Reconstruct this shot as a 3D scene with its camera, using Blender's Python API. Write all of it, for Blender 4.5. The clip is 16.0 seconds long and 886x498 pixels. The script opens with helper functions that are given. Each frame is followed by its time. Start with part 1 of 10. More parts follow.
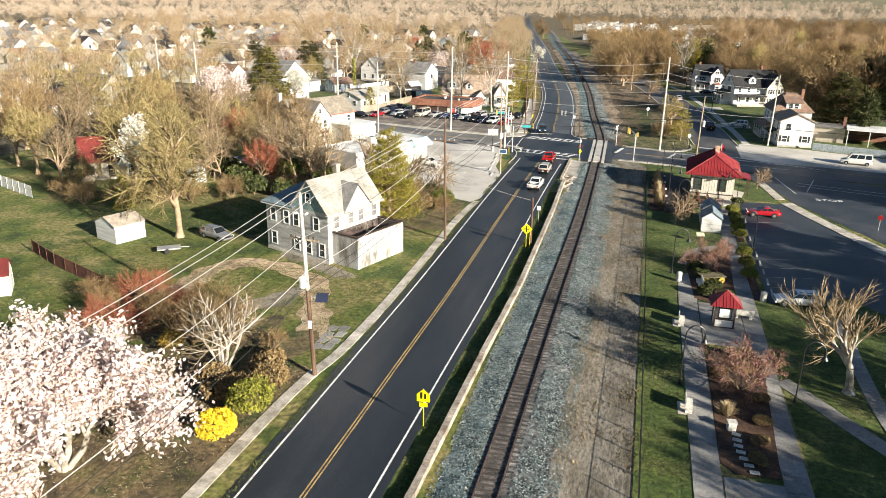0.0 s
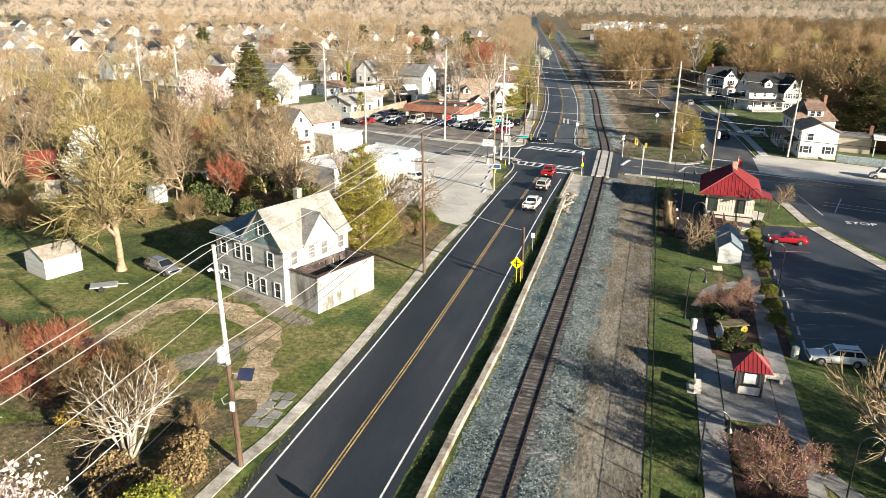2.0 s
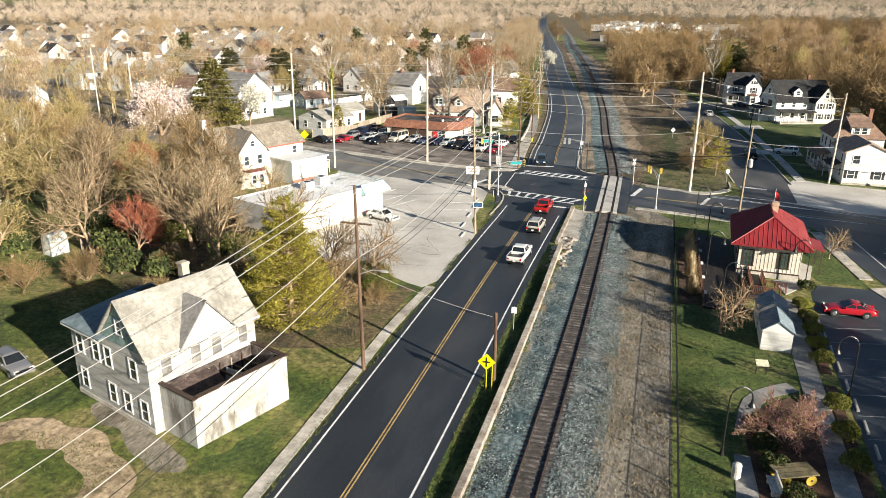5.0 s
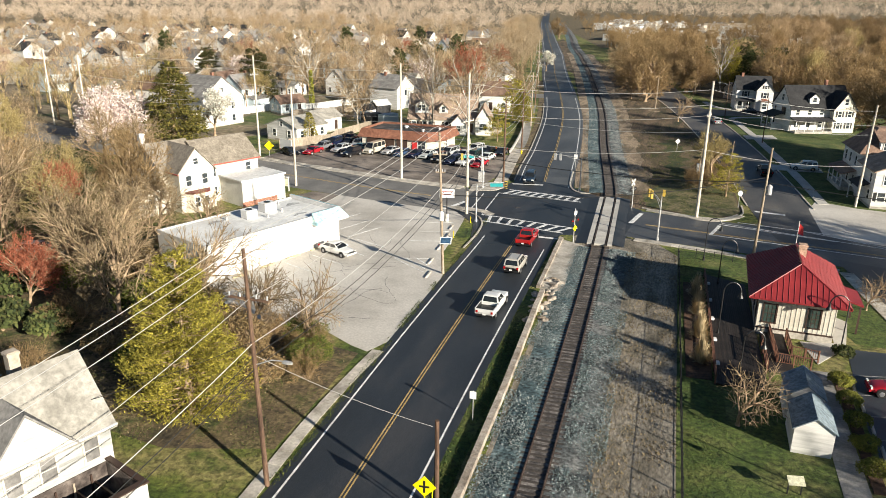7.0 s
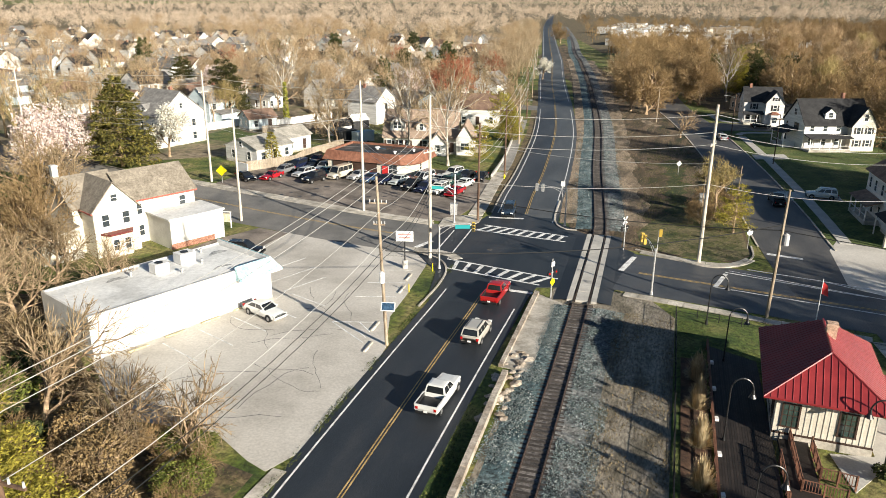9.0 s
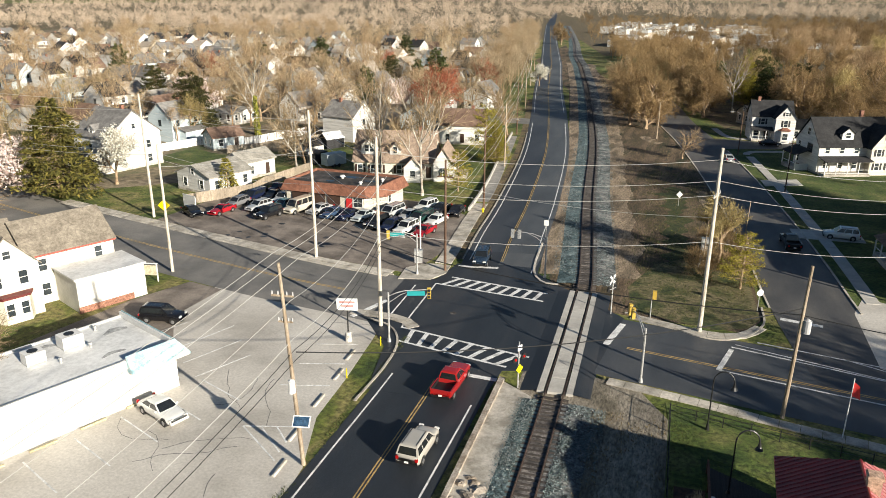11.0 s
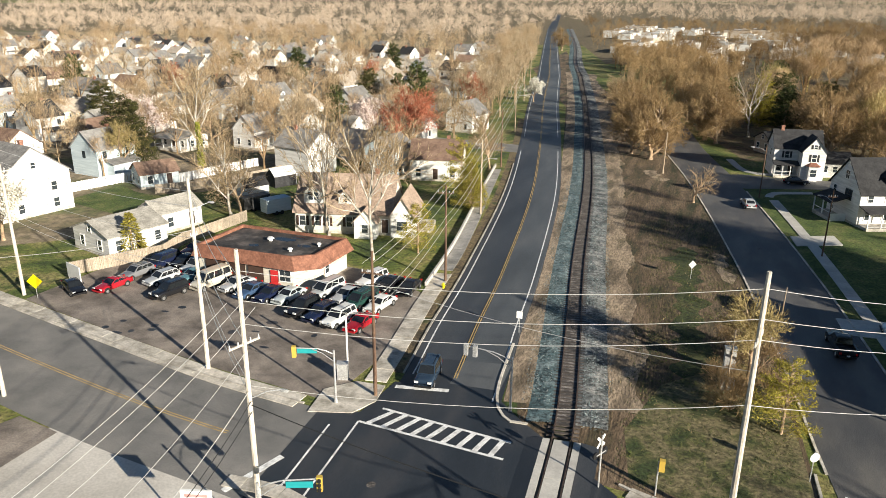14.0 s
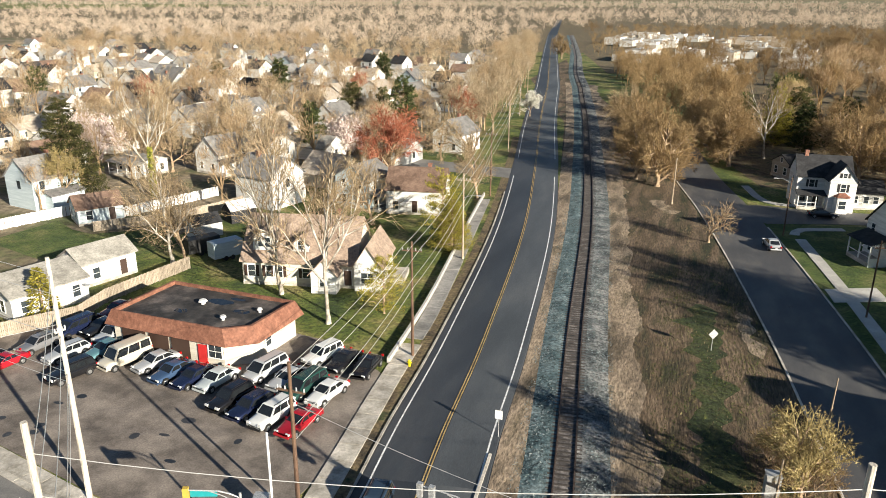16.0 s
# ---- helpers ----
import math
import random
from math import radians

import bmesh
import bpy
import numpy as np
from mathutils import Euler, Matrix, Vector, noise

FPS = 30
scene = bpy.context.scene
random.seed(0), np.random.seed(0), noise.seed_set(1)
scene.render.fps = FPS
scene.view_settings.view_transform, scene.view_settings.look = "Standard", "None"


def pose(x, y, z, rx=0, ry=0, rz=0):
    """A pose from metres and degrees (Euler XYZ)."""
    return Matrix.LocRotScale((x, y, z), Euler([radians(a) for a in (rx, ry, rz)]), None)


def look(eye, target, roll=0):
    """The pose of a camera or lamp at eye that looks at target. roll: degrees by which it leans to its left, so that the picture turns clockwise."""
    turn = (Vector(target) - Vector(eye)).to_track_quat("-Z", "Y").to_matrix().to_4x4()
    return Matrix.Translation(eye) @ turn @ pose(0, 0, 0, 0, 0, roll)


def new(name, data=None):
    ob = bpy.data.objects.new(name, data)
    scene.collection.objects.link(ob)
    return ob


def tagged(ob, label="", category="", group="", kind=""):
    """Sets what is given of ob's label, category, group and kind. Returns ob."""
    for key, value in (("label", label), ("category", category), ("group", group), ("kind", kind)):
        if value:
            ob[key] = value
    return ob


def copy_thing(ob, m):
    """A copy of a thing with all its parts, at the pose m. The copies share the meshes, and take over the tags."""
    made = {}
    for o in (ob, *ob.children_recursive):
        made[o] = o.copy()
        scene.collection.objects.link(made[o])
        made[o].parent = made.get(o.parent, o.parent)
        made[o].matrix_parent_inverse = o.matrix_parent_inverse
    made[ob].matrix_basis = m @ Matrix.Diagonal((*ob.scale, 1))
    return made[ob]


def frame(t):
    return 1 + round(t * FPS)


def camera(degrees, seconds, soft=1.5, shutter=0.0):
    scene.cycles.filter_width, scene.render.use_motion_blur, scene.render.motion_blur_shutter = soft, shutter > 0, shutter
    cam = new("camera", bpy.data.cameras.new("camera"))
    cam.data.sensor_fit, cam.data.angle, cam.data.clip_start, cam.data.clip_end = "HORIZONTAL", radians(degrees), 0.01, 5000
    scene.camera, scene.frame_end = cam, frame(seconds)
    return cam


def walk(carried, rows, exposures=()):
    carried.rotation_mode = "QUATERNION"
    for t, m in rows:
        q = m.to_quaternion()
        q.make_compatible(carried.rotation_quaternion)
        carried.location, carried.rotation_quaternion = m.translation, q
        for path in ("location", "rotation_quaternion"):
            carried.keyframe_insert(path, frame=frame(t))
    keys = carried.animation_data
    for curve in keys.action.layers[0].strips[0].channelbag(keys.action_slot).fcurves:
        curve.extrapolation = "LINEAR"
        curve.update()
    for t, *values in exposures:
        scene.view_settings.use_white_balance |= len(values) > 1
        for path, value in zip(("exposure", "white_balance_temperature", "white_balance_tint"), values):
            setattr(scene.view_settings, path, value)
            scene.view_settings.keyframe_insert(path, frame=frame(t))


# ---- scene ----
cam = camera(62.3, 16.0, soft=0.5)
PATH = [
    (0, (7.995, -6.647, 29.128), (3.076, 11.622, 22.644), 1.0),
    (0.5, (8.135, -3.612, 29.160), (3.147, 14.635, 22.666), 0.9),
    (1, (8.114, -0.521, 29.162), (3.077, 17.710, 22.664), 0.9),
    (1.5, (8.019, 2.810, 29.158), (2.935, 21.027, 22.654), 0.9),
    (2, (7.825, 6.234, 29.158), (2.696, 24.438, 22.652), 0.9),
    (2.5, (7.564, 9.837, 29.176), (2.392, 28.029, 22.672), 0.9),
    (3, (7.313, 13.610, 29.169), (2.089, 31.786, 22.660), 0.9),
    (3.5, (7.072, 17.469, 29.121), (1.802, 35.631, 22.613), 0.8),
    (4, (6.960, 21.366, 29.119), (1.628, 39.515, 22.626), 0.7),
    (6.5, (6.680, 41.508, 29.039), (1.178, 59.607, 22.546), 0.3),
    (7, (6.661, 45.652, 29.018), (1.148, 63.731, 22.478), 0.6),
    (7.5, (6.740, 49.829, 29.017), (1.209, 67.898, 22.465), 0.6),
    (8, (6.893, 53.992, 29.141), (1.327, 72.058, 22.612), 0.6),
    (8.5, (7.146, 58.174, 29.394), (1.522, 76.235, 22.900), 0.5),
    (9, (7.388, 62.317, 29.673), (1.711, 80.371, 23.205), 0.4),
    (11.5, (7.847, 82.765, 32.395), (2.012, 100.737, 25.842), 0.3),
    (12, (7.496, 87.269, 32.733), (1.671, 105.246, 26.182), 0.5),
    (12.5, (7.171, 91.867, 33.057), (1.334, 109.837, 26.501), 0.5),
    (13, (6.940, 96.337, 33.346), (1.060, 114.300, 26.806), 0.4),
    (13.5, (6.562, 100.786, 33.704), (0.668, 118.744, 27.166), 0.4),
    (14, (6.058, 105.280, 34.136), (0.154, 123.231, 27.586), 0.4),
    (14.5, (5.517, 109.888, 34.410), (-0.393, 127.838, 27.860), 0.5),
    (15, (5.050, 114.429, 34.638), (-0.879, 132.381, 28.113), 0.4),
    (15.5, (4.530, 118.859, 34.800), (-1.418, 136.821, 28.321), 0.3),
    (16, (3.923, 123.167, 34.883), (-2.036, 141.144, 28.453), 0.3),
]
walk(cam, [(t, look(eye, target, roll)) for t, eye, target, roll in PATH], [(0.0, 1.37), (4.0, 1.31), (6.5, 1.05), (9.0, 1.09), (11.5, 0.9), (12.5, 0.97), (13.5, 1.08), (16.0, 1.17)])

# ---- light ----
SUN_AZ, SUN_EL = 119.0, 18.0          # compass degrees from +y towards +x, and height
sun_way = Vector((math.sin(radians(SUN_AZ)) * math.cos(radians(SUN_EL)),
                  math.cos(radians(SUN_AZ)) * math.cos(radians(SUN_EL)), math.sin(radians(SUN_EL))))
sun = new("sun", bpy.data.lights.new("sun", "SUN"))
sun.matrix_basis = look(sun_way * 200, (0, 0, 0))
sun.data.energy, sun.data.angle, sun.data.color = 5.0, radians(0.6), (1.0, 0.92, 0.77)
world = bpy.data.worlds.new("sky")
scene.world = world
world.use_nodes = True
wn = world.node_tree.nodes
sky = wn.new("ShaderNodeTexSky")
sky.sky_type, sky.sun_disc = "NISHITA", False
sky.sun_elevation, sky.sun_rotation = radians(SUN_EL), radians(SUN_AZ)
sky.air_density, sky.dust_density, sky.ozone_density = 1.2, 0.4, 4.0
wn["Background"].inputs["Strength"].default_value = 0.037
world.node_tree.links.new(sky.outputs[0], wn["Background"].inputs["Color"])


# ---- materials ----
def ramp_node(nt, cols):
    r = nt.nodes.new("ShaderNodeValToRGB")
    while len(r.color_ramp.elements) < len(cols):
        r.color_ramp.elements.new(0.5)
    for i, c in enumerate(cols):
        e = r.color_ramp.elements[i]
        e.position = 0.36 + 0.28 * i / max(1, len(cols) - 1)
        e.color = (*c, 1)
    return r


def surf(name, cols, scale=1.0, rough=0.8, bump=0.3, fine=18.0, metal=0.0, rnd=0.0, island=False, grain=0.35, dist=0.05, stretch=None, coat=0.0, spec=0.5, thin=0.0):
    """Noise-mixed colours at a coarse scale, a fine grain over them, fine relief; rnd: brightness spread from object to object."""
    m = bpy.data.materials.new(name)
    m.use_nodes = True
    nt = m.node_tree
    n, l = nt.nodes, nt.links
    bsdf = n["Principled BSDF"]
    bsdf.inputs["Roughness"].default_value = rough
    bsdf.inputs["Metallic"].default_value = metal
    bsdf.inputs["Coat Weight"].default_value = coat
    bsdf.inputs["Specular IOR Level"].default_value = spec
    tc = n.new("ShaderNodeTexCoord")
    vec = tc.outputs["Object"]
    if stretch:
        mp = n.new("ShaderNodeMapping")
        mp.inputs["Scale"].default_value = stretch
        l.new(vec, mp.inputs["Vector"])
        vec = mp.outputs["Vector"]
    a = n.new("ShaderNodeTexNoise")
    a.inputs["Scale"].default_value, a.inputs["Detail"].default_value, a.inputs["Roughness"].default_value = scale, 7.0, 0.6
    b = n.new("ShaderNodeTexNoise")
    b.inputs["Scale"].default_value, b.inputs["Detail"].default_value, b.inputs["Roughness"].default_value = fine * 0.5, 6.0, 0.68
    l.new(vec, a.inputs["Vector"])
    l.new(vec, b.inputs["Vector"])
    r = ramp_node(nt, cols)
    if island:
        g = n.new("ShaderNodeNewGeometry")
        mr = n.new("ShaderNodeMapRange")
        mr.inputs["To Min"].default_value, mr.inputs["To Max"].default_value = 0.36, 0.64
        l.new(g.outputs["Random Per Island"], mr.inputs["Value"])
        l.new(mr.outputs[0], r.inputs[0])
    else:
        l.new(a.outputs["Fac"], r.inputs[0])
    gr = n.new("ShaderNodeMapRange")
    gr.inputs["From Min"].default_value, gr.inputs["From Max"].default_value = 0.35, 0.65
    gr.inputs["To Min"].default_value, gr.inputs["To Max"].default_value = 1 - grain, 1 + grain
    l.new(b.outputs["Fac"], gr.inputs["Value"])
    mul = n.new("ShaderNodeVectorMath")
    mul.operation = "SCALE"
    l.new(r.outputs[0], mul.inputs[0])
    l.new(gr.outputs[0], mul.inputs["Scale"])
    out = mul.outputs[0]
    if rnd:
        oi = n.new("ShaderNodeObjectInfo")
        m2 = n.new("ShaderNodeMapRange")
        m2.inputs["To Min"].default_value, m2.inputs["To Max"].default_value = 1 - rnd, 1 + rnd
        l.new(oi.outputs["Random"], m2.inputs["Value"])
        s2 = n.new("ShaderNodeVectorMath")
        s2.operation = "SCALE"
        l.new(out, s2.inputs[0])
        l.new(m2.outputs[0], s2.inputs["Scale"])
        out = s2.outputs[0]
    l.new(out, bsdf.inputs["Base Color"])
    if thin:
        tl, mx = n.new("ShaderNodeBsdfTranslucent"), n.new("ShaderNodeMixShader")
        l.new(out, tl.inputs["Color"])
        mx.inputs["Fac"].default_value = thin
        l.new(bsdf.outputs[0], mx.inputs[1])
        l.new(tl.outputs[0], mx.inputs[2])
        l.new(mx.outputs[0], n["Material Output"].inputs["Surface"])
    if bump:
        bp = n.new("ShaderNodeBump")
        bp.inputs["Strength"].default_value, bp.inputs["Distance"].default_value = bump, dist
        l.new(b.outputs["Fac"], bp.inputs["Height"])
        l.new(bp.outputs[0], bsdf.inputs["Normal"])
    return m


def paint(name, c, rough=0.35, metal=0.0, coat=0.0, var=0.06):
    lo, hi = tuple(v * (1 - var) for v in c), tuple(min(1, v * (1 + var)) for v in c)
    return surf(name, [lo, hi], scale=1.5, rough=rough, metal=metal, coat=coat, bump=0.03, grain=0.04, fine=30)


def glass_dark(name, c=(0.02, 0.025, 0.03), rough=0.06):
    return surf(name, [c, tuple(v * 1.5 for v in c)], scale=0.8, rough=rough, bump=0.0, grain=0.1, spec=0.8)


GRASS = surf("lawn grass", [(0.028, 0.05, 0.008), (0.07, 0.1, 0.014), (0.125, 0.14, 0.028), (0.22, 0.19, 0.07), (0.06, 0.085, 0.013)], 0.11, 0.95, 1.0, 4.0, dist=0.2, grain=0.6)
GREEN = surf("mown grass", [(0.035, 0.065, 0.01), (0.07, 0.1, 0.018), (0.13, 0.135, 0.04)], 0.25, 0.95, 1.0, 5.0, dist=0.15, grain=0.55)
DRYGRASS = surf("dry grass and gravel", [(0.11, 0.095, 0.068), (0.18, 0.155, 0.118), (0.26, 0.228, 0.182), (0.13, 0.113, 0.082)], 0.22, 0.95, 0.6, 6.0, dist=0.12, grain=0.5, stretch=(1.6, 0.55, 1))
SCRUB = surf("scrubby corridor ground", [(0.024, 0.028, 0.011), (0.06, 0.047, 0.024), (0.1, 0.068, 0.04), (0.155, 0.108, 0.068), (0.05, 0.043, 0.02)], 0.14, 0.95, 1.0, 4.0, dist=0.2, grain=0.6, stretch=(2.2, 0.4, 1))
TRACKSIDE = surf("brown trackside dirt and dead grass", [(0.098, 0.076, 0.050), (0.195, 0.147, 0.101), (0.327, 0.251, 0.175), (0.132, 0.104, 0.065)], 0.2, 0.95, 1.0, 5.0, dist=0.15, grain=0.55, stretch=(1.8, 0.5, 1))
DIRT = surf("bare dirt", [(0.234, 0.166, 0.100), (0.390, 0.288, 0.181), (0.507, 0.384, 0.250), (0.260, 0.192, 0.112)], 0.3, 0.95, 0.9, 5.0, dist=0.12, grain=0.45)
LITTER = surf("leaf litter", [(0.05, 0.04, 0.025), (0.11, 0.08, 0.045), (0.16, 0.12, 0.06), (0.05, 0.06, 0.02)], 0.3, 0.95, 1.0, 5.0, dist=0.15, grain=0.6)
MULCH = surf("bark mulch", [(0.03, 0.016, 0.01), (0.07, 0.035, 0.02), (0.11, 0.06, 0.035)], 0.8, 0.95, 0.9, 12.0, grain=0.5)
ASPHALT = surf("dark asphalt", [(0.017, 0.021, 0.027), (0.025, 0.030, 0.037), (0.046, 0.047, 0.051)], 0.12, 0.52, 0.35, 24.0, grain=0.25, stretch=(1.5, 0.35, 1))
ASPHALT_OLD = surf("worn grey asphalt", [(0.122, 0.120, 0.115), (0.178, 0.171, 0.162), (0.235, 0.221, 0.204)], 0.14, 0.8, 0.4, 22.0, grain=0.2)
ASPHALT_BLUE = surf("blue-grey lot asphalt", [(0.028, 0.035, 0.044), (0.042, 0.049, 0.059), (0.066, 0.071, 0.079)], 0.14, 0.5, 0.35, 24.0, grain=0.22)
ASPHALT_MID = surf("grey-blue worn asphalt", [(0.046, 0.051, 0.058), (0.067, 0.071, 0.078), (0.1, 0.1, 0.1)], 0.14, 0.5, 0.4, 22.0, grain=0.22, stretch=(1.4, 0.5, 1))
LOT_ASPHALT = surf("oil-stained lot asphalt", [(0.112, 0.094, 0.080), (0.194, 0.164, 0.140), (0.283, 0.241, 0.204)], 0.3, 0.85, 0.4, 14.0, grain=0.25)
LOT_CONCRETE = surf("pale weathered lot paving", [(0.403, 0.375, 0.336), (0.526, 0.493, 0.448), (0.605, 0.571, 0.521)], 0.12, 0.85, 0.08, 9.0, grain=0.14)
CONCRETE = surf("pavement concrete", [(0.293, 0.266, 0.222), (0.451, 0.414, 0.357), (0.561, 0.516, 0.456)], 0.6, 0.85, 0.4, 8.0, rnd=0.16, grain=0.2)
CONCRETE_NEW = surf("clean concrete", [(0.4, 0.38, 0.35), (0.5, 0.48, 0.44)], 0.6, 0.85, 0.2, 12.0, rnd=0.06, grain=0.1)
WALK = surf("grey trodden walk concrete", [(0.17, 0.165, 0.155), (0.25, 0.24, 0.225), (0.32, 0.305, 0.285)], 0.4, 0.85, 0.3, 10.0, rnd=0.14, grain=0.2)
WALLSTONE = surf("weathered concrete wall", [(0.2, 0.16, 0.12), (0.34, 0.29, 0.24), (0.44, 0.39, 0.33)], 0.7, 0.9, 0.6, 9.0, grain=0.3, rnd=0.12)
BALLAST = surf("crushed stone ballast", [(0.05, 0.06, 0.063), (0.13, 0.137, 0.136), (0.255, 0.25, 0.236)], 0.4, 0.9, 1.0, 6.0, dist=0.25, grain=0.75)
# darker teal copy of the ballast: the west slope's shade put into colour
BALLAST_SHADED = surf("shade-tinted crushed stone", [(0.04, 0.075, 0.085), (0.08, 0.125, 0.135), (0.175, 0.225, 0.23)], 0.4, 0.9, 1.0, 6.0, dist=0.25, grain=0.75)
BALLAST_RUST = surf("rust-stained ballast", [(0.045, 0.04, 0.038), (0.1, 0.09, 0.085), (0.2, 0.18, 0.168)], 0.8, 0.9, 1.0, 9.0, dist=0.12, grain=0.6)
TIE = surf("creosoted tie timber", [(0.045, 0.037, 0.032), (0.09, 0.075, 0.066)], 3.0, 0.9, 0.6, 20.0, rnd=0.35, grain=0.3)
RAIL = surf("rusty rail steel", [(0.07, 0.045, 0.034), (0.14, 0.1, 0.08)], 2.0, 0.5, 0.2, 20.0, metal=0.4)
WHITE_LINE = surf("worn white road paint", [(0.45, 0.45, 0.44), (0.7, 0.7, 0.69), (0.78, 0.78, 0.77)], 1.2, 0.7, 0.1, 14.0, grain=0.18)
YELLOW_LINE = surf("worn yellow road paint", [(0.28, 0.19, 0.08), (0.42, 0.29, 0.11), (0.52, 0.37, 0.16)], 0.9, 0.7, 0.1, 14.0, grain=0.15)
BARK = surf("grey-brown bark", [(0.208, 0.144, 0.090), (0.338, 0.241, 0.152), (0.442, 0.322, 0.209)], 1.2, 0.9, 0.8, 8.0, grain=0.3)
BARK_PALE = surf("pale sycamore bark", [(0.2, 0.17, 0.13), (0.38, 0.34, 0.285), (0.52, 0.48, 0.42)], 0.9, 0.85, 0.5, 6.0, grain=0.2)
TWIG = surf("tan twigs", [(0.189, 0.135, 0.077), (0.324, 0.243, 0.146), (0.472, 0.365, 0.236)], 0.2, 0.9, 0, 3.0, rnd=0.2, island=True, thin=0.28, spec=0.2)
TWIG_BUD = surf("budding olive twigs", [(0.234, 0.176, 0.072), (0.377, 0.299, 0.137), (0.468, 0.384, 0.189)], 0.2, 0.9, 0, 3.0, rnd=0.15, island=True, thin=0.28, spec=0.2)
TWIG_OAK = surf("brown oak twigs", [(0.25, 0.168, 0.085), (0.315, 0.216, 0.11), (0.38, 0.272, 0.145)], 0.2, 0.9, 0, 3.0, rnd=0.15, island=True, thin=0.34, spec=0.15)
TWIG_PALE = surf("pale budding twigs", [(0.312, 0.227, 0.137), (0.481, 0.370, 0.240), (0.624, 0.507, 0.351)], 0.2, 0.9, 0, 3.0, rnd=0.2, island=True, thin=0.28, spec=0.2)
# oak twig colours darkened: the eastern woods' shadow is put into the colour
TWIG_SHADED = surf("shade-darkened brown twigs", [(0.155, 0.1, 0.052), (0.2, 0.132, 0.068), (0.25, 0.172, 0.092)], 0.2, 0.9, 0, 3.0, rnd=0.2, island=True, thin=0.28, spec=0.15)
# far twigs: distance haze is put into the colour, paler and greyer
TWIG_HAZED = surf("haze-paled grey-pink twigs", [(0.338, 0.263, 0.194), (0.475, 0.381, 0.294), (0.587, 0.488, 0.388)], 0.2, 0.9, 0, 3.0, rnd=0.2, island=True, thin=0.28, spec=0.2)
TWIG_WARM = surf("warm tan twigs", [(0.33, 0.225, 0.13), (0.425, 0.306, 0.188), (0.51, 0.385, 0.24)], 0.2, 0.9, 0, 3.0, rnd=0.15, island=True, thin=0.34, spec=0.15)
TWIG_RED = surf("red maple buds", [(0.264, 0.084, 0.048), (0.432, 0.150, 0.090), (0.528, 0.216, 0.132)], 0.2, 0.9, 0, 3.0, rnd=0.1, island=True, thin=0.28, spec=0.2)
SPRUCE = surf("olive spruce needles", [(0.046, 0.048, 0.009), (0.144, 0.132, 0.025), (0.276, 0.230, 0.052)], 0.5, 0.9, 0, 3.0, rnd=0.1, island=True, thin=0.25)
YEW = surf("dark olive evergreen needles", [(0.022, 0.026, 0.008), (0.065, 0.066, 0.016), (0.13, 0.118, 0.032)], 0.5, 0.9, 0, 3.0, rnd=0.2, island=True, thin=0.25)
PINE = surf("dark evergreen needles", [(0.026, 0.04, 0.013), (0.068, 0.088, 0.024), (0.13, 0.137, 0.04)], 0.5, 0.9, 0, 3.0, rnd=0.2, island=True, thin=0.25)
CEDAR = surf("yellow-green cedar sprays", [(0.125, 0.115, 0.017), (0.32, 0.28, 0.038), (0.5, 0.425, 0.072)], 0.5, 0.9, 0, 3.0, rnd=0.1, island=True, thin=0.25)
BLOSSOM = surf("white-pink blossom", [(0.6, 0.45, 0.43), (0.78, 0.66, 0.62), (0.88, 0.82, 0.78)], 0.5, 0.8, 0, 3.0, island=True, grain=0.1, thin=0.25)
BLOSSOM_W = surf("white pear blossom", [(0.55, 0.52, 0.44), (0.75, 0.73, 0.65), (0.85, 0.84, 0.78)], 0.5, 0.8, 0, 3.0, island=True, grain=0.1, thin=0.25)
PINKBUD = surf("pink buds", [(0.22, 0.075, 0.085), (0.38, 0.17, 0.175), (0.55, 0.36, 0.34)], 0.5, 0.8, 0, 3.0, island=True, grain=0.1, thin=0.25)
FORSYTHIA = surf("yellow forsythia bloom", [(0.55, 0.36, 0.01), (0.78, 0.56, 0.02), (0.85, 0.65, 0.05)], 0.5, 0.8, 0, 3.0, island=True, grain=0.1)
SHRUB = surf("shrub leaves", [(0.05, 0.07, 0.012), (0.11, 0.13, 0.02), (0.19, 0.2, 0.04)], 0.5, 0.85, 0, 3.0, rnd=0.2, island=True, thin=0.25)
BROWNLEAF = surf("dry brown leaves", [(0.12, 0.075, 0.03), (0.23, 0.155, 0.068), (0.33, 0.235, 0.11)], 0.5, 0.9, 0, 3.0, rnd=0.2, island=True)
STRAW = surf("dry straw grass", [(0.3, 0.22, 0.12), (0.45, 0.35, 0.2), (0.55, 0.44, 0.28)], 0.5, 0.9, 0, 3.0, island=True)
POLEWOOD = surf("weathered pole wood", [(0.2, 0.15, 0.1), (0.32, 0.25, 0.18), (0.4, 0.33, 0.25)], 0.6, 0.85, 0.4, 10.0, stretch=(4, 4, 0.5), rnd=0.15)
POLEBROWN = surf("brown creosote pole wood", [(0.060, 0.033, 0.021), (0.114, 0.066, 0.042), (0.156, 0.096, 0.060)], 0.6, 0.85, 0.4, 10.0, stretch=(4, 4, 0.5))
POLEPALE = surf("sun-bleached pole wood", [(0.42, 0.37, 0.3), (0.55, 0.5, 0.42), (0.62, 0.57, 0.5)], 0.6, 0.85, 0.4, 10.0, stretch=(4, 4, 0.5), rnd=0.08)
GALV = surf("galvanised steel", [(0.45, 0.45, 0.45), (0.6, 0.6, 0.59)], 1.5, 0.45, 0.1, 20.0, metal=0.5)
WIRE = paint("bright cable", (0.72, 0.7, 0.66), 0.4, 0.5)
WIRE_BLACK = paint("black insulated cable", (0.02, 0.02, 0.02), 0.5)
BLACK = paint("black painted steel", (0.015, 0.015, 0.016), 0.4)
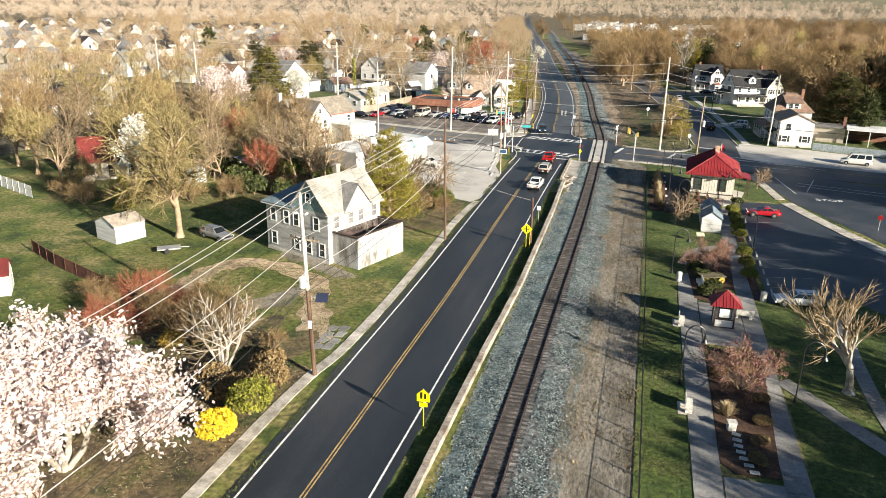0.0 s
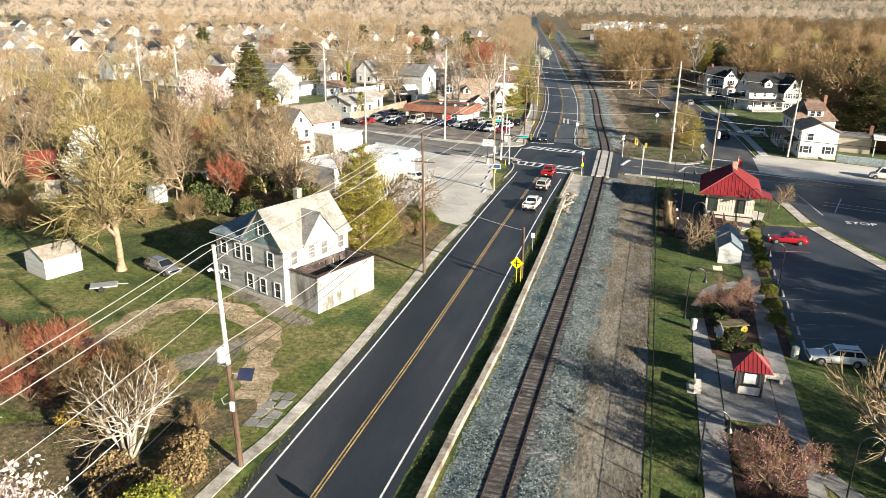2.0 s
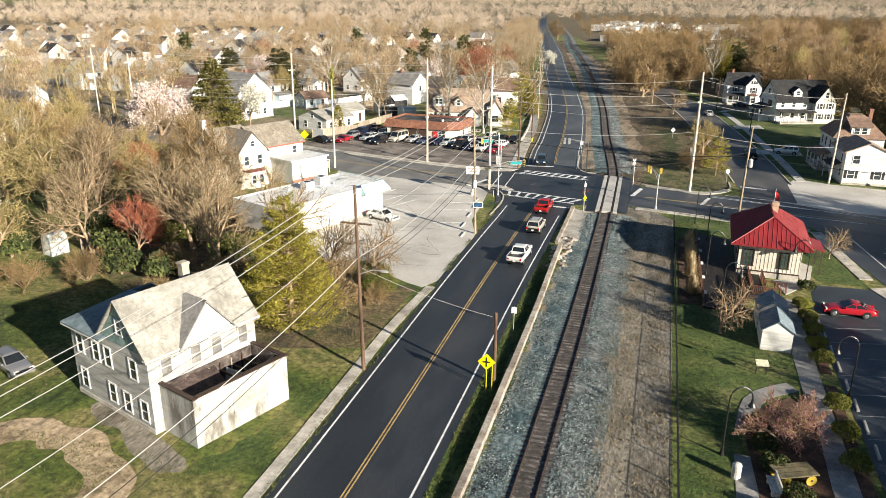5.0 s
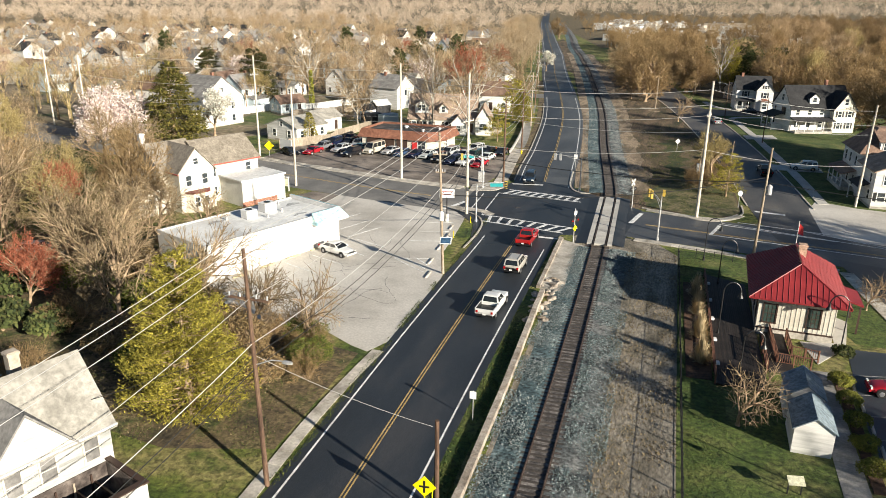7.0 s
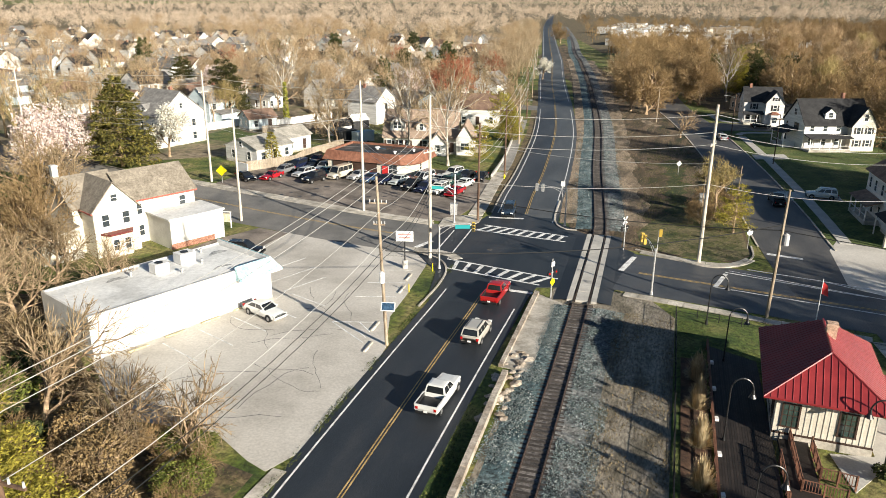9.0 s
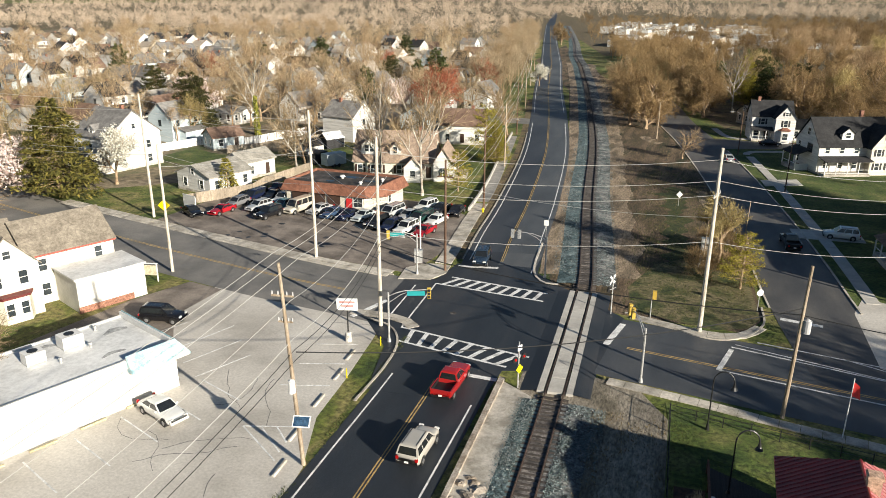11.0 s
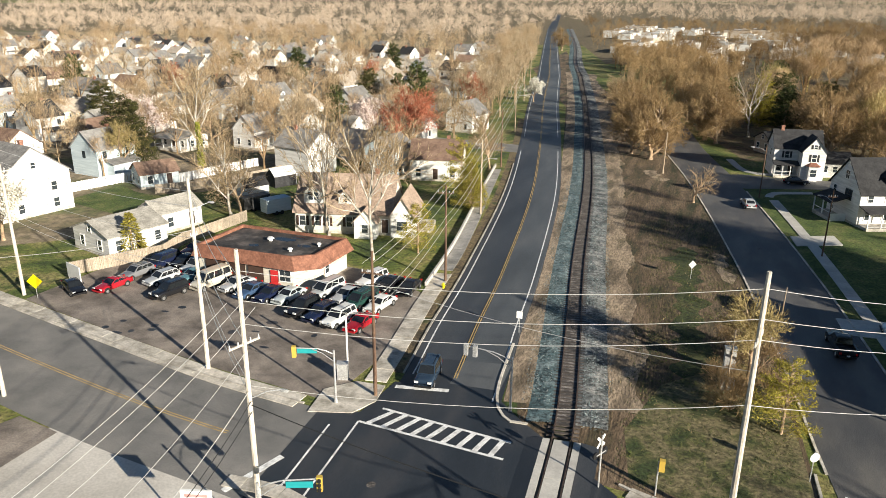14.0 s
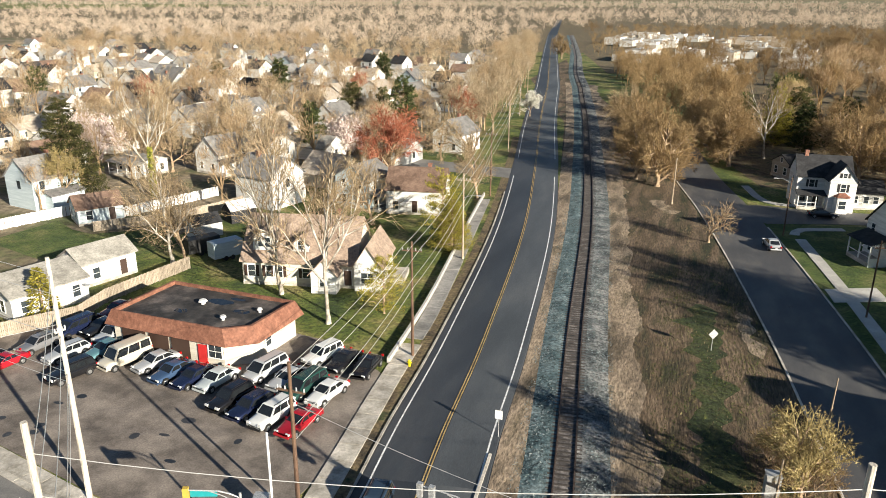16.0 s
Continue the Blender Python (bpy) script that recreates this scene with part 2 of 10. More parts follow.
CERAMIC = paint("grey ceramic", (0.45, 0.45, 0.46), 0.3)
SIDING_W = surf("white clapboard", [(0.52, 0.51, 0.485), (0.66, 0.645, 0.62), (0.73, 0.715, 0.69)], 0.5, 0.65, 0.25, 6.0, grain=0.06, stretch=(0.4, 0.4, 5), rnd=0.06)
SIDING_OLD = surf("weathered grey-white clapboard", [(0.25, 0.255, 0.245), (0.4, 0.395, 0.375), (0.47, 0.46, 0.435)], 0.5, 0.75, 0.4, 7.0, grain=0.16, stretch=(0.5, 0.5, 5))
SIDING_CREAM = surf("cream clapboard", [(0.54, 0.5, 0.42), (0.66, 0.62, 0.53)], 0.5, 0.7, 0.25, 6.0, grain=0.07, stretch=(0.4, 0.4, 5), rnd=0.08)
SIDING_TAN = surf("tan siding", [(0.4, 0.34, 0.27), (0.52, 0.45, 0.37)], 0.5, 0.7, 0.25, 6.0, grain=0.08, stretch=(0.4, 0.4, 5), rnd=0.1)
SIDING_BLUE = surf("pale blue siding", [(0.42, 0.5, 0.54), (0.55, 0.62, 0.65)], 0.5, 0.7, 0.25, 6.0, grain=0.07, stretch=(0.4, 0.4, 5), rnd=0.08)
SIDING_GREY = surf("grey siding", [(0.36, 0.36, 0.35), (0.5, 0.5, 0.48)], 0.5, 0.7, 0.25, 6.0, grain=0.07, stretch=(0.4, 0.4, 5), rnd=0.1)
BRICK = surf("brown-red brick", [(0.2, 0.09, 0.06), (0.32, 0.16, 0.11)], 3.0, 0.85, 0.4, 12.0, rnd=0.1)
STUCCO = surf("whitewashed block", [(0.55, 0.54, 0.51), (0.68, 0.67, 0.64)], 0.4, 0.8, 0.25, 8.0, grain=0.07)
STUCCO_OLD = surf("peeling stained whitewash", [(0.16, 0.145, 0.125), (0.38, 0.37, 0.345), (0.46, 0.45, 0.425), (0.5, 0.485, 0.455)], 0.45, 0.85, 0.5, 7.0, grain=0.16, stretch=(1.2, 1.2, 0.45))
SHINGLE_DARK = surf("charcoal shingles", [(0.012, 0.012, 0.014), (0.032, 0.032, 0.034)], 0.8, 0.9, 0.6, 7.0, rnd=0.25, grain=0.3)
SHINGLE_GREY = surf("grey shingles", [(0.13, 0.125, 0.12), (0.23, 0.22, 0.21)], 0.8, 0.9, 0.6, 7.0, rnd=0.2, grain=0.25)
SHINGLE_TAN = surf("tan shingles", [(0.3, 0.25, 0.2), (0.44, 0.38, 0.31)], 0.8, 0.9, 0.5, 7.0, rnd=0.15, grain=0.2)
SHINGLE_BROWN = surf("brown shingles", [(0.14, 0.085, 0.06), (0.23, 0.15, 0.11)], 0.8, 0.9, 0.6, 7.0, rnd=0.2, grain=0.25)
SHINGLE_PALE = surf("pale worn shingles", [(0.2, 0.188, 0.165), (0.28, 0.265, 0.236), (0.35, 0.33, 0.295)], 0.5, 0.9, 0.6, 7.0, grain=0.25)
ROOF_SLATE = surf("blue-grey slate roof", [(0.11, 0.15, 0.17), (0.2, 0.25, 0.27)], 0.6, 0.7, 0.4, 6.0, grain=0.25)
ROOF_RED = surf("red standing-seam metal", [(0.19, 0.018, 0.022), (0.26, 0.028, 0.03)], 0.5, 0.4, 0.1, 6.0, grain=0.1)
ROOF_REDDARK = surf("faded barn red metal", [(0.1, 0.015, 0.014), (0.17, 0.027, 0.022)], 0.5, 0.6, 0.2, 6.0, grain=0.2)
ROOF_WHITE = surf("white membrane roof", [(0.55, 0.55, 0.54), (0.72, 0.72, 0.71), (0.78, 0.78, 0.77)], 0.25, 0.7, 0.2, 5.0, grain=0.12)
ROOF_TAR = surf("ponded tar roof", [(0.015, 0.014, 0.014), (0.05, 0.045, 0.042), (0.13, 0.11, 0.1)], 0.35, 0.75, 0.4, 5.0, grain=0.3)
MANSARD = surf("rust-brown mansard shingle", [(0.16, 0.065, 0.04), (0.25, 0.11, 0.07)], 0.8, 0.85, 0.6, 6.0, grain=0.3)
TRIM_W = paint("white trim", (0.75, 0.74, 0.72), 0.5)
TRIM_BROWN = paint("dark brown trim", (0.05, 0.028, 0.02), 0.6)
TRIM_BLACK = paint("black trim", (0.02, 0.02, 0.02), 0.5)
PANE = glass_dark("window glass", (0.03, 0.037, 0.042))
CARGLASS = glass_dark("tinted car glass", (0.012, 0.014, 0.016), 0.04)
RUBBER = surf("tyre rubber", [(0.015, 0.015, 0.015), (0.03, 0.03, 0.03)], 3, 0.85, 0.2, 20)
HUB = paint("alloy hub", (0.45, 0.45, 0.46), 0.3, 0.8)
TAIL = paint("red lamp lens", (0.4, 0.01, 0.01), 0.2)
HEAD = paint("clear lamp lens", (0.7, 0.7, 0.68), 0.15)
FADED_LINE = surf("faded bay paint", [(0.09, 0.09, 0.09), (0.3, 0.3, 0.295)], 1.5, 0.8, 0.1, 14.0, grain=0.3)
CARTYELLOW = paint("old yellow cart paint", (0.42, 0.3, 0.03), 0.7)
YELLOWSIGN = paint("fluorescent yellow sign", (0.75, 0.62, 0.0), 0.5)
SIGNAL_YELLOW = paint("signal yellow", (0.5, 0.34, 0.06), 0.5)
SIGNWHITE = paint("white sign board", (0.78, 0.78, 0.76), 0.5)
SIGNRED = paint("red sign paint", (0.5, 0.03, 0.03), 0.5)
SIGNGREEN = paint("teal-green sign", (0.015, 0.27, 0.29), 0.5)
# dark wood, taken darker still: the deck's shade is in the colour
DECKWOOD = surf("dark deck boards with painted shade", [(0.012, 0.009, 0.008), (0.028, 0.021, 0.018)], 1.0, 0.7, 0.3, 14.0, rnd=0.4, grain=0.3)
RAILWOOD = surf("red-brown stained timber", [(0.11, 0.045, 0.028), (0.19, 0.085, 0.05)], 1.0, 0.75, 0.3, 14.0, rnd=0.15)
FENCEWOOD = surf("weathered fence boards", [(0.25, 0.2, 0.15), (0.38, 0.32, 0.25)], 1.0, 0.85, 0.3, 12.0, rnd=0.2, stretch=(5, 5, 0.6))
BROWNFENCE = surf("red-brown fence boards", [(0.1, 0.035, 0.025), (0.17, 0.07, 0.045)], 1.0, 0.85, 0.3, 12.0, rnd=0.25)
VINYL = paint("white vinyl fence", (0.75, 0.74, 0.72), 0.5)
CASTSTONE = surf("pale cast stone", [(0.5, 0.47, 0.42), (0.62, 0.6, 0.55)], 1.0, 0.8, 0.3, 12.0)


# ---- mesh helpers ----
class M:
    """Vertices and faces of one part in the making."""
    def __init__(self):
        self.v, self.f = [], []

    def add(self, vs, fs):
        k = len(self.v)
        self.v += [tuple(p) for p in vs]
        self.f += [tuple(i + k for i in f) for f in fs]
        return self

    def box(self, x0, y0, z0, x1, y1, z1):
        return self.add([(x0, y0, z0), (x1, y0, z0), (x1, y1, z0), (x0, y1, z0), (x0, y0, z1), (x1, y0, z1), (x1, y1, z1), (x0, y1, z1)],
                        [(3, 2, 1, 0), (4, 5, 6, 7), (0, 1, 5, 4), (1, 2, 6, 5), (2, 3, 7, 6), (3, 0, 4, 7)])

    def cbox(self, cx, cy, cz, sx, sy, sz, rz=0.0):
        """A box about a centre, turned by rz degrees."""
        c, s = math.cos(radians(rz)), math.sin(radians(rz))
        k = M().box(-sx / 2, -sy / 2, -sz / 2, sx / 2, sy / 2, sz / 2)
        return self.add([(cx + c * x - s * y, cy + s * x + c * y, cz + z) for x, y, z in k.v], k.f)

    def prism(self, poly, z0, z1):
        n = len(poly)
        if sum(poly[i][0] * poly[(i + 1) % n][1] - poly[(i + 1) % n][0] * poly[i][1] for i in range(n)) < 0:
            poly = poly[::-1]
        return self.add([(x, y, z0) for x, y in poly] + [(x, y, z1) for x, y in poly],
                        [tuple(range(n))[::-1], tuple(range(n, 2 * n))] + [(i, (i + 1) % n, n + (i + 1) % n, n + i) for i in range(n)])

    def prof(self, poly, a, b, axis="x"):
        """A polygon in (along, z) pushed from a to b across the other level axis."""
        n = len(poly)
        put = (lambda p, q: (q, p[0], p[1])) if axis == "x" else (lambda p, q: (p[0], q, p[1]))
        return self.add([put(p, a) for p in poly] + [put(p, b) for p in poly],
                        [tuple(range(n))[::-1], tuple(range(n, 2 * n))] + [(i, (i + 1) % n, n + (i + 1) % n, n + i) for i in range(n)])

    def slab(self, a, b, c, d, th):
        """A four-cornered plate, th thick to the outside of a, b, c, d."""
        a, b, c, d = (Vector(p) for p in (a, b, c, d))
        o = (b - a).cross(d - a).normalized() * th
        return self.add([a, b, c, d, a + o, b + o, c + o, d + o],
                        [(3, 2, 1, 0), (4, 5, 6, 7), (0, 1, 5, 4), (1, 2, 6, 5), (2, 3, 7, 6), (3, 0, 4, 7)])

    def tube(self, p0, p1, r0, r1, n=6, cap=True):
        p0, p1 = Vector(p0), Vector(p1)
        d = (p1 - p0)
        if d.length < 1e-6:
            return self
        d.normalize()
        s = d.cross((0, 0, 1)) if abs(d.z) < 0.9 else d.cross((1, 0, 0))
        s.normalize()
        t = d.cross(s)
        ring = [(math.cos(2 * math.pi * i / n), math.sin(2 * math.pi * i / n)) for i in range(n)]
        fs = [(i, (i + 1) % n, n + (i + 1) % n, n + i) for i in range(n)]
        if cap:
            fs += [tuple(range(n))[::-1], tuple(range(n, 2 * n))]
        return self.add([p0 + (s * c + t * k) * r0 for c, k in ring] + [p1 + (s * c + t * k) * r1 for c, k in ring], fs)

    def path(self, pts, r, n=5):
        """One bent tube through the points."""
        pts = [Vector(p) for p in pts]
        vs, fs = [], []
        for i, p in enumerate(pts):
            d = (pts[min(i + 1, len(pts) - 1)] - pts[max(i - 1, 0)]).normalized()
            s = d.cross((0, 0, 1)) if abs(d.z) < 0.9 else d.cross((1, 0, 0))
            s.normalize()
            t = d.cross(s)
            vs += [p + s * r * math.cos(k * 6.2832 / n) + t * r * math.sin(k * 6.2832 / n) for k in range(n)]
        for i in range(len(pts) - 1):
            fs += [(i * n + k, i * n + (k + 1) % n, (i + 1) * n + (k + 1) % n, (i + 1) * n + k) for k in range(n)]
        fs += [tuple(range(n))[::-1], tuple((len(pts) - 1) * n + k for k in range(n))]
        return self.add(vs, fs)

    def dome(self, c, rx, ry, rz, n=10, k=5, z0=-1.0, rough=0.0, rng=None):
        vs, fs = [], []
        for j in range(k + 1):
            a = math.asin(max(-1, z0)) + (math.pi / 2 - math.asin(max(-1, z0))) * j / k
            for i in range(n):
                w = 1 + (rng.uniform(-rough, rough) if rng else 0)
                b = 2 * math.pi * i / n
                vs.append((c[0] + rx * w * math.cos(a) * math.cos(b), c[1] + ry * w * math.cos(a) * math.sin(b), c[2] + rz * w * math.sin(a)))
        for j in range(k):
            for i in range(n):
                fs.append((j * n + i, j * n + (i + 1) % n, (j + 1) * n + (i + 1) % n, (j + 1) * n + i))
        return self.add(vs, fs)

    def leaf(self, p, size, rng, flat=0.0):
        """One small four-cornered leaf turned at random."""
        a = Vector((rng.gauss(0, 1), rng.gauss(0, 1), rng.gauss(0, 1) * (1 - flat))).normalized()
        b = a.cross((rng.gauss(0, 1), rng.gauss(0, 1), rng.gauss(0, 1)))
        if b.length < 1e-4:
            return self
        b.normalize()
        p = Vector(p)
        return self.add([p - a * size, p + b * size * 0.55, p + a * size, p - b * size * 0.55], [(0, 1, 2, 3)])

    def mesh(self, name, material, smooth=False):
        me = bpy.data.meshes.new(name)
        me.from_pydata(self.v, [], self.f)
        me.materials.append(material)
        if smooth:
            me.polygons.foreach_set("use_smooth", [True] * len(me.polygons))
        me.update()
        return me


def lay(x, y):
    """Where a point of the drawn plan lies on the ground: a warp along the corridor fitted to the camera's view."""
    u, v = (min(400.0, max(20.0, y)) - 140) / 100, min(80.0, max(-130.0, x)) / 50
    return (x - 0.265 - 1.437 * u - 0.33 * u * u + 0.135 * u ** 3 + 1.25 * v + 1.656 * u * v + 0.071 * u * u * v + 0.94 * v * v - 0.236 * u * v * v,
            y + 0.491 + 7.614 * u + 2.902 * u * u + 0.271 * u ** 3 + 1.918 * v + 1.346 * u * v - 0.172 * u * u * v + 0.197 * v * v + 0.212 * u * v * v)


ORIGIN = {}   # the plan's place of each thing, (0, 0) for those drawn in the plan itself


def thing(name, label, category, x, y, z=0.0, rz=0.0, group="", kind=""):
    e = new(name)
    e.empty_display_size = 0.4
    ORIGIN[e.name] = (x, y)
    e.matrix_basis = pose(*(lay(x, y) if x or y else (0, 0)), z, 0, 0, rz)
    return tagged(e, label, category, group, kind)


def part(name, m, material, parent=None, label="", smooth=False, at=None, kind=""):
    root = parent
    while root and root.parent:
        root = root.parent
    ox, oy = ORIGIN.get(root.name, (0, 0)) if root else (0, 0)
    if ox == oy == 0:
        if at is not None:
            at = Matrix.Translation((*lay(at.translation.x, at.translation.y), at.translation.z)) @ at.to_3x3().to_4x4()
        elif isinstance(m, M):
            m.v = [(*lay(x, y), z) for x, y, z in m.v]
    elif root.get("category") == "fence":
        lx, ly = lay(ox, oy)
        m.v = [(X - lx, Y - ly, z) for (X, Y), z in ((lay(x + ox, y + oy), z) for x, y, z in m.v)]
    ob = new(name, m if isinstance(m, bpy.types.Mesh) else m.mesh(name, material, smooth))
    ob.parent = parent
    if at is not None:
        ob.matrix_basis = at
        if parent is None:
            ORIGIN[ob.name] = (1, 1)
    return tagged(ob, label, kind=kind)


def solo(name, m, material, label, category, at=None, group="", kind="", smooth=False):
    ob = part(name, m, material, None, "", smooth, at)
    return tagged(ob, label, category, group, kind)


def smooth_line(pts, step=3.0):
    """Points along a smooth curve through pts."""
    out = []
    P = [Vector((*p, 0)) for p in pts]
    P = [2 * P[0] - P[1]] + P + [2 * P[-1] - P[-2]]
    for a, b, c, d in zip(P, P[1:], P[2:], P[3:]):
        n = max(1, int((c - b).length / step))
        for i in range(n):
            t = i / n
            q = 0.5 * (2 * b + (c - a) * t + (2 * a - 5 * b + 4 * c - d) * t * t + (3 * b - a - 3 * c + d) * t ** 3)
            out.append((q.x, q.y))
    out.append((P[-2].x, P[-2].y))
    return out


def offset(line, d):
    """The line moved d metres to its right."""
    out = []
    for i, p in enumerate(line):
        a, b = line[max(0, i - 1)], line[min(len(line) - 1, i + 1)]
        t = Vector((b[0] - a[0], b[1] - a[1])).normalized()
        out.append((p[0] + t.y * d, p[1] - t.x * d))
    return out


def ribbon(m, line, d0, d1, z0, z1):
    """A band between two offsets of a line, with its sides down to z0."""
    a, b = offset(line, d0), offset(line, d1)
    n = len(line)
    vs = [(x, y, z1) for x, y in a] + [(x, y, z1) for x, y in b] + [(x, y, z0) for x, y in a] + [(x, y, z0) for x, y in b]
    fs = []
    for i in range(n - 1):
        fs += [(i, n + i, n + i + 1, i + 1), (2 * n + i, i, i + 1, 2 * n + i + 1), (n + i, 3 * n + i, 3 * n + i + 1, n + i + 1)]
    fs += [(0, 2 * n, 3 * n, n), (n - 1, 2 * n - 1, 4 * n - 1, 3 * n - 1)]
    return m.add(vs, fs)


def cut(line, y0, y1):
    return [p for p in line if y0 <= p[1] <= y1]


# ---- the ground, roads and railway ----
ground = tagged(part("ground", M().add([(-4500, -900, 0), (4500, -900, 0), (4500, 4800, 0), (-4500, 4800, 0)], [(0, 1, 2, 3)]), GRASS),
                "flat suburban ground of patchy spring grass", "ground", kind="structure")
MAIN = smooth_line([(-11.0, -120), (-10.9, 0), (-10.6, 45), (-10.35, 67), (-10.4, 100), (-10.2, 118), (-9.9, 133), (-10.2, 148), (-11.0, 162), (-11.9, 172),
                    (-13.1, 190), (-16.9, 227), (-24.0, 272), (-33.3, 325), (-51.5, 437), (-78, 600), (-120, 860), (-240, 1600)])
RAILWAY = smooth_line([(0.3, -120), (0.3, 0), (0.2, 52), (0.5, 90), (0.45, 112), (0.25, 132), (-0.1, 154), (-1.5, 169), (-4.2, 193), (-7.7, 230), (-12.2, 266),
                       (-21.2, 329), (-31.0, 388), (-44.5, 470), (-64, 610), (-103, 860), (-222, 1600)])
CROSS = smooth_line([(-420, 250), (-200, 193), (-110, 169.5), (-70, 158.8), (-39, 151.3), (-20, 148.0), (1.3, 144.0), (13, 141.9), (40, 137.2), (80, 130), (160, 115), (320, 84)])
SIDE = smooth_line([(25.5, 141), (24.0, 150), (23.0, 160), (22.4, 170), (20.6, 190), (18.6, 207), (16.0, 226), (12.8, 246), (8.5, 268), (4.5, 296), (1.5, 312)])

road = thing("road", "dark asphalt two-lane road with worn lane markings", "road", 0, 0, kind="structure")
part("asphalt", ribbon(M(), MAIN, -4.75, 4.75, -0.2, 0.03), ASPHALT, road)
part("double_yellow_line", ribbon(M(), cut(MAIN, -100, 135), -0.17, -0.07, 0.0, 0.04), YELLOW_LINE, road, "worn double yellow line")
part("double_yellow_line", ribbon(M(), cut(MAIN, -100, 135), 0.07, 0.17, 0.0, 0.04), YELLOW_LINE, road)
part("double_yellow_line", ribbon(M(), cut(MAIN, 160.5, 900), -0.17, -0.07, 0.0, 0.04), YELLOW_LINE, road)
part("double_yellow_line", ribbon(M(), cut(MAIN, 160.5, 900), 0.07, 0.17, 0.0, 0.04), YELLOW_LINE, road)
for d in (-4.05, 3.95):
    part("edge_line", ribbon(M(), cut(MAIN, -100, 132.5 if d > 0 else 135), d, d + 0.14, 0.0, 0.04), WHITE_LINE, road, "worn white edge line")
    part("edge_line", ribbon(M(), cut(MAIN, 157 if d > 0 else 161, 262), d, d + 0.14, 0.0, 0.04), WHITE_LINE, road)
    part("edge_line", ribbon(M(), cut(MAIN, 274, 900), d, d + 0.14, 0.0, 0.04), WHITE_LINE, road)

street = thing("road", "grey cross street with yellow centre line", "road", 0, 0, kind="structure")
part("asphalt", ribbon(M(), [p for p in CROSS if p[0] < -8], -5.9, 5.9, -0.2, 0.022), ASPHALT_OLD, street)
part("asphalt", ribbon(M(), [p for p in CROSS if p[0] > -12], -5.9, 5.9, -0.2, 0.024), ASPHALT_MID, street)
for lo, hi in ((-300, -24), (3.2, 300)):
    ln = [p for p in CROSS if lo <= p[0] <= hi]
    part("double_yellow_line", ribbon(M(), ln, -0.18, -0.08, 0.0, 0.034), YELLOW_LINE, street)
    part("double_yellow_line", ribbon(M(), ln, 0.08, 0.18, 0.0, 0.034), YELLOW_LINE, street)
part("new_asphalt", M().prism([(-20.5, 154.2), (-20.5, 142.5), (-16.5, 137.5), (-15.0, 130), (-5.4, 130), (-4.8, 136), (3.0, 138.2), (4.6, 149.7), (-4.0, 157.2), (-6.6, 160), (-16.0, 160), (-17.0, 154.6)], -0.2, 0.036), ASPHALT, street, "fresh dark asphalt of the crossing")

part("lane_asphalt", ribbon(M(), cut(MAIN, 163, 900), 0.3, 4.6, 0.0, 0.0345), surf("pale blue-grey asphalt", [(0.058, 0.064, 0.07), (0.078, 0.085, 0.092), (0.11, 0.115, 0.118)], 0.12, 0.55, 0.35, 24.0, grain=0.22, stretch=(1.5, 0.35, 1)), road, "paler lane")
part("lane_asphalt", ribbon(M(), cut(MAIN, 163, 900), -4.6, -0.3, 0.0, 0.0345), surf("blue-grey asphalt", [(0.03, 0.034, 0.041), (0.042, 0.047, 0.055), (0.062, 0.066, 0.072)], 0.12, 0.5, 0.35, 24.0, grain=0.22, stretch=(1.5, 0.35, 1)), road, "darker lane")
side = thing("road", "quiet asphalt side street beside the corridor", "road", 0, 0, kind="structure")
SIDE_ASPHALT = surf("grey-brown worn asphalt", [(0.056, 0.057, 0.06), (0.082, 0.08, 0.08), (0.125, 0.118, 0.108)], 0.16, 0.6, 0.4, 22.0, grain=0.22, stretch=(1.4, 0.5, 1))
part("asphalt", ribbon(M(), SIDE, -4.3, 4.3, -0.2, 0.026), SIDE_ASPHALT, side)
part("asphalt_branch", M().prism([(15, 248), (14, 241), (19, 238.5), (30, 241), (70, 246), (70, 252), (28, 247.5), (19, 249)], -0.2, 0.03), SIDE_ASPHALT, side)
part("stop_line", M().prism([(19.6, 153.4), (23.4, 152.6), (23.5, 153.2), (19.7, 154.0)], 0, 0.036), WHITE_LINE, side)


def stripes(parent, a, b, c, d, n, w=0.45):
    """A ladder crosswalk with corners a, b (near side) and d, c (far side), and n slanted bars."""
    a, b, c, d = (Vector((*p, 0)) for p in (a, b, c, d))
    for p, q in ((a, b), (d, c)):
        t = (q - p).normalized()
        s = Vector((-t.y, t.x, 0)) * 0.12
        part("crosswalk_line", M().prism([(p - s).xy[:], (q - s).xy[:], (q + s).xy[:], (p + s).xy[:]], 0, 0.045), WHITE_LINE, parent)
    for i in range(n):
        f = (i + 0.6) / (n + 0.4)
        p, q = a.lerp(b, f), d.lerp(c, min(1, f + 0.03))
        t = (b - a).normalized() * w / 2
        part("crosswalk_bar", M().prism([(p - t).xy[:], (p + t).xy[:], (q + t).xy[:], (q - t).xy[:]], 0, 0.046), WHITE_LINE, parent)


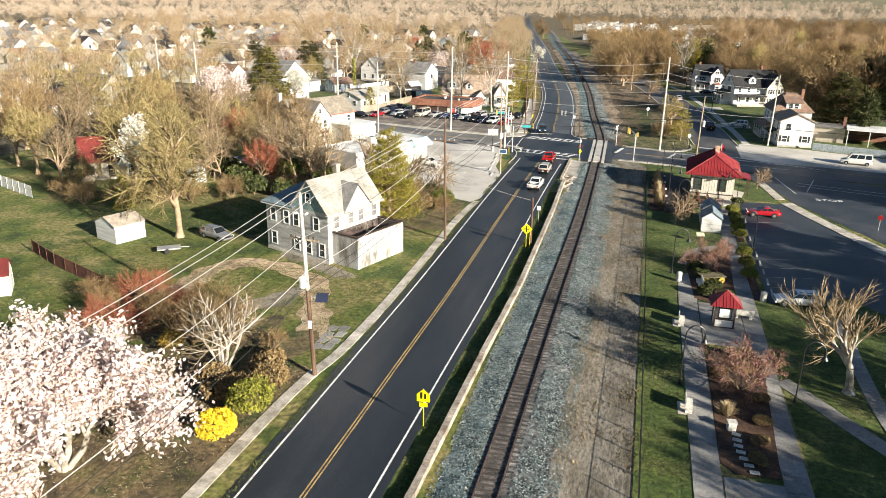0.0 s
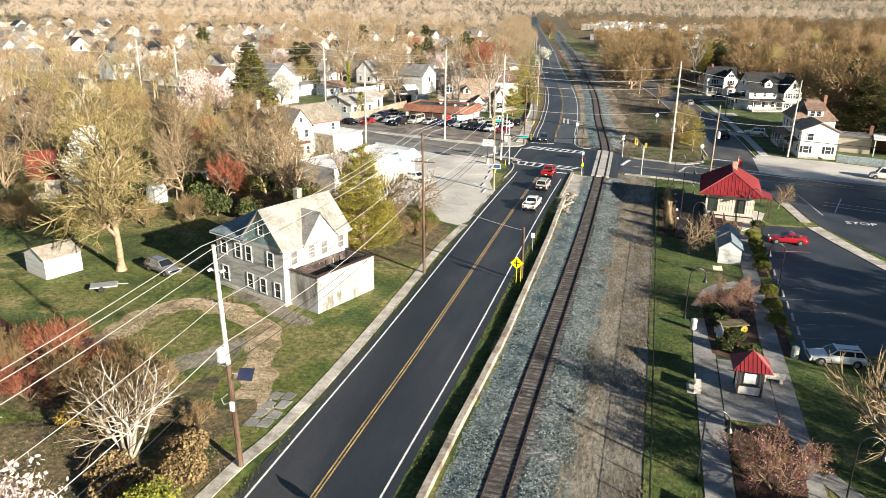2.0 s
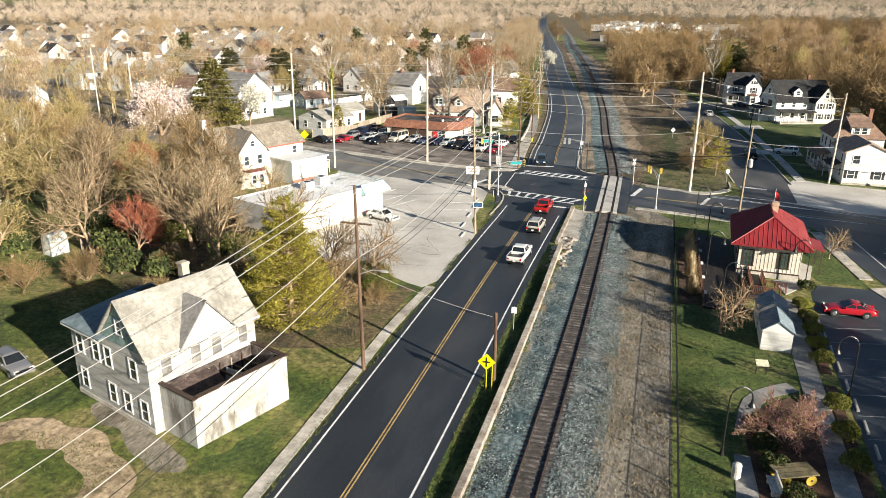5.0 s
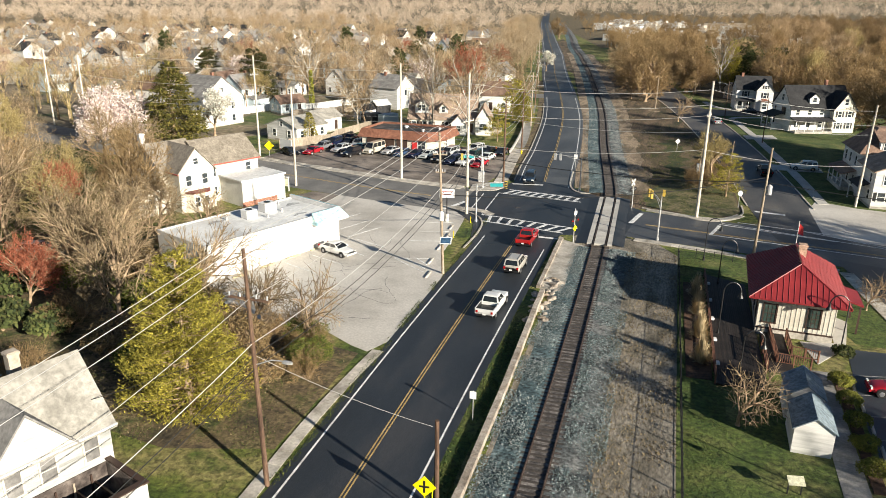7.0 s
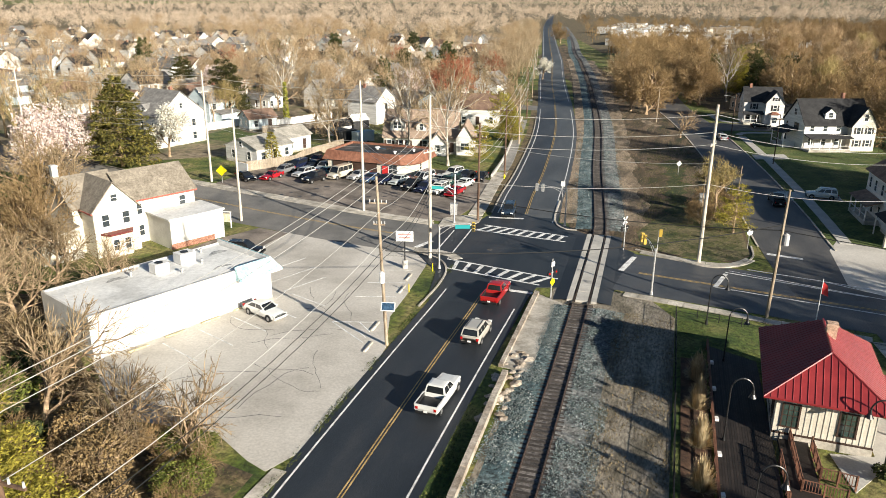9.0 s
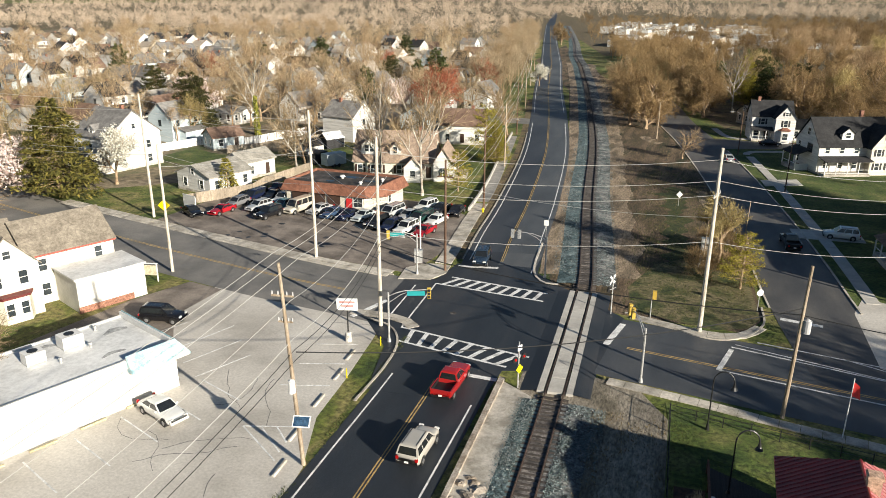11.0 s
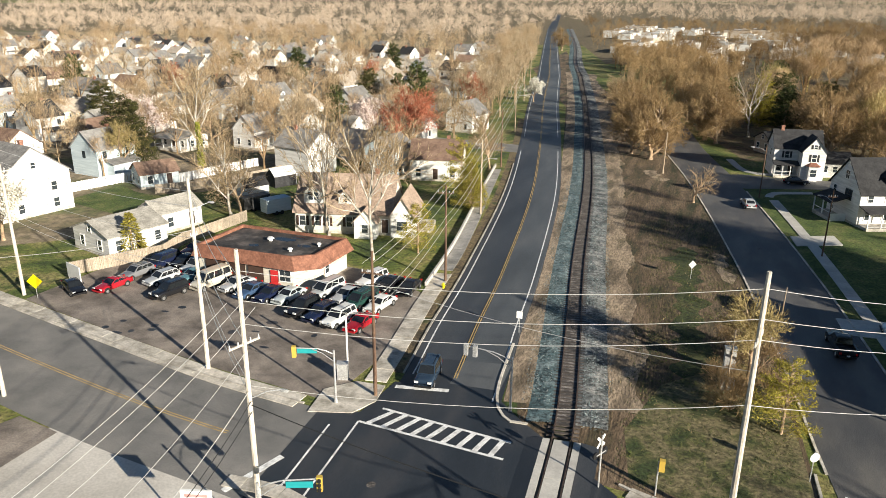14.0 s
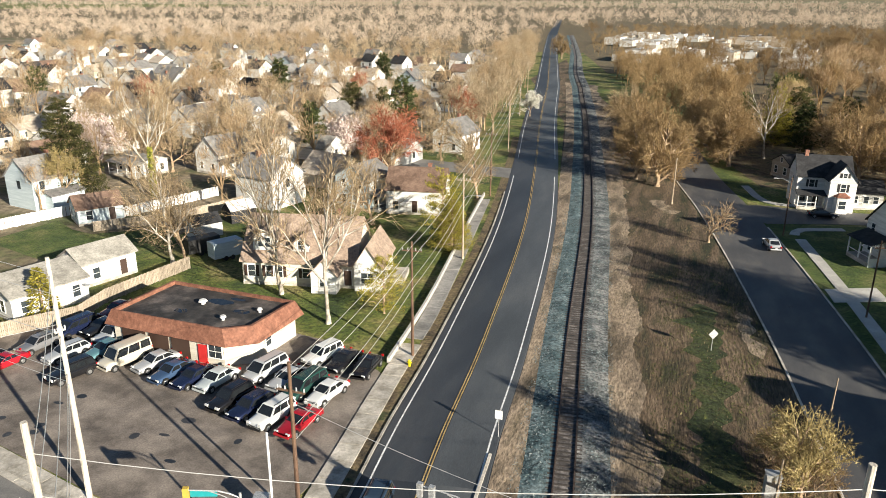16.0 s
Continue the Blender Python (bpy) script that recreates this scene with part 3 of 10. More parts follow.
stripes(street, (-15.6, 138.9), (-4.6, 136.7), (-3.0, 139.0), (-16.4, 141.7), 8)
stripes(street, (-16.6, 153.3), (-4.0, 151.6), (-3.9, 153.8), (-15.4, 155.6), 9)
for a, b, w in (((-16.4, 141.8), (-16.6, 153.3), 0.16), ((-18.5, 143.3), (-18.7, 152.2), 0.16), ((-9.7, 134.6), (-4.9, 134.3), 0.5), ((-15.7, 159.2), (-10.9, 159.8), 0.5),
                ((4.6, 148.3), (3.4, 143.4), 0.6), ((-22.2, 142.7), (-20.2, 147.4), 0.55), ((14.6, 145.5), (13.3, 141.2), 0.45), ((14.6, 146.0), (28, 142.6), 0.15), ((13.3, 141.2), (34, 137.2), 0.15),
                ((15, 146.6), (34, 141), 0.12), ((17, 147.6), (36, 143.5), 0.12), ((24, 146.2), (40, 138.6), 0.12)):
    a, b = Vector((*a, 0)), Vector((*b, 0))
    t = (b - a).normalized()
    s = Vector((-t.y, t.x, 0)) * w / 2
    part("stop_bar", M().prism([(a - s).xy[:], (b - s).xy[:], (b + s).xy[:], (a + s).xy[:]], 0, 0.047), WHITE_LINE, street)

# surfaces beside the roads
def patch(name, poly, z, material, label, cat, z0=-0.15):
    return solo(name, M().prism(poly, z0, z), material, label, cat, kind="structure")


def blot(line, w, seed, rag=0.35):
    """The outline of a worn strip along a line, with an uneven edge."""
    line = smooth_line(line, 0.5)
    f = lambda i, k: w * (1 + rag * 2 * noise.noise((line[i][0] * 0.45, line[i][1] * 0.45, seed + k))) * min(1, 0.25 + 0.35 * min(i, len(line) - 1 - i))
    left = [offset(line, -f(i, 0))[i] for i in range(len(line))]
    right = [offset(line, f(i, 9))[i] for i in range(len(line))]
    return left + right[::-1]


for x, y in ((-12.4, 146.2), (18.4, 206.0)):
    part("manhole_cover", M().tube((x, y, 0.0), (x, y, 0.0395), 0.34, 0.34, 14), BALLAST_RUST, road, "worn iron manhole cover")
patch("corridor_gravel", [(2.0, -100), (9.3, -100), (9.3, 132), (6.5, 136.5), (-3, 138), (-3.2, 100), (-2.5, 60), (-3, -100)], 0.012, DRYGRASS, "dry grass and gravel strip beside the track", "gravel strip")
patch("corridor_scrub", [(-4.2, 157.5), (-1, 151.5), (4.6, 150.5), (16, 149.4), (18.0, 153), (17.6, 175), (16, 195), (12.4, 226), (8.0, 246), (3, 275), (-12, 340), (-40, 440), (-62, 560), (-58, 430), (-26, 322), (-11.9, 226), (-8.0, 190), (-6.0, 165)],
      0.014, SCRUB, "scrubby dry corridor between road, track and side street", "verge")
patch("lawn_east", [(9.3, -60), (12.7, -60), (12.6, 62), (12.9, 72), (14, 84), (17.6, 87), (19.8, 94), (19.8, 102), (16.0, 103), (11.9, 104), (11.6, 128), (9.3, 132)], 0.02, GREEN, "mown green lawn strip along the black fence", "lawn")
patch("lawn_park", [(20, -60), (20.2, 72), (34, 75), (46, 70), (46, -60)], 0.014, GREEN, "mown green park lawn", "lawn")
patch("lawn_station", [(9.3, 132), (11.6, 128), (16, 126.5), (22.5, 119), (24, 113.5), (28.8, 113.0), (27.5, 122), (25.0, 130.5), (9, 134.6)], 0.021, GREEN, "green lawn round the station house", "lawn")
TS = smooth_line(cut(RAILWAY, 158, 420)[::4], 0.7)
patch("trackside_dirt", offset(TS, 3.0) + [offset(TS, 6.4 + 1.3 * noise.noise((p[0] * 0.12, p[1] * 0.12, 3)) + 0.7 * noise.noise((p[0] * 0.3, p[1] * 0.3, 4)) + 0.35 * noise.noise((p[0] * 1.1, p[1] * 1.1, 5)))[i] for i, p in enumerate(TS)][::-1], 0.019, TRACKSIDE, "brown trackside dirt and dead grass", "verge")
patch("trackside_dirt", offset(cut(RAILWAY, 158, 420), -5.4)[::-1] + offset(cut(RAILWAY, 158, 420), -3.0), 0.018, TRACKSIDE, "brown trackside dirt between road and track", "verge")
# tan blots: sunlight between shadows painted in, along with some dead grass
for i, (ln, w) in enumerate((([(12.9, 203), (13.3, 198), (14.2, 192)], 0.7), ([(1.6, 248), (3, 244), (5, 240)], 1.3))):
    patch("dry_grass_patch", blot(ln, w, 20 + i, 0.7), 0.025, TRACKSIDE, "tan patch of dead grass and painted sunlight", "verge")
patch("gutter_dirt", offset(cut(MAIN, 162, 300), -6.3)[::-1] + offset(cut(MAIN, 162, 300), -4.7), 0.02, LITTER, "dirt and debris between kerb and pavement", "verge")
patch("green_patch", blot([(10.5, 158), (9.4, 172), (9.2, 190), (8.4, 204)], 1.5, 15, 0.8), 0.021, surf("dark corridor grass", [(0.022, 0.034, 0.01), (0.045, 0.055, 0.016), (0.075, 0.07, 0.028)], 0.3, 0.95, 1.0, 4.0, dist=0.2, grain=0.6), "dark green grass along the corridor", "verge")
patch("front_lawns", [(24.6, 158), (24.6, 178), (23.0, 200), (19.9, 226), (17.8, 238), (30, 240), (66, 244), (66, 158)], 0.008, GREEN, "green front lawns of the side street", "lawn")
patch("lawn_island", [(5.2, 152), (13, 149.3), (16.4, 150.5), (17.7, 153), (17.3, 168), (14, 172), (7, 166), (4.4, 158)], 0.022, surf("thin grass with dry patches", [(0.03, 0.045, 0.012), (0.08, 0.082, 0.028), (0.155, 0.128, 0.066), (0.058, 0.062, 0.02)], 0.28, 0.95, 1.0, 5.0, dist=0.15, grain=0.55), "grassy corner with dry patches", "lawn")
patch("station_lot", [(21.6, 72), (29.6, 76), (40, 60), (52, 60), (36, 98), (30, 112.4), (23, 112.2), (21.9, 100)], 0.02, ASPHALT_BLUE, "dark asphalt parking lot beside the station", "parking lot")
patch("station_street", [(30.6, 114), (40, 92), (52, 66), (74, 66), (60, 100), (48, 128), (26.5, 136), (27.5, 129)], 0.026, ASPHALT_BLUE, "dark asphalt street beyond the station lot", "road")
patch("corner_forecourt", [(27.0, 157.0), (28.7, 161.6), (33.6, 159.0), (40.6, 157.6), (49, 154.2), (60, 149.5), (58, 137.5), (44, 140.5), (30, 143.2), (26.8, 145.2)], 0.03, LOT_CONCRETE, "pale concrete forecourt before the corner houses", "parking lot")
patch("lot_paving", [(-16.2, 100.5), (-15.0, 103), (-14.0, 107), (-15.1, 119), (-17.1, 125), (-17.4, 130.8), (-18.1, 138.4), (-18.6, 142.0), (-30, 143.8), (-40.4, 145.7), (-40.5, 140.7), (-39.4, 136.6), (-36.3, 132.3), (-33.0, 129.0), (-31.2, 127.0), (-38.3, 109.6), (-30, 103), (-22, 103.5), (-18, 101.2)], 0.018, LOT_CONCRETE, "pale cracked parking lot of the white shop", "parking lot")
patch("shop_drive", [(-47.2, 140), (-44.2, 146.2), (-39.3, 145.2), (-39.9, 139.2), (-38.6, 135.9), (-35.6, 131.9), (-36, 130.5), (-50, 129)], 0.024, LOT_ASPHALT, "dark driveway behind the white shop", "driveway")
patch("car_lot", [(-64, 165.2), (-47, 160.9), (-33.5, 157.7), (-20.5, 155.4), (-18.8, 165), (-20.6, 179.5), (-27, 184), (-47, 187), (-62, 180)], 0.02, LOT_ASPHALT, "oil-stained asphalt forecourt of the car dealer", "parking lot")
patch("dirt_yard", blot([(-38.6, 57), (-38.0, 61), (-38.1, 64.5), (-36.8, 67.2), (-33.6, 68.2), (-30, 67.4), (-26.9, 65.6), (-24.2, 62.6), (-22.6, 58.5), (-20.6, 55), (-19.0, 51)], 1.5, 3), 0.012, DIRT, "worn dirt driveway looping beside the empty house", "yard")
patch("side_drive", [(-22.6, 256.0), (-24.6, 264.0), (-64, 270), (-64, 262)], 0.028, ASPHALT_OLD, "pale side street off the main road", "road")
patch("green_patch", [(-92, 199), (-72, 193.5), (-66, 200), (-62, 206.5), (-70, 212), (-79.5, 206), (-84, 207), (-90, 210)], 0.016, GREEN, "dark green back garden lawn", "lawn")
patch("dry_grass_patch", blot([(-33, 72.2), (-29, 70.6), (-24.5, 68.2), (-21.5, 67)], 0.9, 7), 0.011, DRYGRASS, "dry grass along the empty house wall", "lawn")
patch("dry_grass_patch", blot([(-30, 55), (-27, 59), (-25.5, 63)], 1.6, 8), 0.010, DRYGRASS, "dry grass patch inside the dirt loop", "lawn")
patch("green_patch", blot([(-21, 66.6), (-18.6, 70), (-17.8, 75), (-17.4, 80)], 1.0, 9), 0.011, GREEN, "lush green grass before the extension wall", "lawn")
patch("green_patch", blot([(-30, 50), (-24, 49.5), (-20, 48.5)], 2.4, 10), 0.013, GREEN, "lush green grass behind the crape myrtle", "lawn")
patch("green_patch", blot([(-58, 62), (-50, 60), (-44, 61), (-41, 65)], 2.2, 11), 0.010, GREEN, "lush green grass of the yard", "lawn")
patch("leaf_litter_ground", [(-17.3, 20), (-17.0, 47), (-22, 49), (-30, 50), (-38, 44), (-40, 20)], 0.012, LITTER, "leaf-littered bank under the magnolia", "ground cover")
# dark litter patch: fallen leaves, and the trees' shade put into the ground colour
patch("leaf_litter_ground", blot([(-44, 52), (-37, 51), (-30, 51.5), (-24, 51), (-19.5, 48.5)], 3.4, 17, 0.5), 0.0135, LITTER, "brown littered ground with painted shade under the leafless shrubs", "ground cover")
patch("thicket_floor", [(-16.8, 86), (-16.8, 100), (-30, 103), (-40, 110), (-54, 120), (-70, 118), (-60, 100), (-38, 86), (-24, 84)], 0.012, LITTER, "littered thicket floor", "ground cover")

patch("wood_floor", [(20, 262), (60, 262), (62, 178), (90, 172), (400, 172), (400, 480), (1900, 480), (1900, 4700), (-2200, 4700), (-2200, 620), (-60, 620), (-30, 470), (0, 470), (10, 300)], 0.006, LITTER, "brown leaf-littered floor of the leafless woods", "ground cover")
patch("town_gardens", [(-110, 60), (-110, 160), (-66, 190), (-66, 240), (-44, 300), (-110, 620), (-900, 620), (-900, 60)], 0.005, surf("worn garden ground", [(0.07, 0.085, 0.025), (0.15, 0.12, 0.07), (0.24, 0.19, 0.13), (0.09, 0.095, 0.03)], 0.05, 0.95, 0.6, 1.5, grain=0.5), "patchy gardens and yards of the far town", "ground cover")
patch("verge_strip", [(-5.65, -60), (-4.2, -60), (-4.0, 116), (-5.6, 116)], 0.016, GREEN, "rough green verge between road and wall", "verge")
patch("old_lane", [(-11.2, 161)] + [(x + 0.25, y) for x, y in MAIN if 165 < y < 800] + [(x + 4.7, y) for x, y in MAIN[::-1] if 165 < y < 800] + [(-6.6, 161)], 0.034, surf("greyed older asphalt", [(0.075, 0.08, 0.085), (0.105, 0.11, 0.113), (0.145, 0.146, 0.145)], 0.1, 0.55, 0.3, 25.0, grain=0.15, stretch=(1.5, 0.3, 1)), "greyed older asphalt of the northbound lane", "road")


def slabs(parent, line, d0, d1, length, z, material, gap=0.03, name="slab", seed=1):
    """Pavement slabs along a line, one object each."""
    rng = random.Random(seed)
    a, b = offset(line, d0 + gap), offset(line, d1 - gap)
    acc, start = 0.0, 0
    dist = [0.0]
    for p, q in zip(line, line[1:]):
        dist.append(dist[-1] + math.dist(p, q))
    n = int(dist[-1] / length)
    def at(ln, s):
        for i in range(len(dist) - 1):
            if s <= dist[i + 1]:
                f = (s - dist[i]) / max(1e-6, dist[i + 1] - dist[i])
                return (ln[i][0] + (ln[i + 1][0] - ln[i][0]) * f, ln[i][1] + (ln[i + 1][1] - ln[i][1]) * f)
        return ln[-1]
    for i in range(n):
        s0, s1 = i * length + gap, (i + 1) * length - gap
        dz = rng.uniform(-0.012, 0.012)
        part(name, M().prism([at(a, s0), at(b, s0), at(b, s1), at(a, s1)], -0.1, z + dz), material, parent)


# the railway: ballast bank, ties, rails, crossing panels
railway = thing("railway_track", "single railway track with rusty rails on stone ballast", "railway", 0, 0, kind="structure")
bed, bedl = M(), M()
for lo, hi in ((-100, 133.2), (155, 900)):
    ln = cut(RAILWAY, lo, hi)
    profile = [(-3.3, 0.0), (-1.8, 0.165), (-0.85, 0.155), (0.85, 0.155), (2.1, 0.165), (3.6, 0.0)]
    rows = [offset(ln, d) for d, z in profile]
    k = len(ln)
    bed.add([(x, y, z) for (d, z), r in zip(profile, rows) for x, y in r], [(j * k + i, (j + 1) * k + i, (j + 1) * k + i + 1, j * k + i + 1) for j in (3, 4) for i in range(k - 1)])
    bedl.add([(x, y, z) for (d, z), r in zip(profile, rows) for x, y in r], [(j * k + i, (j + 1) * k + i, (j + 1) * k + i + 1, j * k + i + 1) for j in (0, 1) for i in range(k - 1)])
part("ballast", bed, BALLAST, railway, "pale grey crushed stone ballast")
part("ballast", bedl, BALLAST_SHADED, railway, "shade-tinted crushed stone ballast")
part("stained_ballast", ribbon(ribbon(M(), cut(RAILWAY, -100, 133.2), -0.9, 0.9, 0.05, 0.128), cut(RAILWAY, 155, 900), -0.9, 0.9, 0.05, 0.128), BALLAST_RUST, railway, "rust-brown ballast between the rails")
for d in (-0.7525, 0.7525):
    part("rail", ribbon(ribbon(M(), cut(RAILWAY, -100, 900), d - 0.07, d + 0.07, 0.1, 0.16), cut(RAILWAY, -100, 900), d - 0.037, d + 0.037, 0.15, 0.27), RAIL, railway)
tie_mesh = M().box(-1.3, -0.115, 0.0, 1.3, 0.115, 0.15).mesh("tie", TIE)
far_ties = M()
acc, count = 0.0, 0
for p, q in zip(RAILWAY, RAILWAY[1:]):
    seg = math.dist(p, q)
    ang = math.atan2(q[1] - p[1], q[0] - p[0]) - math.pi / 2
    while acc < seg:
        x, y = p[0] + (q[0] - p[0]) * acc / seg, p[1] + (q[1] - p[1]) * acc / seg
        acc += 0.56
        if not (30 < y < 420) or 133 < y < 155.3:
            continue
        if y < 230 and count < 300:
            count += 1
            part("tie", tie_mesh, TIE, railway, at=pose(x, y, 0.01, 0, 0, math.degrees(ang) + random.uniform(-1, 1)))
        else:
            far_ties.cbox(x, y, 0.085, 2.6, 0.23, 0.15, math.degrees(ang))
    acc -= seg
part("far_ties", far_ties, TIE, railway, kind="stuff")
PANELS = cut(smooth_line([(0.25, 130), (0.25, 133), (0.05, 145), (-0.15, 156), (-0.3, 158)], 0.5), 133.1, 155.3)
slabs(railway, PANELS, -0.62, 0.62, 2.4, 0.25, CONCRETE_NEW, 0.015, "crossing_panel")
slabs(railway, PANELS, -1.5, -0.92, 3.6, 0.25, CONCRETE_NEW, 0.015, "crossing_panel")
slabs(railway, PANELS, 0.92, 1.5, 3.6, 0.25, CONCRETE_NEW, 0.015, "crossing_panel")
ramp = M()
for s in (-1, 1):
    a = offset(PANELS, s * 1.5)
    b = offset(PANELS, s * 3.0)
    k = len(a)
    ramp.add([(x, y, 0.245) for x, y in a] + [(x, y, 0.0) for x, y in b], [(i, k + i, k + i + 1, i + 1) for i in range(k - 1)])
part("approach_ramp", ramp, ASPHALT, street, "asphalt ramp up to the rails")


# ---- trees and shrubs ----
def grow(mb, mt, p, d, length, r, level, rng, cfg):
    """A limb with its side limbs; thick wood goes into mb, fine twigs into mt."""
    n = 3 if level == 0 else 2
    pts = [Vector(p)]
    dd = Vector(d)
    for i in range(n):
        dd = (dd + Vector((rng.gauss(0, 1), rng.gauss(0, 1), rng.gauss(0, 0.6))) * cfg["wander"] + Vector((0, 0, cfg["lift"]))).normalized()
        pts.append(pts[-1] + dd * length / n)
    last = level >= cfg["levels"]
    tip = r * (0.62 if not last else 0.4)
    tgt = mt if level >= cfg["twig"] else mb
    sides = (7, 5, 4, 3, 3, 3)[min(level, 5)]
    if last:
        # the finest twigs: one thin blade each
        e = pts[-1]
        s = dd.cross((rng.gauss(0, 1), rng.gauss(0, 1), rng.gauss(0, 1)))
        s = s.normalized() * r * 1.05 if s.length > 1e-3 else Vector((r, 0, 0))
        tgt.add([pts[0] - s, pts[0] + s, e], [(0, 1, 2)])
        return
    for i in range(n):
        tgt.tube(pts[i], pts[i + 1], r + (tip - r) * i / n, r + (tip - r) * (i + 1) / n, sides, False)
    kids = cfg["kids"][min(level, len(cfg["kids"]) - 1)]
    for k in range(kids):
        f = cfg["start"] + (1 - cfg["start"]) * (k + rng.random()) / kids if level == 0 else 0.3 + 0.7 * (k + rng.random()) / kids
        f = min(f, 0.999)
        i = int(f * n)
        q = pts[i].lerp(pts[i + 1], f * n - i)
        side = dd.cross(Vector((math.cos(k * 2.4 + rng.random()), math.sin(k * 2.4 + rng.random()), 0.1)))
        if side.length < 0.05:
            side = Vector((1, 0, 0))
        side.normalize()
        a = radians(rng.uniform(*cfg["angle"]))
        nd = (dd * math.cos(a) + side * math.sin(a)).normalized()
        grow(mb, mt, q, nd, length * cfg["ratio"] * rng.uniform(0.75, 1.2), max(cfg["min_r"], r * (0.62 - 0.1 * f)), level + 1, rng, cfg)
    grow(mb, mt, pts[-1], dd, length * cfg["ratio"] * 0.95, max(cfg["min_r"], tip), level + 1, rng, cfg)


BASE = dict(levels=5, twig=3, kids=(5, 4, 4, 4, 3), start=0.35, angle=(28, 58), ratio=0.62, wander=0.13, lift=0.05, min_r=0.018)
TREES = {}


def tree_meshes(key, h, bark, fine, seed, bloom=None, bloom_n=0, bloom_size=0.12, **over):
    """Trunk and crown meshes of one kind of tree, h metres high, built once."""
    if key not in TREES:
        rng = random.Random(seed)
        cfg = dict(BASE, **over)
        mb, mt = M(), M()
        stems = cfg.get("stems", 1)
        for s in range(stems):
            lean = Vector((0, 0, 1)) if stems == 1 else Vector((math.cos(s * 6.28 / stems + 0.4) * cfg.get("splay", 0.35), math.sin(s * 6.28 / stems + 0.4) * cfg.get("splay", 0.35), 1)).normalized()
            grow(mb, mt, (0.12 * math.cos(s * 6.28 / stems) * (stems > 1), 0.12 * math.sin(s * 6.28 / stems) * (stems > 1), -0.05), lean, h * cfg.get("bole", 0.42), h * cfg.get("girth", 0.022), 0, rng, cfg)
        top = max(v[2] for v in mt.v)
        k = h / top
        for m in (mb, mt):
            m.v = [(x * k, y * k, z * k) for x, y, z in m.v]
        mb.tube((0, 0, -0.05), (0, 0, h * 0.05), h * cfg.get("girth", 0.022) * 1.6 * k, h * cfg.get("girth", 0.022) * 1.0 * k, 8, False) if stems == 1 else None
        out = [("trunk", mb.mesh("trunk", bark, True)), ("crown", mt.mesh("crown", fine))]
        if bloom:
            lf = M()
            for _ in range(bloom_n):
                p = Vector(mt.v[rng.randrange(len(mt.v))])
                if p.z < h * 0.12:
                    continue
                lf.leaf(p + Vector((rng.gauss(0, 1), rng.gauss(0, 1), rng.gauss(0, 1))) * bloom_size * 1.4, bloom_size * rng.uniform(0.6, 1.3), rng)
            out.append(("blossom", lf.mesh("blossom", bloom)))
        TREES[key] = out
    return TREES[key]


def plant(key, x, y, rz=0.0, s=1.0, label="", name="tree", cat="tree", group="", sz=None):
    t = thing(name, label, cat, x, y, 0, rz, group)
    t.scale = (s, s, sz or s)
    for nm, me in TREES[key]:
        part(nm, me, None, t)
    return t


tree_meshes("bare_a", 13, BARK, TWIG, 11)
tree_meshes("bare_b", 13, BARK, TWIG, 12, angle=(22, 48), start=0.3, kids=(6, 4, 4, 3, 3))
tree_meshes("bare_c", 14, BARK, TWIG, 13, angle=(35, 70), ratio=0.66)
tree_meshes("oak", 14, BARK, TWIG_OAK, 26, kids=(6, 5, 4, 4, 4), angle=(30, 60), min_r=0.03)
tree_meshes("round_oak", 15, BARK, TWIG_OAK, 28, kids=(7, 5, 4, 4, 4), angle=(32, 64), min_r=0.03, start=0.12, bole=0.34, ratio=0.66)
tree_meshes("pale", 12, BARK, TWIG_PALE, 27, kids=(5, 5, 4, 4, 3), angle=(25, 55), min_r=0.028)
tree_meshes("olive", 13, BARK, TWIG_BUD, 14, TWIG_BUD, 3500, 0.12, kids=(5, 4, 4, 4, 4))
tree_meshes("willow", 15, BARK, TWIG_BUD, 15, lift=0.0, wander=0.2, angle=(30, 62), kids=(6, 5, 4, 4, 4), min_r=0.013)
tree_meshes("sycamore", 17, BARK_PALE, TWIG, 16, start=0.4, angle=(22, 46), kids=(5, 4, 3, 3, 3), girth=0.013)
tree_meshes("red_maple", 13, BARK, TWIG_RED, 17, TWIG_RED, 5200, 0.11, kids=(6, 5, 4, 4, 4), angle=(25, 52))
tree_meshes("crape", 7.4, BARK_PALE, TWIG, 18, stems=6, splay=0.36, bole=0.5, girth=0.017, kids=(3, 4, 3, 3), levels=4, twig=3, min_r=0.012, ratio=0.55)
tree_meshes("round_shrub_tree", 4.5, BARK, TWIG_RED, 19, stems=7, splay=0.7, bole=0.45, girth=0.012, kids=(4, 4, 4, 3), levels=4, twig=2, min_r=0.01, ratio=0.6)
tree_meshes("magnolia", 10.5, BARK_PALE, TWIG, 20, BLOSSOM, 66000, 0.165, stems=5, splay=0.75, bole=0.42, girth=0.02, kids=(5, 5, 4, 3), levels=4, twig=3, angle=(30, 70), ratio=0.62)
tree_meshes("pink_magnolia", 12, BARK, TWIG, 21, BLOSSOM, 14000, 0.24, stems=4, splay=0.6, bole=0.42, girth=0.02, kids=(5, 4, 4, 3), levels=4, twig=3, angle=(30, 70))
tree_meshes("pear", 11, BARK, TWIG, 22, BLOSSOM_W, 7000, 0.2, angle=(22, 45), levels=4, twig=3, kids=(6, 5, 4, 3))
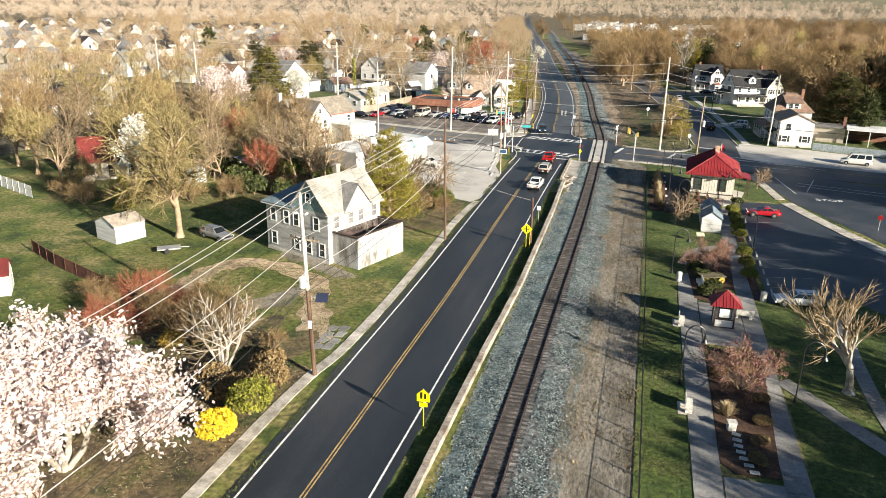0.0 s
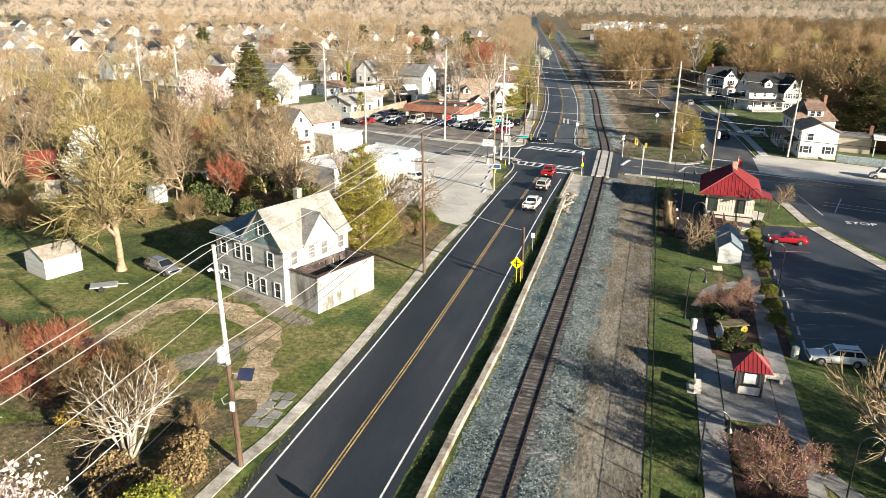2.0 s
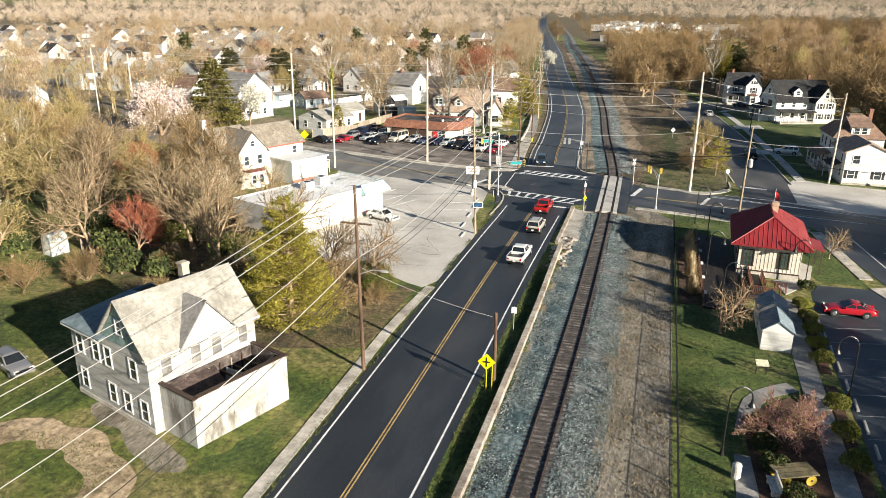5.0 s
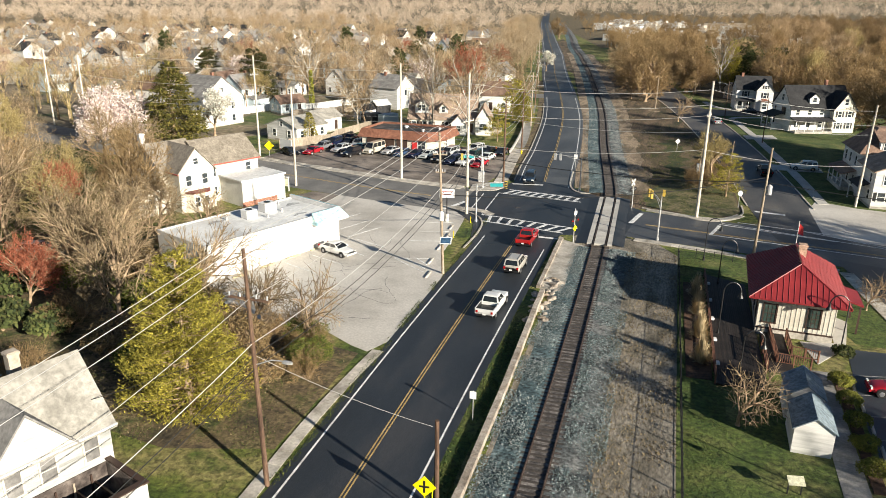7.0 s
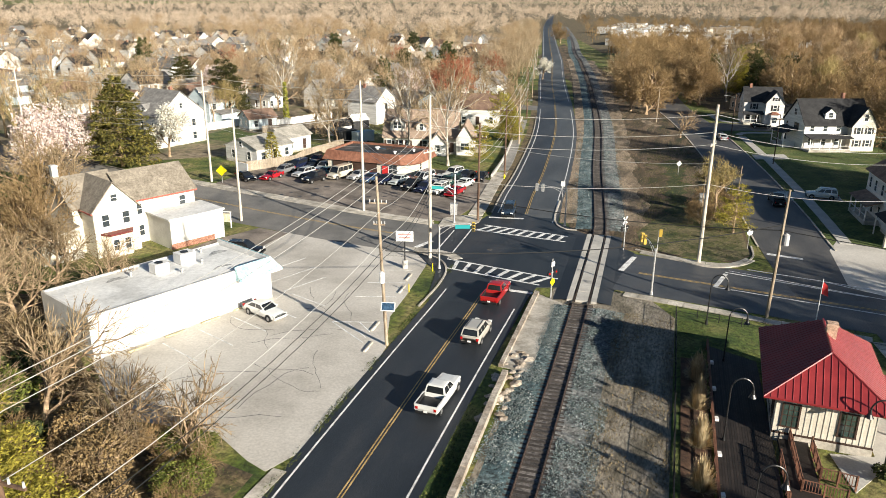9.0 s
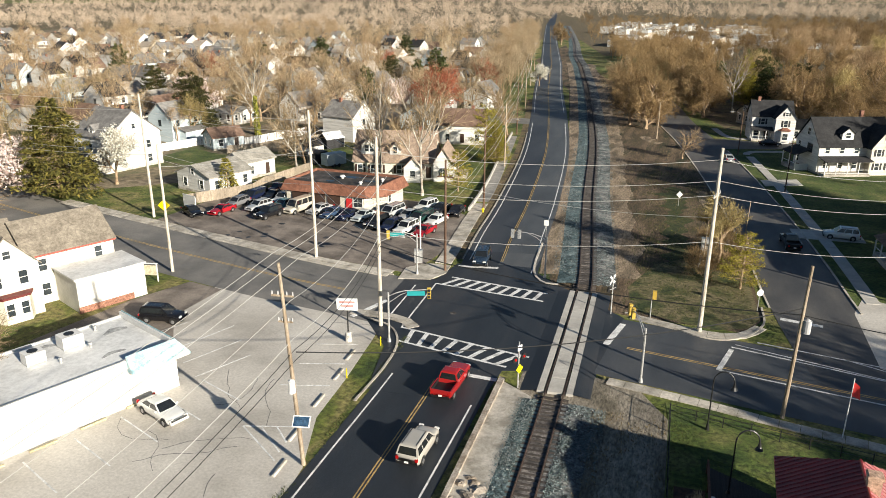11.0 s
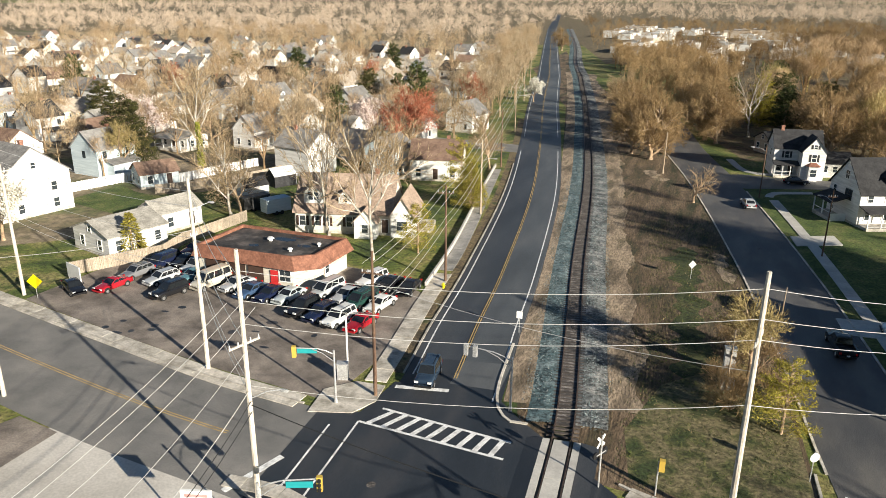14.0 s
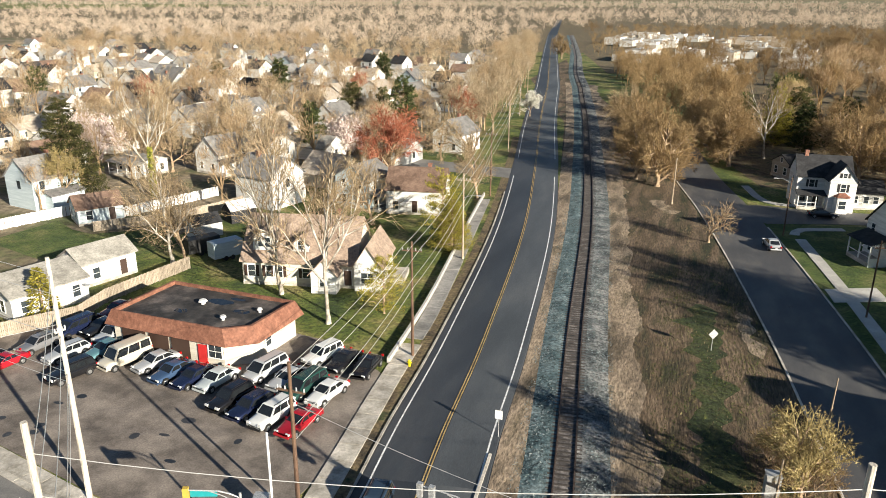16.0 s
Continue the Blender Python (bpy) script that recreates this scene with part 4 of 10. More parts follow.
tree_meshes("pink_bud", 4.2, BARK, TWIG_OAK, 23, PINKBUD, 4200, 0.065, stems=5, splay=0.75, bole=0.4, girth=0.014, kids=(4, 4, 4, 3), levels=4, twig=2, min_r=0.01, ratio=0.6)
tree_meshes("park_tree", 11, BARK_PALE, TWIG, 29, girth=0.034, bole=0.34, start=0.6, kids=(4, 3, 3, 3, 3), angle=(20, 42), ratio=0.72, min_r=0.02)
tree_meshes("brush", 3.6, BARK, TWIG_OAK, 30, stems=8, splay=0.8, bole=0.45, girth=0.012, kids=(4, 4, 4, 3), levels=4, twig=2, min_r=0.012, ratio=0.6)
tree_meshes("small_bare", 5.5, BARK, TWIG, 24, angle=(35, 70), levels=4, twig=3, kids=(6, 5, 4, 3), min_r=0.012, lift=0.0, start=0.3)


def evergreen(key, h, r, material, seed, boughs=170, sprays=46, skirt=0.05, droop=0.1, size=0.34, power=0.6, tops=1):
    """A broad evergreen: boughs of uneven reach, each a ragged fan of small sprays."""
    rng = random.Random(seed)
    tr, cr = M(), M()
    tr.tube((0, 0, -0.05), (0, 0, h * 0.92), h * 0.02, 0.04, 7, False)
    tip = [(rng.uniform(-0.12, 0.12) * r * (k > 0), rng.uniform(-0.12, 0.12) * r * (k > 0), h * (1 - 0.07 * k)) for k in range(tops)]
    for b in range(boughs):
        f = skirt + (0.97 - skirt) * (b + rng.random()) / boughs
        a = b * 2.39996 + rng.gauss(0, 0.35)
        reach = r * (1 - f) ** power * rng.choice((0.62, 0.8, 0.95, 1.0, 1.08)) + 0.25
        tx, ty, tz = tip[b % tops]
        o = Vector((tx * f, ty * f, f * tz))
        out = Vector((math.cos(a), math.sin(a), rng.gauss(0.12, 0.12) - droop * 0.4))
        side = Vector((-math.sin(a), math.cos(a), 0))
        e = o + out * reach
        tr.tube(o, o.lerp(e, 0.8), 0.05, 0.015, 3, False)
        k = int(sprays * (0.35 + reach / r))
        for i in range(k):
            g = rng.random() ** 0.55
            p = o.lerp(e, 0.15 + 0.85 * g) + side * rng.gauss(0, 0.2) * reach * (1.15 - g * 0.5) + Vector((0, 0, rng.gauss(0, 0.16) - droop * g * g * reach * 0.35))
            d = (out * 0.7 + side * rng.gauss(0, 0.7) + Vector((0, 0, rng.gauss(-droop, 0.55)))).normalized()
            s = d.cross((rng.gauss(0, 0.5), rng.gauss(0, 0.5), 1))
            s.normalize()
            L = size * rng.uniform(0.6, 1.4)
            cr.add([p - d * L * 0.6, p + s * L * 0.24, p + d * L, p - s * L * 0.24], [(0, 1, 2, 3)])
    TREES[key] = [("trunk", tr.mesh("trunk", BARK)), ("crown", cr.mesh("crown", material))]


def conifer(key, h, r, material, seed, n=2600, skirt=0.06, droop=0.35, size=0.42):
    """A cone-shaped evergreen of many drooping sprays round a trunk."""
    rng = random.Random(seed)
    tr, cr = M(), M()
    tr.tube((0, 0, -0.05), (0, 0, h * 0.95), h * 0.018, 0.03, 7, False)
    lobes = [rng.uniform(0.72, 1.12) for _ in range(40)]
    for i in range(n):
        f = skirt + (1 - skirt) * rng.random() ** 1.25
        a = rng.uniform(0, 2 * math.pi)
        lob = lobes[int(a / (2 * math.pi) * 8) + 8 * int(f * 4.99)]
        rr = r * (1 - f) ** 0.68 * lob * rng.uniform(0.45, 1.0) ** 0.5 + 0.12
        z = f * h
        out = Vector((math.cos(a), math.sin(a), 0))
        p = out * rr + Vector((0, 0, z))
        d = (out + Vector((rng.gauss(0, 0.35), rng.gauss(0, 0.35), -droop + rng.gauss(0, 0.3)))).normalized()
        s = d.cross((rng.gauss(0, 0.4), rng.gauss(0, 0.4), 1)).normalized()
        L = size * rng.uniform(0.6, 1.4)
        cr.add([p - d * L * 0.7, p + s * L * 0.3, p + d * L, p - s * L * 0.3], [(0, 1, 2, 3)])
    TREES[key] = [("trunk", tr.mesh("trunk", BARK)), ("crown", cr.mesh("crown", material))]


evergreen("cedar", 13, 4.7, CEDAR, 31, 230, 190, 0.03, -0.15, 0.155, 0.62, 3)
evergreen("spruce", 17, 6.2, SPRUCE, 32, 190, 62, 0.05, 0.12, 0.46, 0.6, 2)
evergreen("yew", 12, 5.2, YEW, 35, 170, 130, 0.04, 0.05, 0.26, 0.42, 3)
evergreen("straggly_cedar", 9, 3.6, CEDAR, 36, 60, 130, 0.12, -0.1, 0.17, 0.4, 3)
conifer("small_cedar", 5, 1.2, CEDAR, 33, 1400, 0.02, 0.0, 0.22)
evergreen("pine", 14, 4.8, PINE, 34, 90, 52, 0.2, 0.0, 0.55, 0.5, 2)


def bush(key, rx, rz, material, seed, n, size, canes=9):
    """A rounded shrub: short stems and a shell of small leaves with an uneven outline."""
    rng = random.Random(seed)
    st, lf = M(), M()
    for i in range(canes):
        a, k = rng.uniform(0, 6.28), rng.uniform(0.5, 1.15) if canes > 9 else 0.6
        z = rz * rng.uniform(0.8, 1.5 if canes == 9 else 2.1)
        m = Vector((rx * k * 0.4 * math.cos(a), rx * k * 0.4 * math.sin(a), z * 0.8))
        st.tube((0, 0, -0.03), m, 0.03, 0.02, 4, False)
        st.tube(m, (rx * k * math.cos(a + 0.3), rx * k * math.sin(a + 0.3), z * rng.uniform(0.7, 1.1)), 0.02, 0.008, 4, False)
    bumps = [(rng.uniform(0, 6.28), rng.uniform(0, 1.3), rng.uniform(0.7, 1.15)) for _ in range(14)]
    for i in range(n):
        a, e = rng.uniform(0, 6.28), math.asin(rng.uniform(-0.35, 1))
        k = 0.9
        for ba, be, bk in bumps:
            if abs((a - ba + 3.14) % 6.28 - 3.14) < 0.5 and abs(e - be) < 0.45:
                k = bk
        k *= rng.uniform(0.75, 1.03)
        lf.leaf((rx * k * math.cos(e) * math.cos(a), rx * k * math.cos(e) * math.sin(a), rz + rz * k * math.sin(e)), size * rng.uniform(0.6, 1.3), rng)
    TREES[key] = [("stems", st.mesh("stems", BARK)), ("leaves", lf.mesh("leaves", material))]


bush("forsythia", 1.5, 1.15, FORSYTHIA, 41, 3600, 0.1)
bush("green_bush", 1.9, 1.5, surf("yellow-green leaves", [(0.09, 0.1, 0.012), (0.19, 0.195, 0.02), (0.3, 0.28, 0.04)], 0.5, 0.85, 0, 3.0, island=True), 42, 4200, 0.12)
bush("gold_shrub", 1.3, 0.9, surf("ochre shrub leaves", [(0.2, 0.12, 0.02), (0.34, 0.22, 0.03), (0.42, 0.29, 0.05)], 0.5, 0.85, 0, 3.0, island=True), 48, 900, 0.1)
bush("hedge_ball", 0.75, 0.5, TREES["green_bush"][1][1].materials[0], 43, 3200, 0.05)
bush("dark_bush", 1.0, 0.6, PINE, 44, 1200, 0.11)
bush("brown_bush", 1.7, 0.8, BROWNLEAF, 45, 2200, 0.13)
bush("thicket", 2.2, 1.5, BROWNLEAF, 46, 3600, 0.085, 70)
bush("olive_thicket", 2.4, 1.6, SHRUB, 47, 3600, 0.1, 50)


def reeds(key, h, r, n, seed):
    rng = random.Random(seed)
    m = M()
    for i in range(n):
        a, q = rng.uniform(0, 6.28), rng.random()
        p = Vector((0.18 * math.cos(a), 0.18 * math.sin(a), 0))
        hh = h * rng.uniform(0.5, 1)
        t = p + Vector((math.cos(a) * r * q, math.sin(a) * r * q, hh * (1 - 0.45 * q)))
        s = Vector((-math.sin(a), math.cos(a), 0)) * 0.018
        mid = p.lerp(t, 0.6) + Vector((0, 0, 0.12 * hh))
        m.add([p - s, p + s, mid + s, mid - s], [(0, 1, 2, 3)])
        m.add([mid - s, mid + s, t], [(0, 1, 2)])
    TREES[key] = [("blades", m.mesh("blades", STRAW))]


reeds("reed_clump", 2.3, 1.0, 620, 51)
reeds("reed_skirt", 1.0, 1.25, 700, 53)
TREES["reed_clump"] = [TREES["reed_clump"][0], ("skirt", TREES["reed_skirt"][0][1])]
reeds("grass_tuft", 1.2, 0.7, 260, 52)


# ---- building blocks ----
def gable_block(parent, x0, y0, x1, y1, z0, h, rise, axis, wall, roof, over=0.35, th=0.16, roof_label=""):
    """Walls with gables and a two-plane roof; the ridge runs along axis."""
    a0, a1, b0, b1 = (y0, y1, x0, x1) if axis == "x" else (x0, x1, y0, y1)
    mid = (a0 + a1) / 2
    part("wall", M().prof([(a0, z0), (a1, z0), (a1, h), (mid, h + rise), (a0, h)], b0, b1, axis), wall, parent)
    sl = rise / (mid - a0)
    ov = over
    r = M()
    for s in (-1, 1):
        e = mid + s * (mid - a0 + ov)
        ze = h - sl * ov
        pr = [(mid, h + rise), (e, ze), (e, ze + th), (mid, h + rise + th * 1.1)]
        r.prof(pr, b0 - ov * 0.8, b1 + ov * 0.8, axis)
    part("roof", r, roof, parent, roof_label)


def hip_block(parent, x0, y0, x1, y1, z0, h, rise, wall, roof, over=0.45, ridge=None, th=0.14):
    part("wall", M().box(x0, y0, z0, x1, y1, h), wall, parent)
    X0, X1, Y0, Y1 = x0 - over, x1 + over, y0 - over, y1 + over
    cy, cx = (Y0 + Y1) / 2, (X0 + X1) / 2
    if (X1 - X0) >= (Y1 - Y0):
        k = (Y1 - Y0) / 2 if ridge is None else (X1 - X0 - ridge) / 2
        p, q = (X0 + k, cy), (X1 - k, cy)
    else:
        k = (X1 - X0) / 2 if ridge is None else (Y1 - Y0 - ridge) / 2
        p, q = (cx, Y0 + k), (cx, Y1 - k)
    z = h - 0.05
    vs = [(X0, Y0, z), (X1, Y0, z), (X1, Y1, z), (X0, Y1, z), (*p, h + rise), (*q, h + rise)]
    wide = (X1 - X0) >= (Y1 - Y0)
    fs = [(0, 1, 5, 4), (2, 3, 4, 5), (1, 2, 5), (3, 0, 4)] if wide else [(1, 2, 5, 4), (3, 0, 4, 5), (0, 1, 4), (2, 3, 5)]
    m = M().add(vs, fs + [(3, 2, 1, 0)])
    m.box(X0, Y0, z - th, X1, Y1, z - 0.002)
    part("roof", m, roof, parent)


AX = {"x+": ((0, 1, 0), (1, 0, 0)), "x-": ((0, -1, 0), (-1, 0, 0)), "y+": ((-1, 0, 0), (0, 1, 0)), "y-": ((1, 0, 0), (0, -1, 0))}


def window(parent, face, x, y, z, w=0.9, h=1.4, trim=None, shutters=None, bars=(1, 1), name="window", pane=None):
    """A framed window on a wall face, centre at x, y, z; bars: panes across and up."""
    u, n = Vector(AX[face][0]), Vector(AX[face][1])
    o = Vector((x, y, z))
    up = Vector((0, 0, 1))
    def rect(m, a, b, c, d, t0, t1):
        p = [o + u * s + up * t for s, t in ((a, c), (b, c), (b, d), (a, d))]
        return m.slab(*[k + n * t0 for k in p], t1 - t0)
    f = M()
    t = 0.11
    for a, b, c, d in ((-w / 2 - t, w / 2 + t, h / 2, h / 2 + t), (-w / 2 - t * 1.4, w / 2 + t * 1.4, -h / 2 - t, -h / 2), (-w / 2 - t, -w / 2, -h / 2, h / 2), (w / 2, w / 2 + t, -h / 2, h / 2)):
        rect(f, a, b, c, d, -0.02, 0.07)
    rect(f, -w / 2, w / 2, -0.03, 0.03, 0.0, 0.045)
    wn_ = part(name, f, trim or TRIM_W, parent)
    for i in range(1, bars[0]):
        k = -w / 2 + w * i / bars[0]
        part("glazing_bar", rect(M(), k - 0.015, k + 0.015, -h / 2, h / 2, 0.0, 0.04), trim or TRIM_W, wn_)
    for i in range(1, bars[1]):
        k = -h / 2 + h * i / bars[1]
        part("glazing_bar", rect(M(), -w / 2, w / 2, k - 0.015, k + 0.015, 0.0, 0.042), trim or TRIM_W, wn_)
    part("pane", rect(M(), -w / 2, w / 2, -h / 2, h / 2, -0.02, 0.02), pane or PANE, wn_)
    if shutters:
        for s in (-1, 1):
            part("shutter", rect(M(), s * (w / 2 + 0.33) - 0.2, s * (w / 2 + 0.33) + 0.2, -h / 2, h / 2, 0.0, 0.05), shutters, parent)
    return wn_


def door(parent, face, x, y, w=0.95, h=2.05, color=None, z=0.0):
    u, n = Vector(AX[face][0]), Vector(AX[face][1])
    o = Vector((x, y, z))
    up = Vector((0, 0, 1))
    def rect(m, a, b, c, d, t0, t1):
        p = [o + u * s + up * t for s, t in ((a, c), (b, c), (b, d), (a, d))]
        return m.slab(*[k + n * t0 for k in p], t1 - t0)
    d_ = part("door", rect(M(), -w / 2, w / 2, 0.02, h, -0.02, 0.04), color or TRIM_BROWN, parent)
    part("door_frame", rect(rect(rect(M(), -w / 2 - 0.1, -w / 2, 0, h + 0.1, -0.02, 0.07), w / 2, w / 2 + 0.1, 0, h + 0.1, -0.02, 0.07), -w / 2, w / 2, h, h + 0.1, -0.02, 0.07), TRIM_W, d_)
    return d_


def chimney(parent, x, y, z0, z1, s=0.6, material=None):
    part("chimney", M().box(x - s / 2, y - s / 2, z0, x + s / 2, y + s / 2, z1).box(x - s / 2 - 0.06, y - s / 2 - 0.06, z1 - 0.2, x + s / 2 + 0.06, y + s / 2 + 0.06, z1 - 0.05), material or BRICK, parent)


def porch(parent, x0, y0, x1, y1, h, roof, posts=4, face="y-"):
    """A lean-to porch roof on posts over a deck, in front of the y0 or y1 side."""
    part("porch_floor", M().box(x0, y0, 0.0, x1, y1, 0.45), CONCRETE, parent)
    hi, lo = h + 0.5, h
    if face == "y-":
        pr = [(y0 - 0.3, lo), (y1, hi), (y1, hi + 0.14), (y0 - 0.3, lo + 0.14)]
        yy = y0 + 0.1
    else:
        pr = [(y0, hi), (y1 + 0.3, lo), (y1 + 0.3, lo + 0.14), (y0, hi + 0.14)]
        yy = y1 - 0.1
    part("porch_roof", M().prof(pr, x0 - 0.25, x1 + 0.25, "x"), roof, parent)
    for i in range(posts):
        x = x0 + 0.1 + (x1 - x0 - 0.2) * i / (posts - 1)
        part("porch_post", M().cbox(x, yy, (lo + 0.45) / 2, 0.14, 0.14, lo - 0.45), TRIM_W, parent)
    part("porch_rail", M().box(x0, yy - 0.04, 1.25, x1, yy + 0.04, 1.33).box(x0, yy - 0.03, 0.6, x1, yy + 0.03, 0.66), TRIM_W, parent)


def simple_house(label, w, d, h, rise, wall, roof, x=0, y=0, rz=0, storeys=2, porch_side=True, chim=True, dormer=False, shutters=None, wing=None, group=""):
    """A gabled dwelling, ridge along local x, entrance on the y- side."""
    t = thing("house", label, "house", x, y, 0, rz, group)
    gable_block(t, -w / 2, -d / 2, w / 2, d / 2, 0, h, rise, "x", wall, roof)
    part("foundation", M().box(-w / 2 - 0.03, -d / 2 - 0.03, 0, w / 2 + 0.03, d / 2 + 0.03, 0.4), CONCRETE, t)
    for s in range(storeys):
        z = 1.6 + 2.75 * s
        nx = max(2, int(w / 3))
        for i in range(nx):
            xx = -w / 2 + w * (i + 0.5) / nx
            if s == 0 and i == nx // 2:
                door(t, "y-", xx, -d / 2, z=0.4)
            else:
                window(t, "y-", xx, -d / 2, z, shutters=shutters)
            window(t, "y+", xx, d / 2, z)
        for yy in (-d / 4, d / 4):
            window(t, "x+", w / 2, yy, z)
            window(t, "x-", -w / 2, yy, z, shutters=shutters)
    window(t, "x-", -w / 2, 0, h + rise * 0.35, 0.7, 0.9)
    window(t, "x+", w / 2, 0, h + rise * 0.35, 0.7, 0.9)
    if porch_side:
        porch(t, -w / 2, -d / 2 - 2.0, w / 2, -d / 2, 2.7, roof)
    if chim:
        chimney(t, w * 0.2, 0.4, h, h + rise + 0.8)
    if dormer:
        part("dormer", M().prof([(-0.9, h + 0.2), (0.9, h + 0.2), (0.9, h + 1.2), (0, h + 1.9), (-0.9, h + 1.2)], -d / 2 + 0.5, 0, "y"), wall, t)
        rr = M()
        for s in (-1, 1):
            rr.prof([(0, h + 1.9), (s * 1.15, h + 1.0), (s * 1.15, h + 1.12), (0, h + 2.03)], -d / 2 + 0.3, 0, "y")
        part("dormer_roof", rr, roof, t)
        window(t, "y-", 0, -d / 2 + 0.5, h + 0.85, 0.7, 0.8)
    if wing:
        ww, wd, wh = wing
        gable_block(t, w / 2, -wd / 2, w / 2 + ww, wd / 2, 0, wh, rise * 0.6, "x", wall, roof)
        window(t, "y-", w / 2 + ww / 2, -wd / 2, 1.6)
        window(t, "x+", w / 2 + ww, 0, 1.6)
    return t


def cottage_shed(label, x, y, rz, w, d, h, rise, wall, roof, doorm=None):
    t = thing("shed", label, "shed", x, y, 0, rz)
    gable_block(t, -w / 2, -d / 2, w / 2, d / 2, 0, h, rise, "x", wall, roof, 0.15, 0.08)
    for s in (-1, 1):
        dd = part("door", M().box(w / 2 - 0.01, s * 0.36 - 0.34, 0.08, w / 2 + 0.035, s * 0.36 + 0.34, 1.8), doorm or wall, t)
        part("hinge_strap", M().box(w / 2 + 0.035, s * 0.6 - 0.1, 1.4, w / 2 + 0.05, s * 0.6 + 0.1, 1.46).box(w / 2 + 0.035, s * 0.6 - 0.1, 0.5, w / 2 + 0.05, s * 0.6 + 0.1, 0.56), TRIM_BLACK, dd)
    part("corner_trim", M().box(w / 2 - 0.05, -d / 2 - 0.02, 0, w / 2 + 0.02, -d / 2 + 0.07, h).box(w / 2 - 0.05, d / 2 - 0.07, 0, w / 2 + 0.02, d / 2 + 0.02, h), TRIM_W, t)
    return t


# ---- the empty white house ----
eh = thing("house", "derelict grey-white two-storey house with a roofless side extension", "house", -35.4, 73.4, 0, -19.6)
gable_block(eh, 4.2, 0, 10.0, 9.2, 0, 6.0, 3.3, "y", SIDING_OLD, SHINGLE_PALE, roof_label="pale worn shingle roof")
part("rear_wing", M().box(0, 0, 0, 4.2, 7.6, 5.9), SIDING_OLD, eh)
part("rear_wing_roof", M().slab((-0.4, -0.45, 5.85), (4.9, -0.45, 5.85), (6.9, 4.2, 8.0), (1.8, 4.2, 7.5), 0.14).slab((-0.4, 8.0, 5.85), (-0.4, -0.45, 5.85), (1.8, 4.2, 7.5), (1.8, 6.0, 7.5), 0.14), ROOF_SLATE, eh, "blue-grey low-pitched roof")
part("gable_cladding", M().prof([(4.3, 6.0), (9.9, 6.0), (7.1, 9.15)], -0.03, 0.0, "y"), surf("faded teal shingles", [(0.16, 0.25, 0.24), (0.27, 0.36, 0.34)], 1, 0.85, 0.4, 8), eh, "faded teal gable shingles")
# cross gable towards the road
part("cross_gable", M().prof([(2.6, 5.9), (7.0, 5.9), (4.8, 8.5)], 7.6, 10.3, "x"), SIDING_CREAM, eh, "cream-shingled cross gable")
cg = M()
for s in (-1, 1):
    cg.prof([(4.8, 8.55), (4.8 + s * 2.5, 5.6), (4.8 + s * 2.5, 5.75), (4.8, 8.72)], 7.3, 10.5, "x")
part("cross_gable_roof", cg, SHINGLE_GREY, eh)
for (x, z) in ((1.2, 4.5), (3.4, 4.5), (1.2, 1.6), (5.0, 1.6), (6.9, 1.5), (9.0, 1.5), (8.2, 4.5), (5.0, 4.5)):
    window(eh, "y-", x, 0, z, 0.75, 1.45, TRIM_W)
window(eh, "y-", 7.1, -0.03, 7.4, 0.6, 1.0)
for y in (1.4, 3.8, 5.6, 8.0):
    window(eh, "x+", 10.0, y, 4.75, 0.8, 1.35, SIDING_CREAM, pane=SHINGLE_GREY)
window(eh, "x+", 10.3, 4.8, 6.9, 0.6, 0.9, TRIM_W, pane=SIDING_OLD)
chimney(eh, 5.4, 6.6, 6, 10.0, 0.6, SHINGLE_TAN)
part("foundation", M().box(-0.04, -0.04, 0, 10.04, 9.24, 0.35), CONCRETE, eh)
part("eave_trim", M().box(-0.42, -0.45, 5.72, 4.3, -0.38, 5.9), TRIM_W, eh)
part("eave_trim", M().box(9.96, -0.3, 5.75, 10.4, 9.5, 5.85), TRIM_W, eh)
for k in range(7):
    part("stud", M().box(10.1, 1.6 + k * 1.0, 0.5, 10.2, 1.7 + k * 1.0, 3.3), FENCEWOOD if k % 2 else TRIM_BROWN, eh)
part("collapsed_wall", M().slab((10.6, 5.4, 0.5), (12.8, 6.0, 0.5), (12.6, 6.6, 2.6), (10.5, 6.0, 2.9), 0.1), SIDING_OLD, eh)
for x, y, z, sx, sy, sz, a in ((12.2, 3.4, 0.7, 1.6, 2.0, 0.5, 20), (11.4, 7.4, 0.7, 1.2, 1.4, 0.5, -30), (12.8, 7.0, 0.65, 0.8, 1.8, 0.35, 50)):
    part("rubble", M().cbox(x, y, z, sx, sy, sz, a), FENCEWOOD, eh, "broken boards")
# the roofless extension
ew = M()
ew.box(10.0, 0.7, 0, 13.8, 0.9, 3.7).box(10.0, 8.7, 0, 13.8, 8.9, 3.7).box(13.6, 0.9, 0, 13.8, 8.7, 3.75)
part("extension_wall", ew, STUCCO_OLD, eh, "peeling whitewashed extension walls")
part("extension_rim", M().box(10.0, 0.62, 3.7, 13.9, 0.98, 3.8).box(10.0, 8.62, 3.7, 13.9, 8.98, 3.8).box(13.5, 0.98, 3.75, 13.9, 8.62, 3.83), TRIM_BROWN, eh, "dark brown wall top")
part("extension_floor", M().box(10.0, 0.9, 0, 13.6, 8.7, 0.5), MULCH, eh, "dark floor")
part("fallen_roof", M().slab((10.0, 0.9, 3.3), (12.6, 0.9, 1.9), (12.4, 5.0, 1.7), (10.0, 5.2, 3.2), 0.12), surf("dark roof felt", [(0.03, 0.02, 0.018), (0.08, 0.055, 0.048)], 1, 0.9, 0.5, 8), eh)
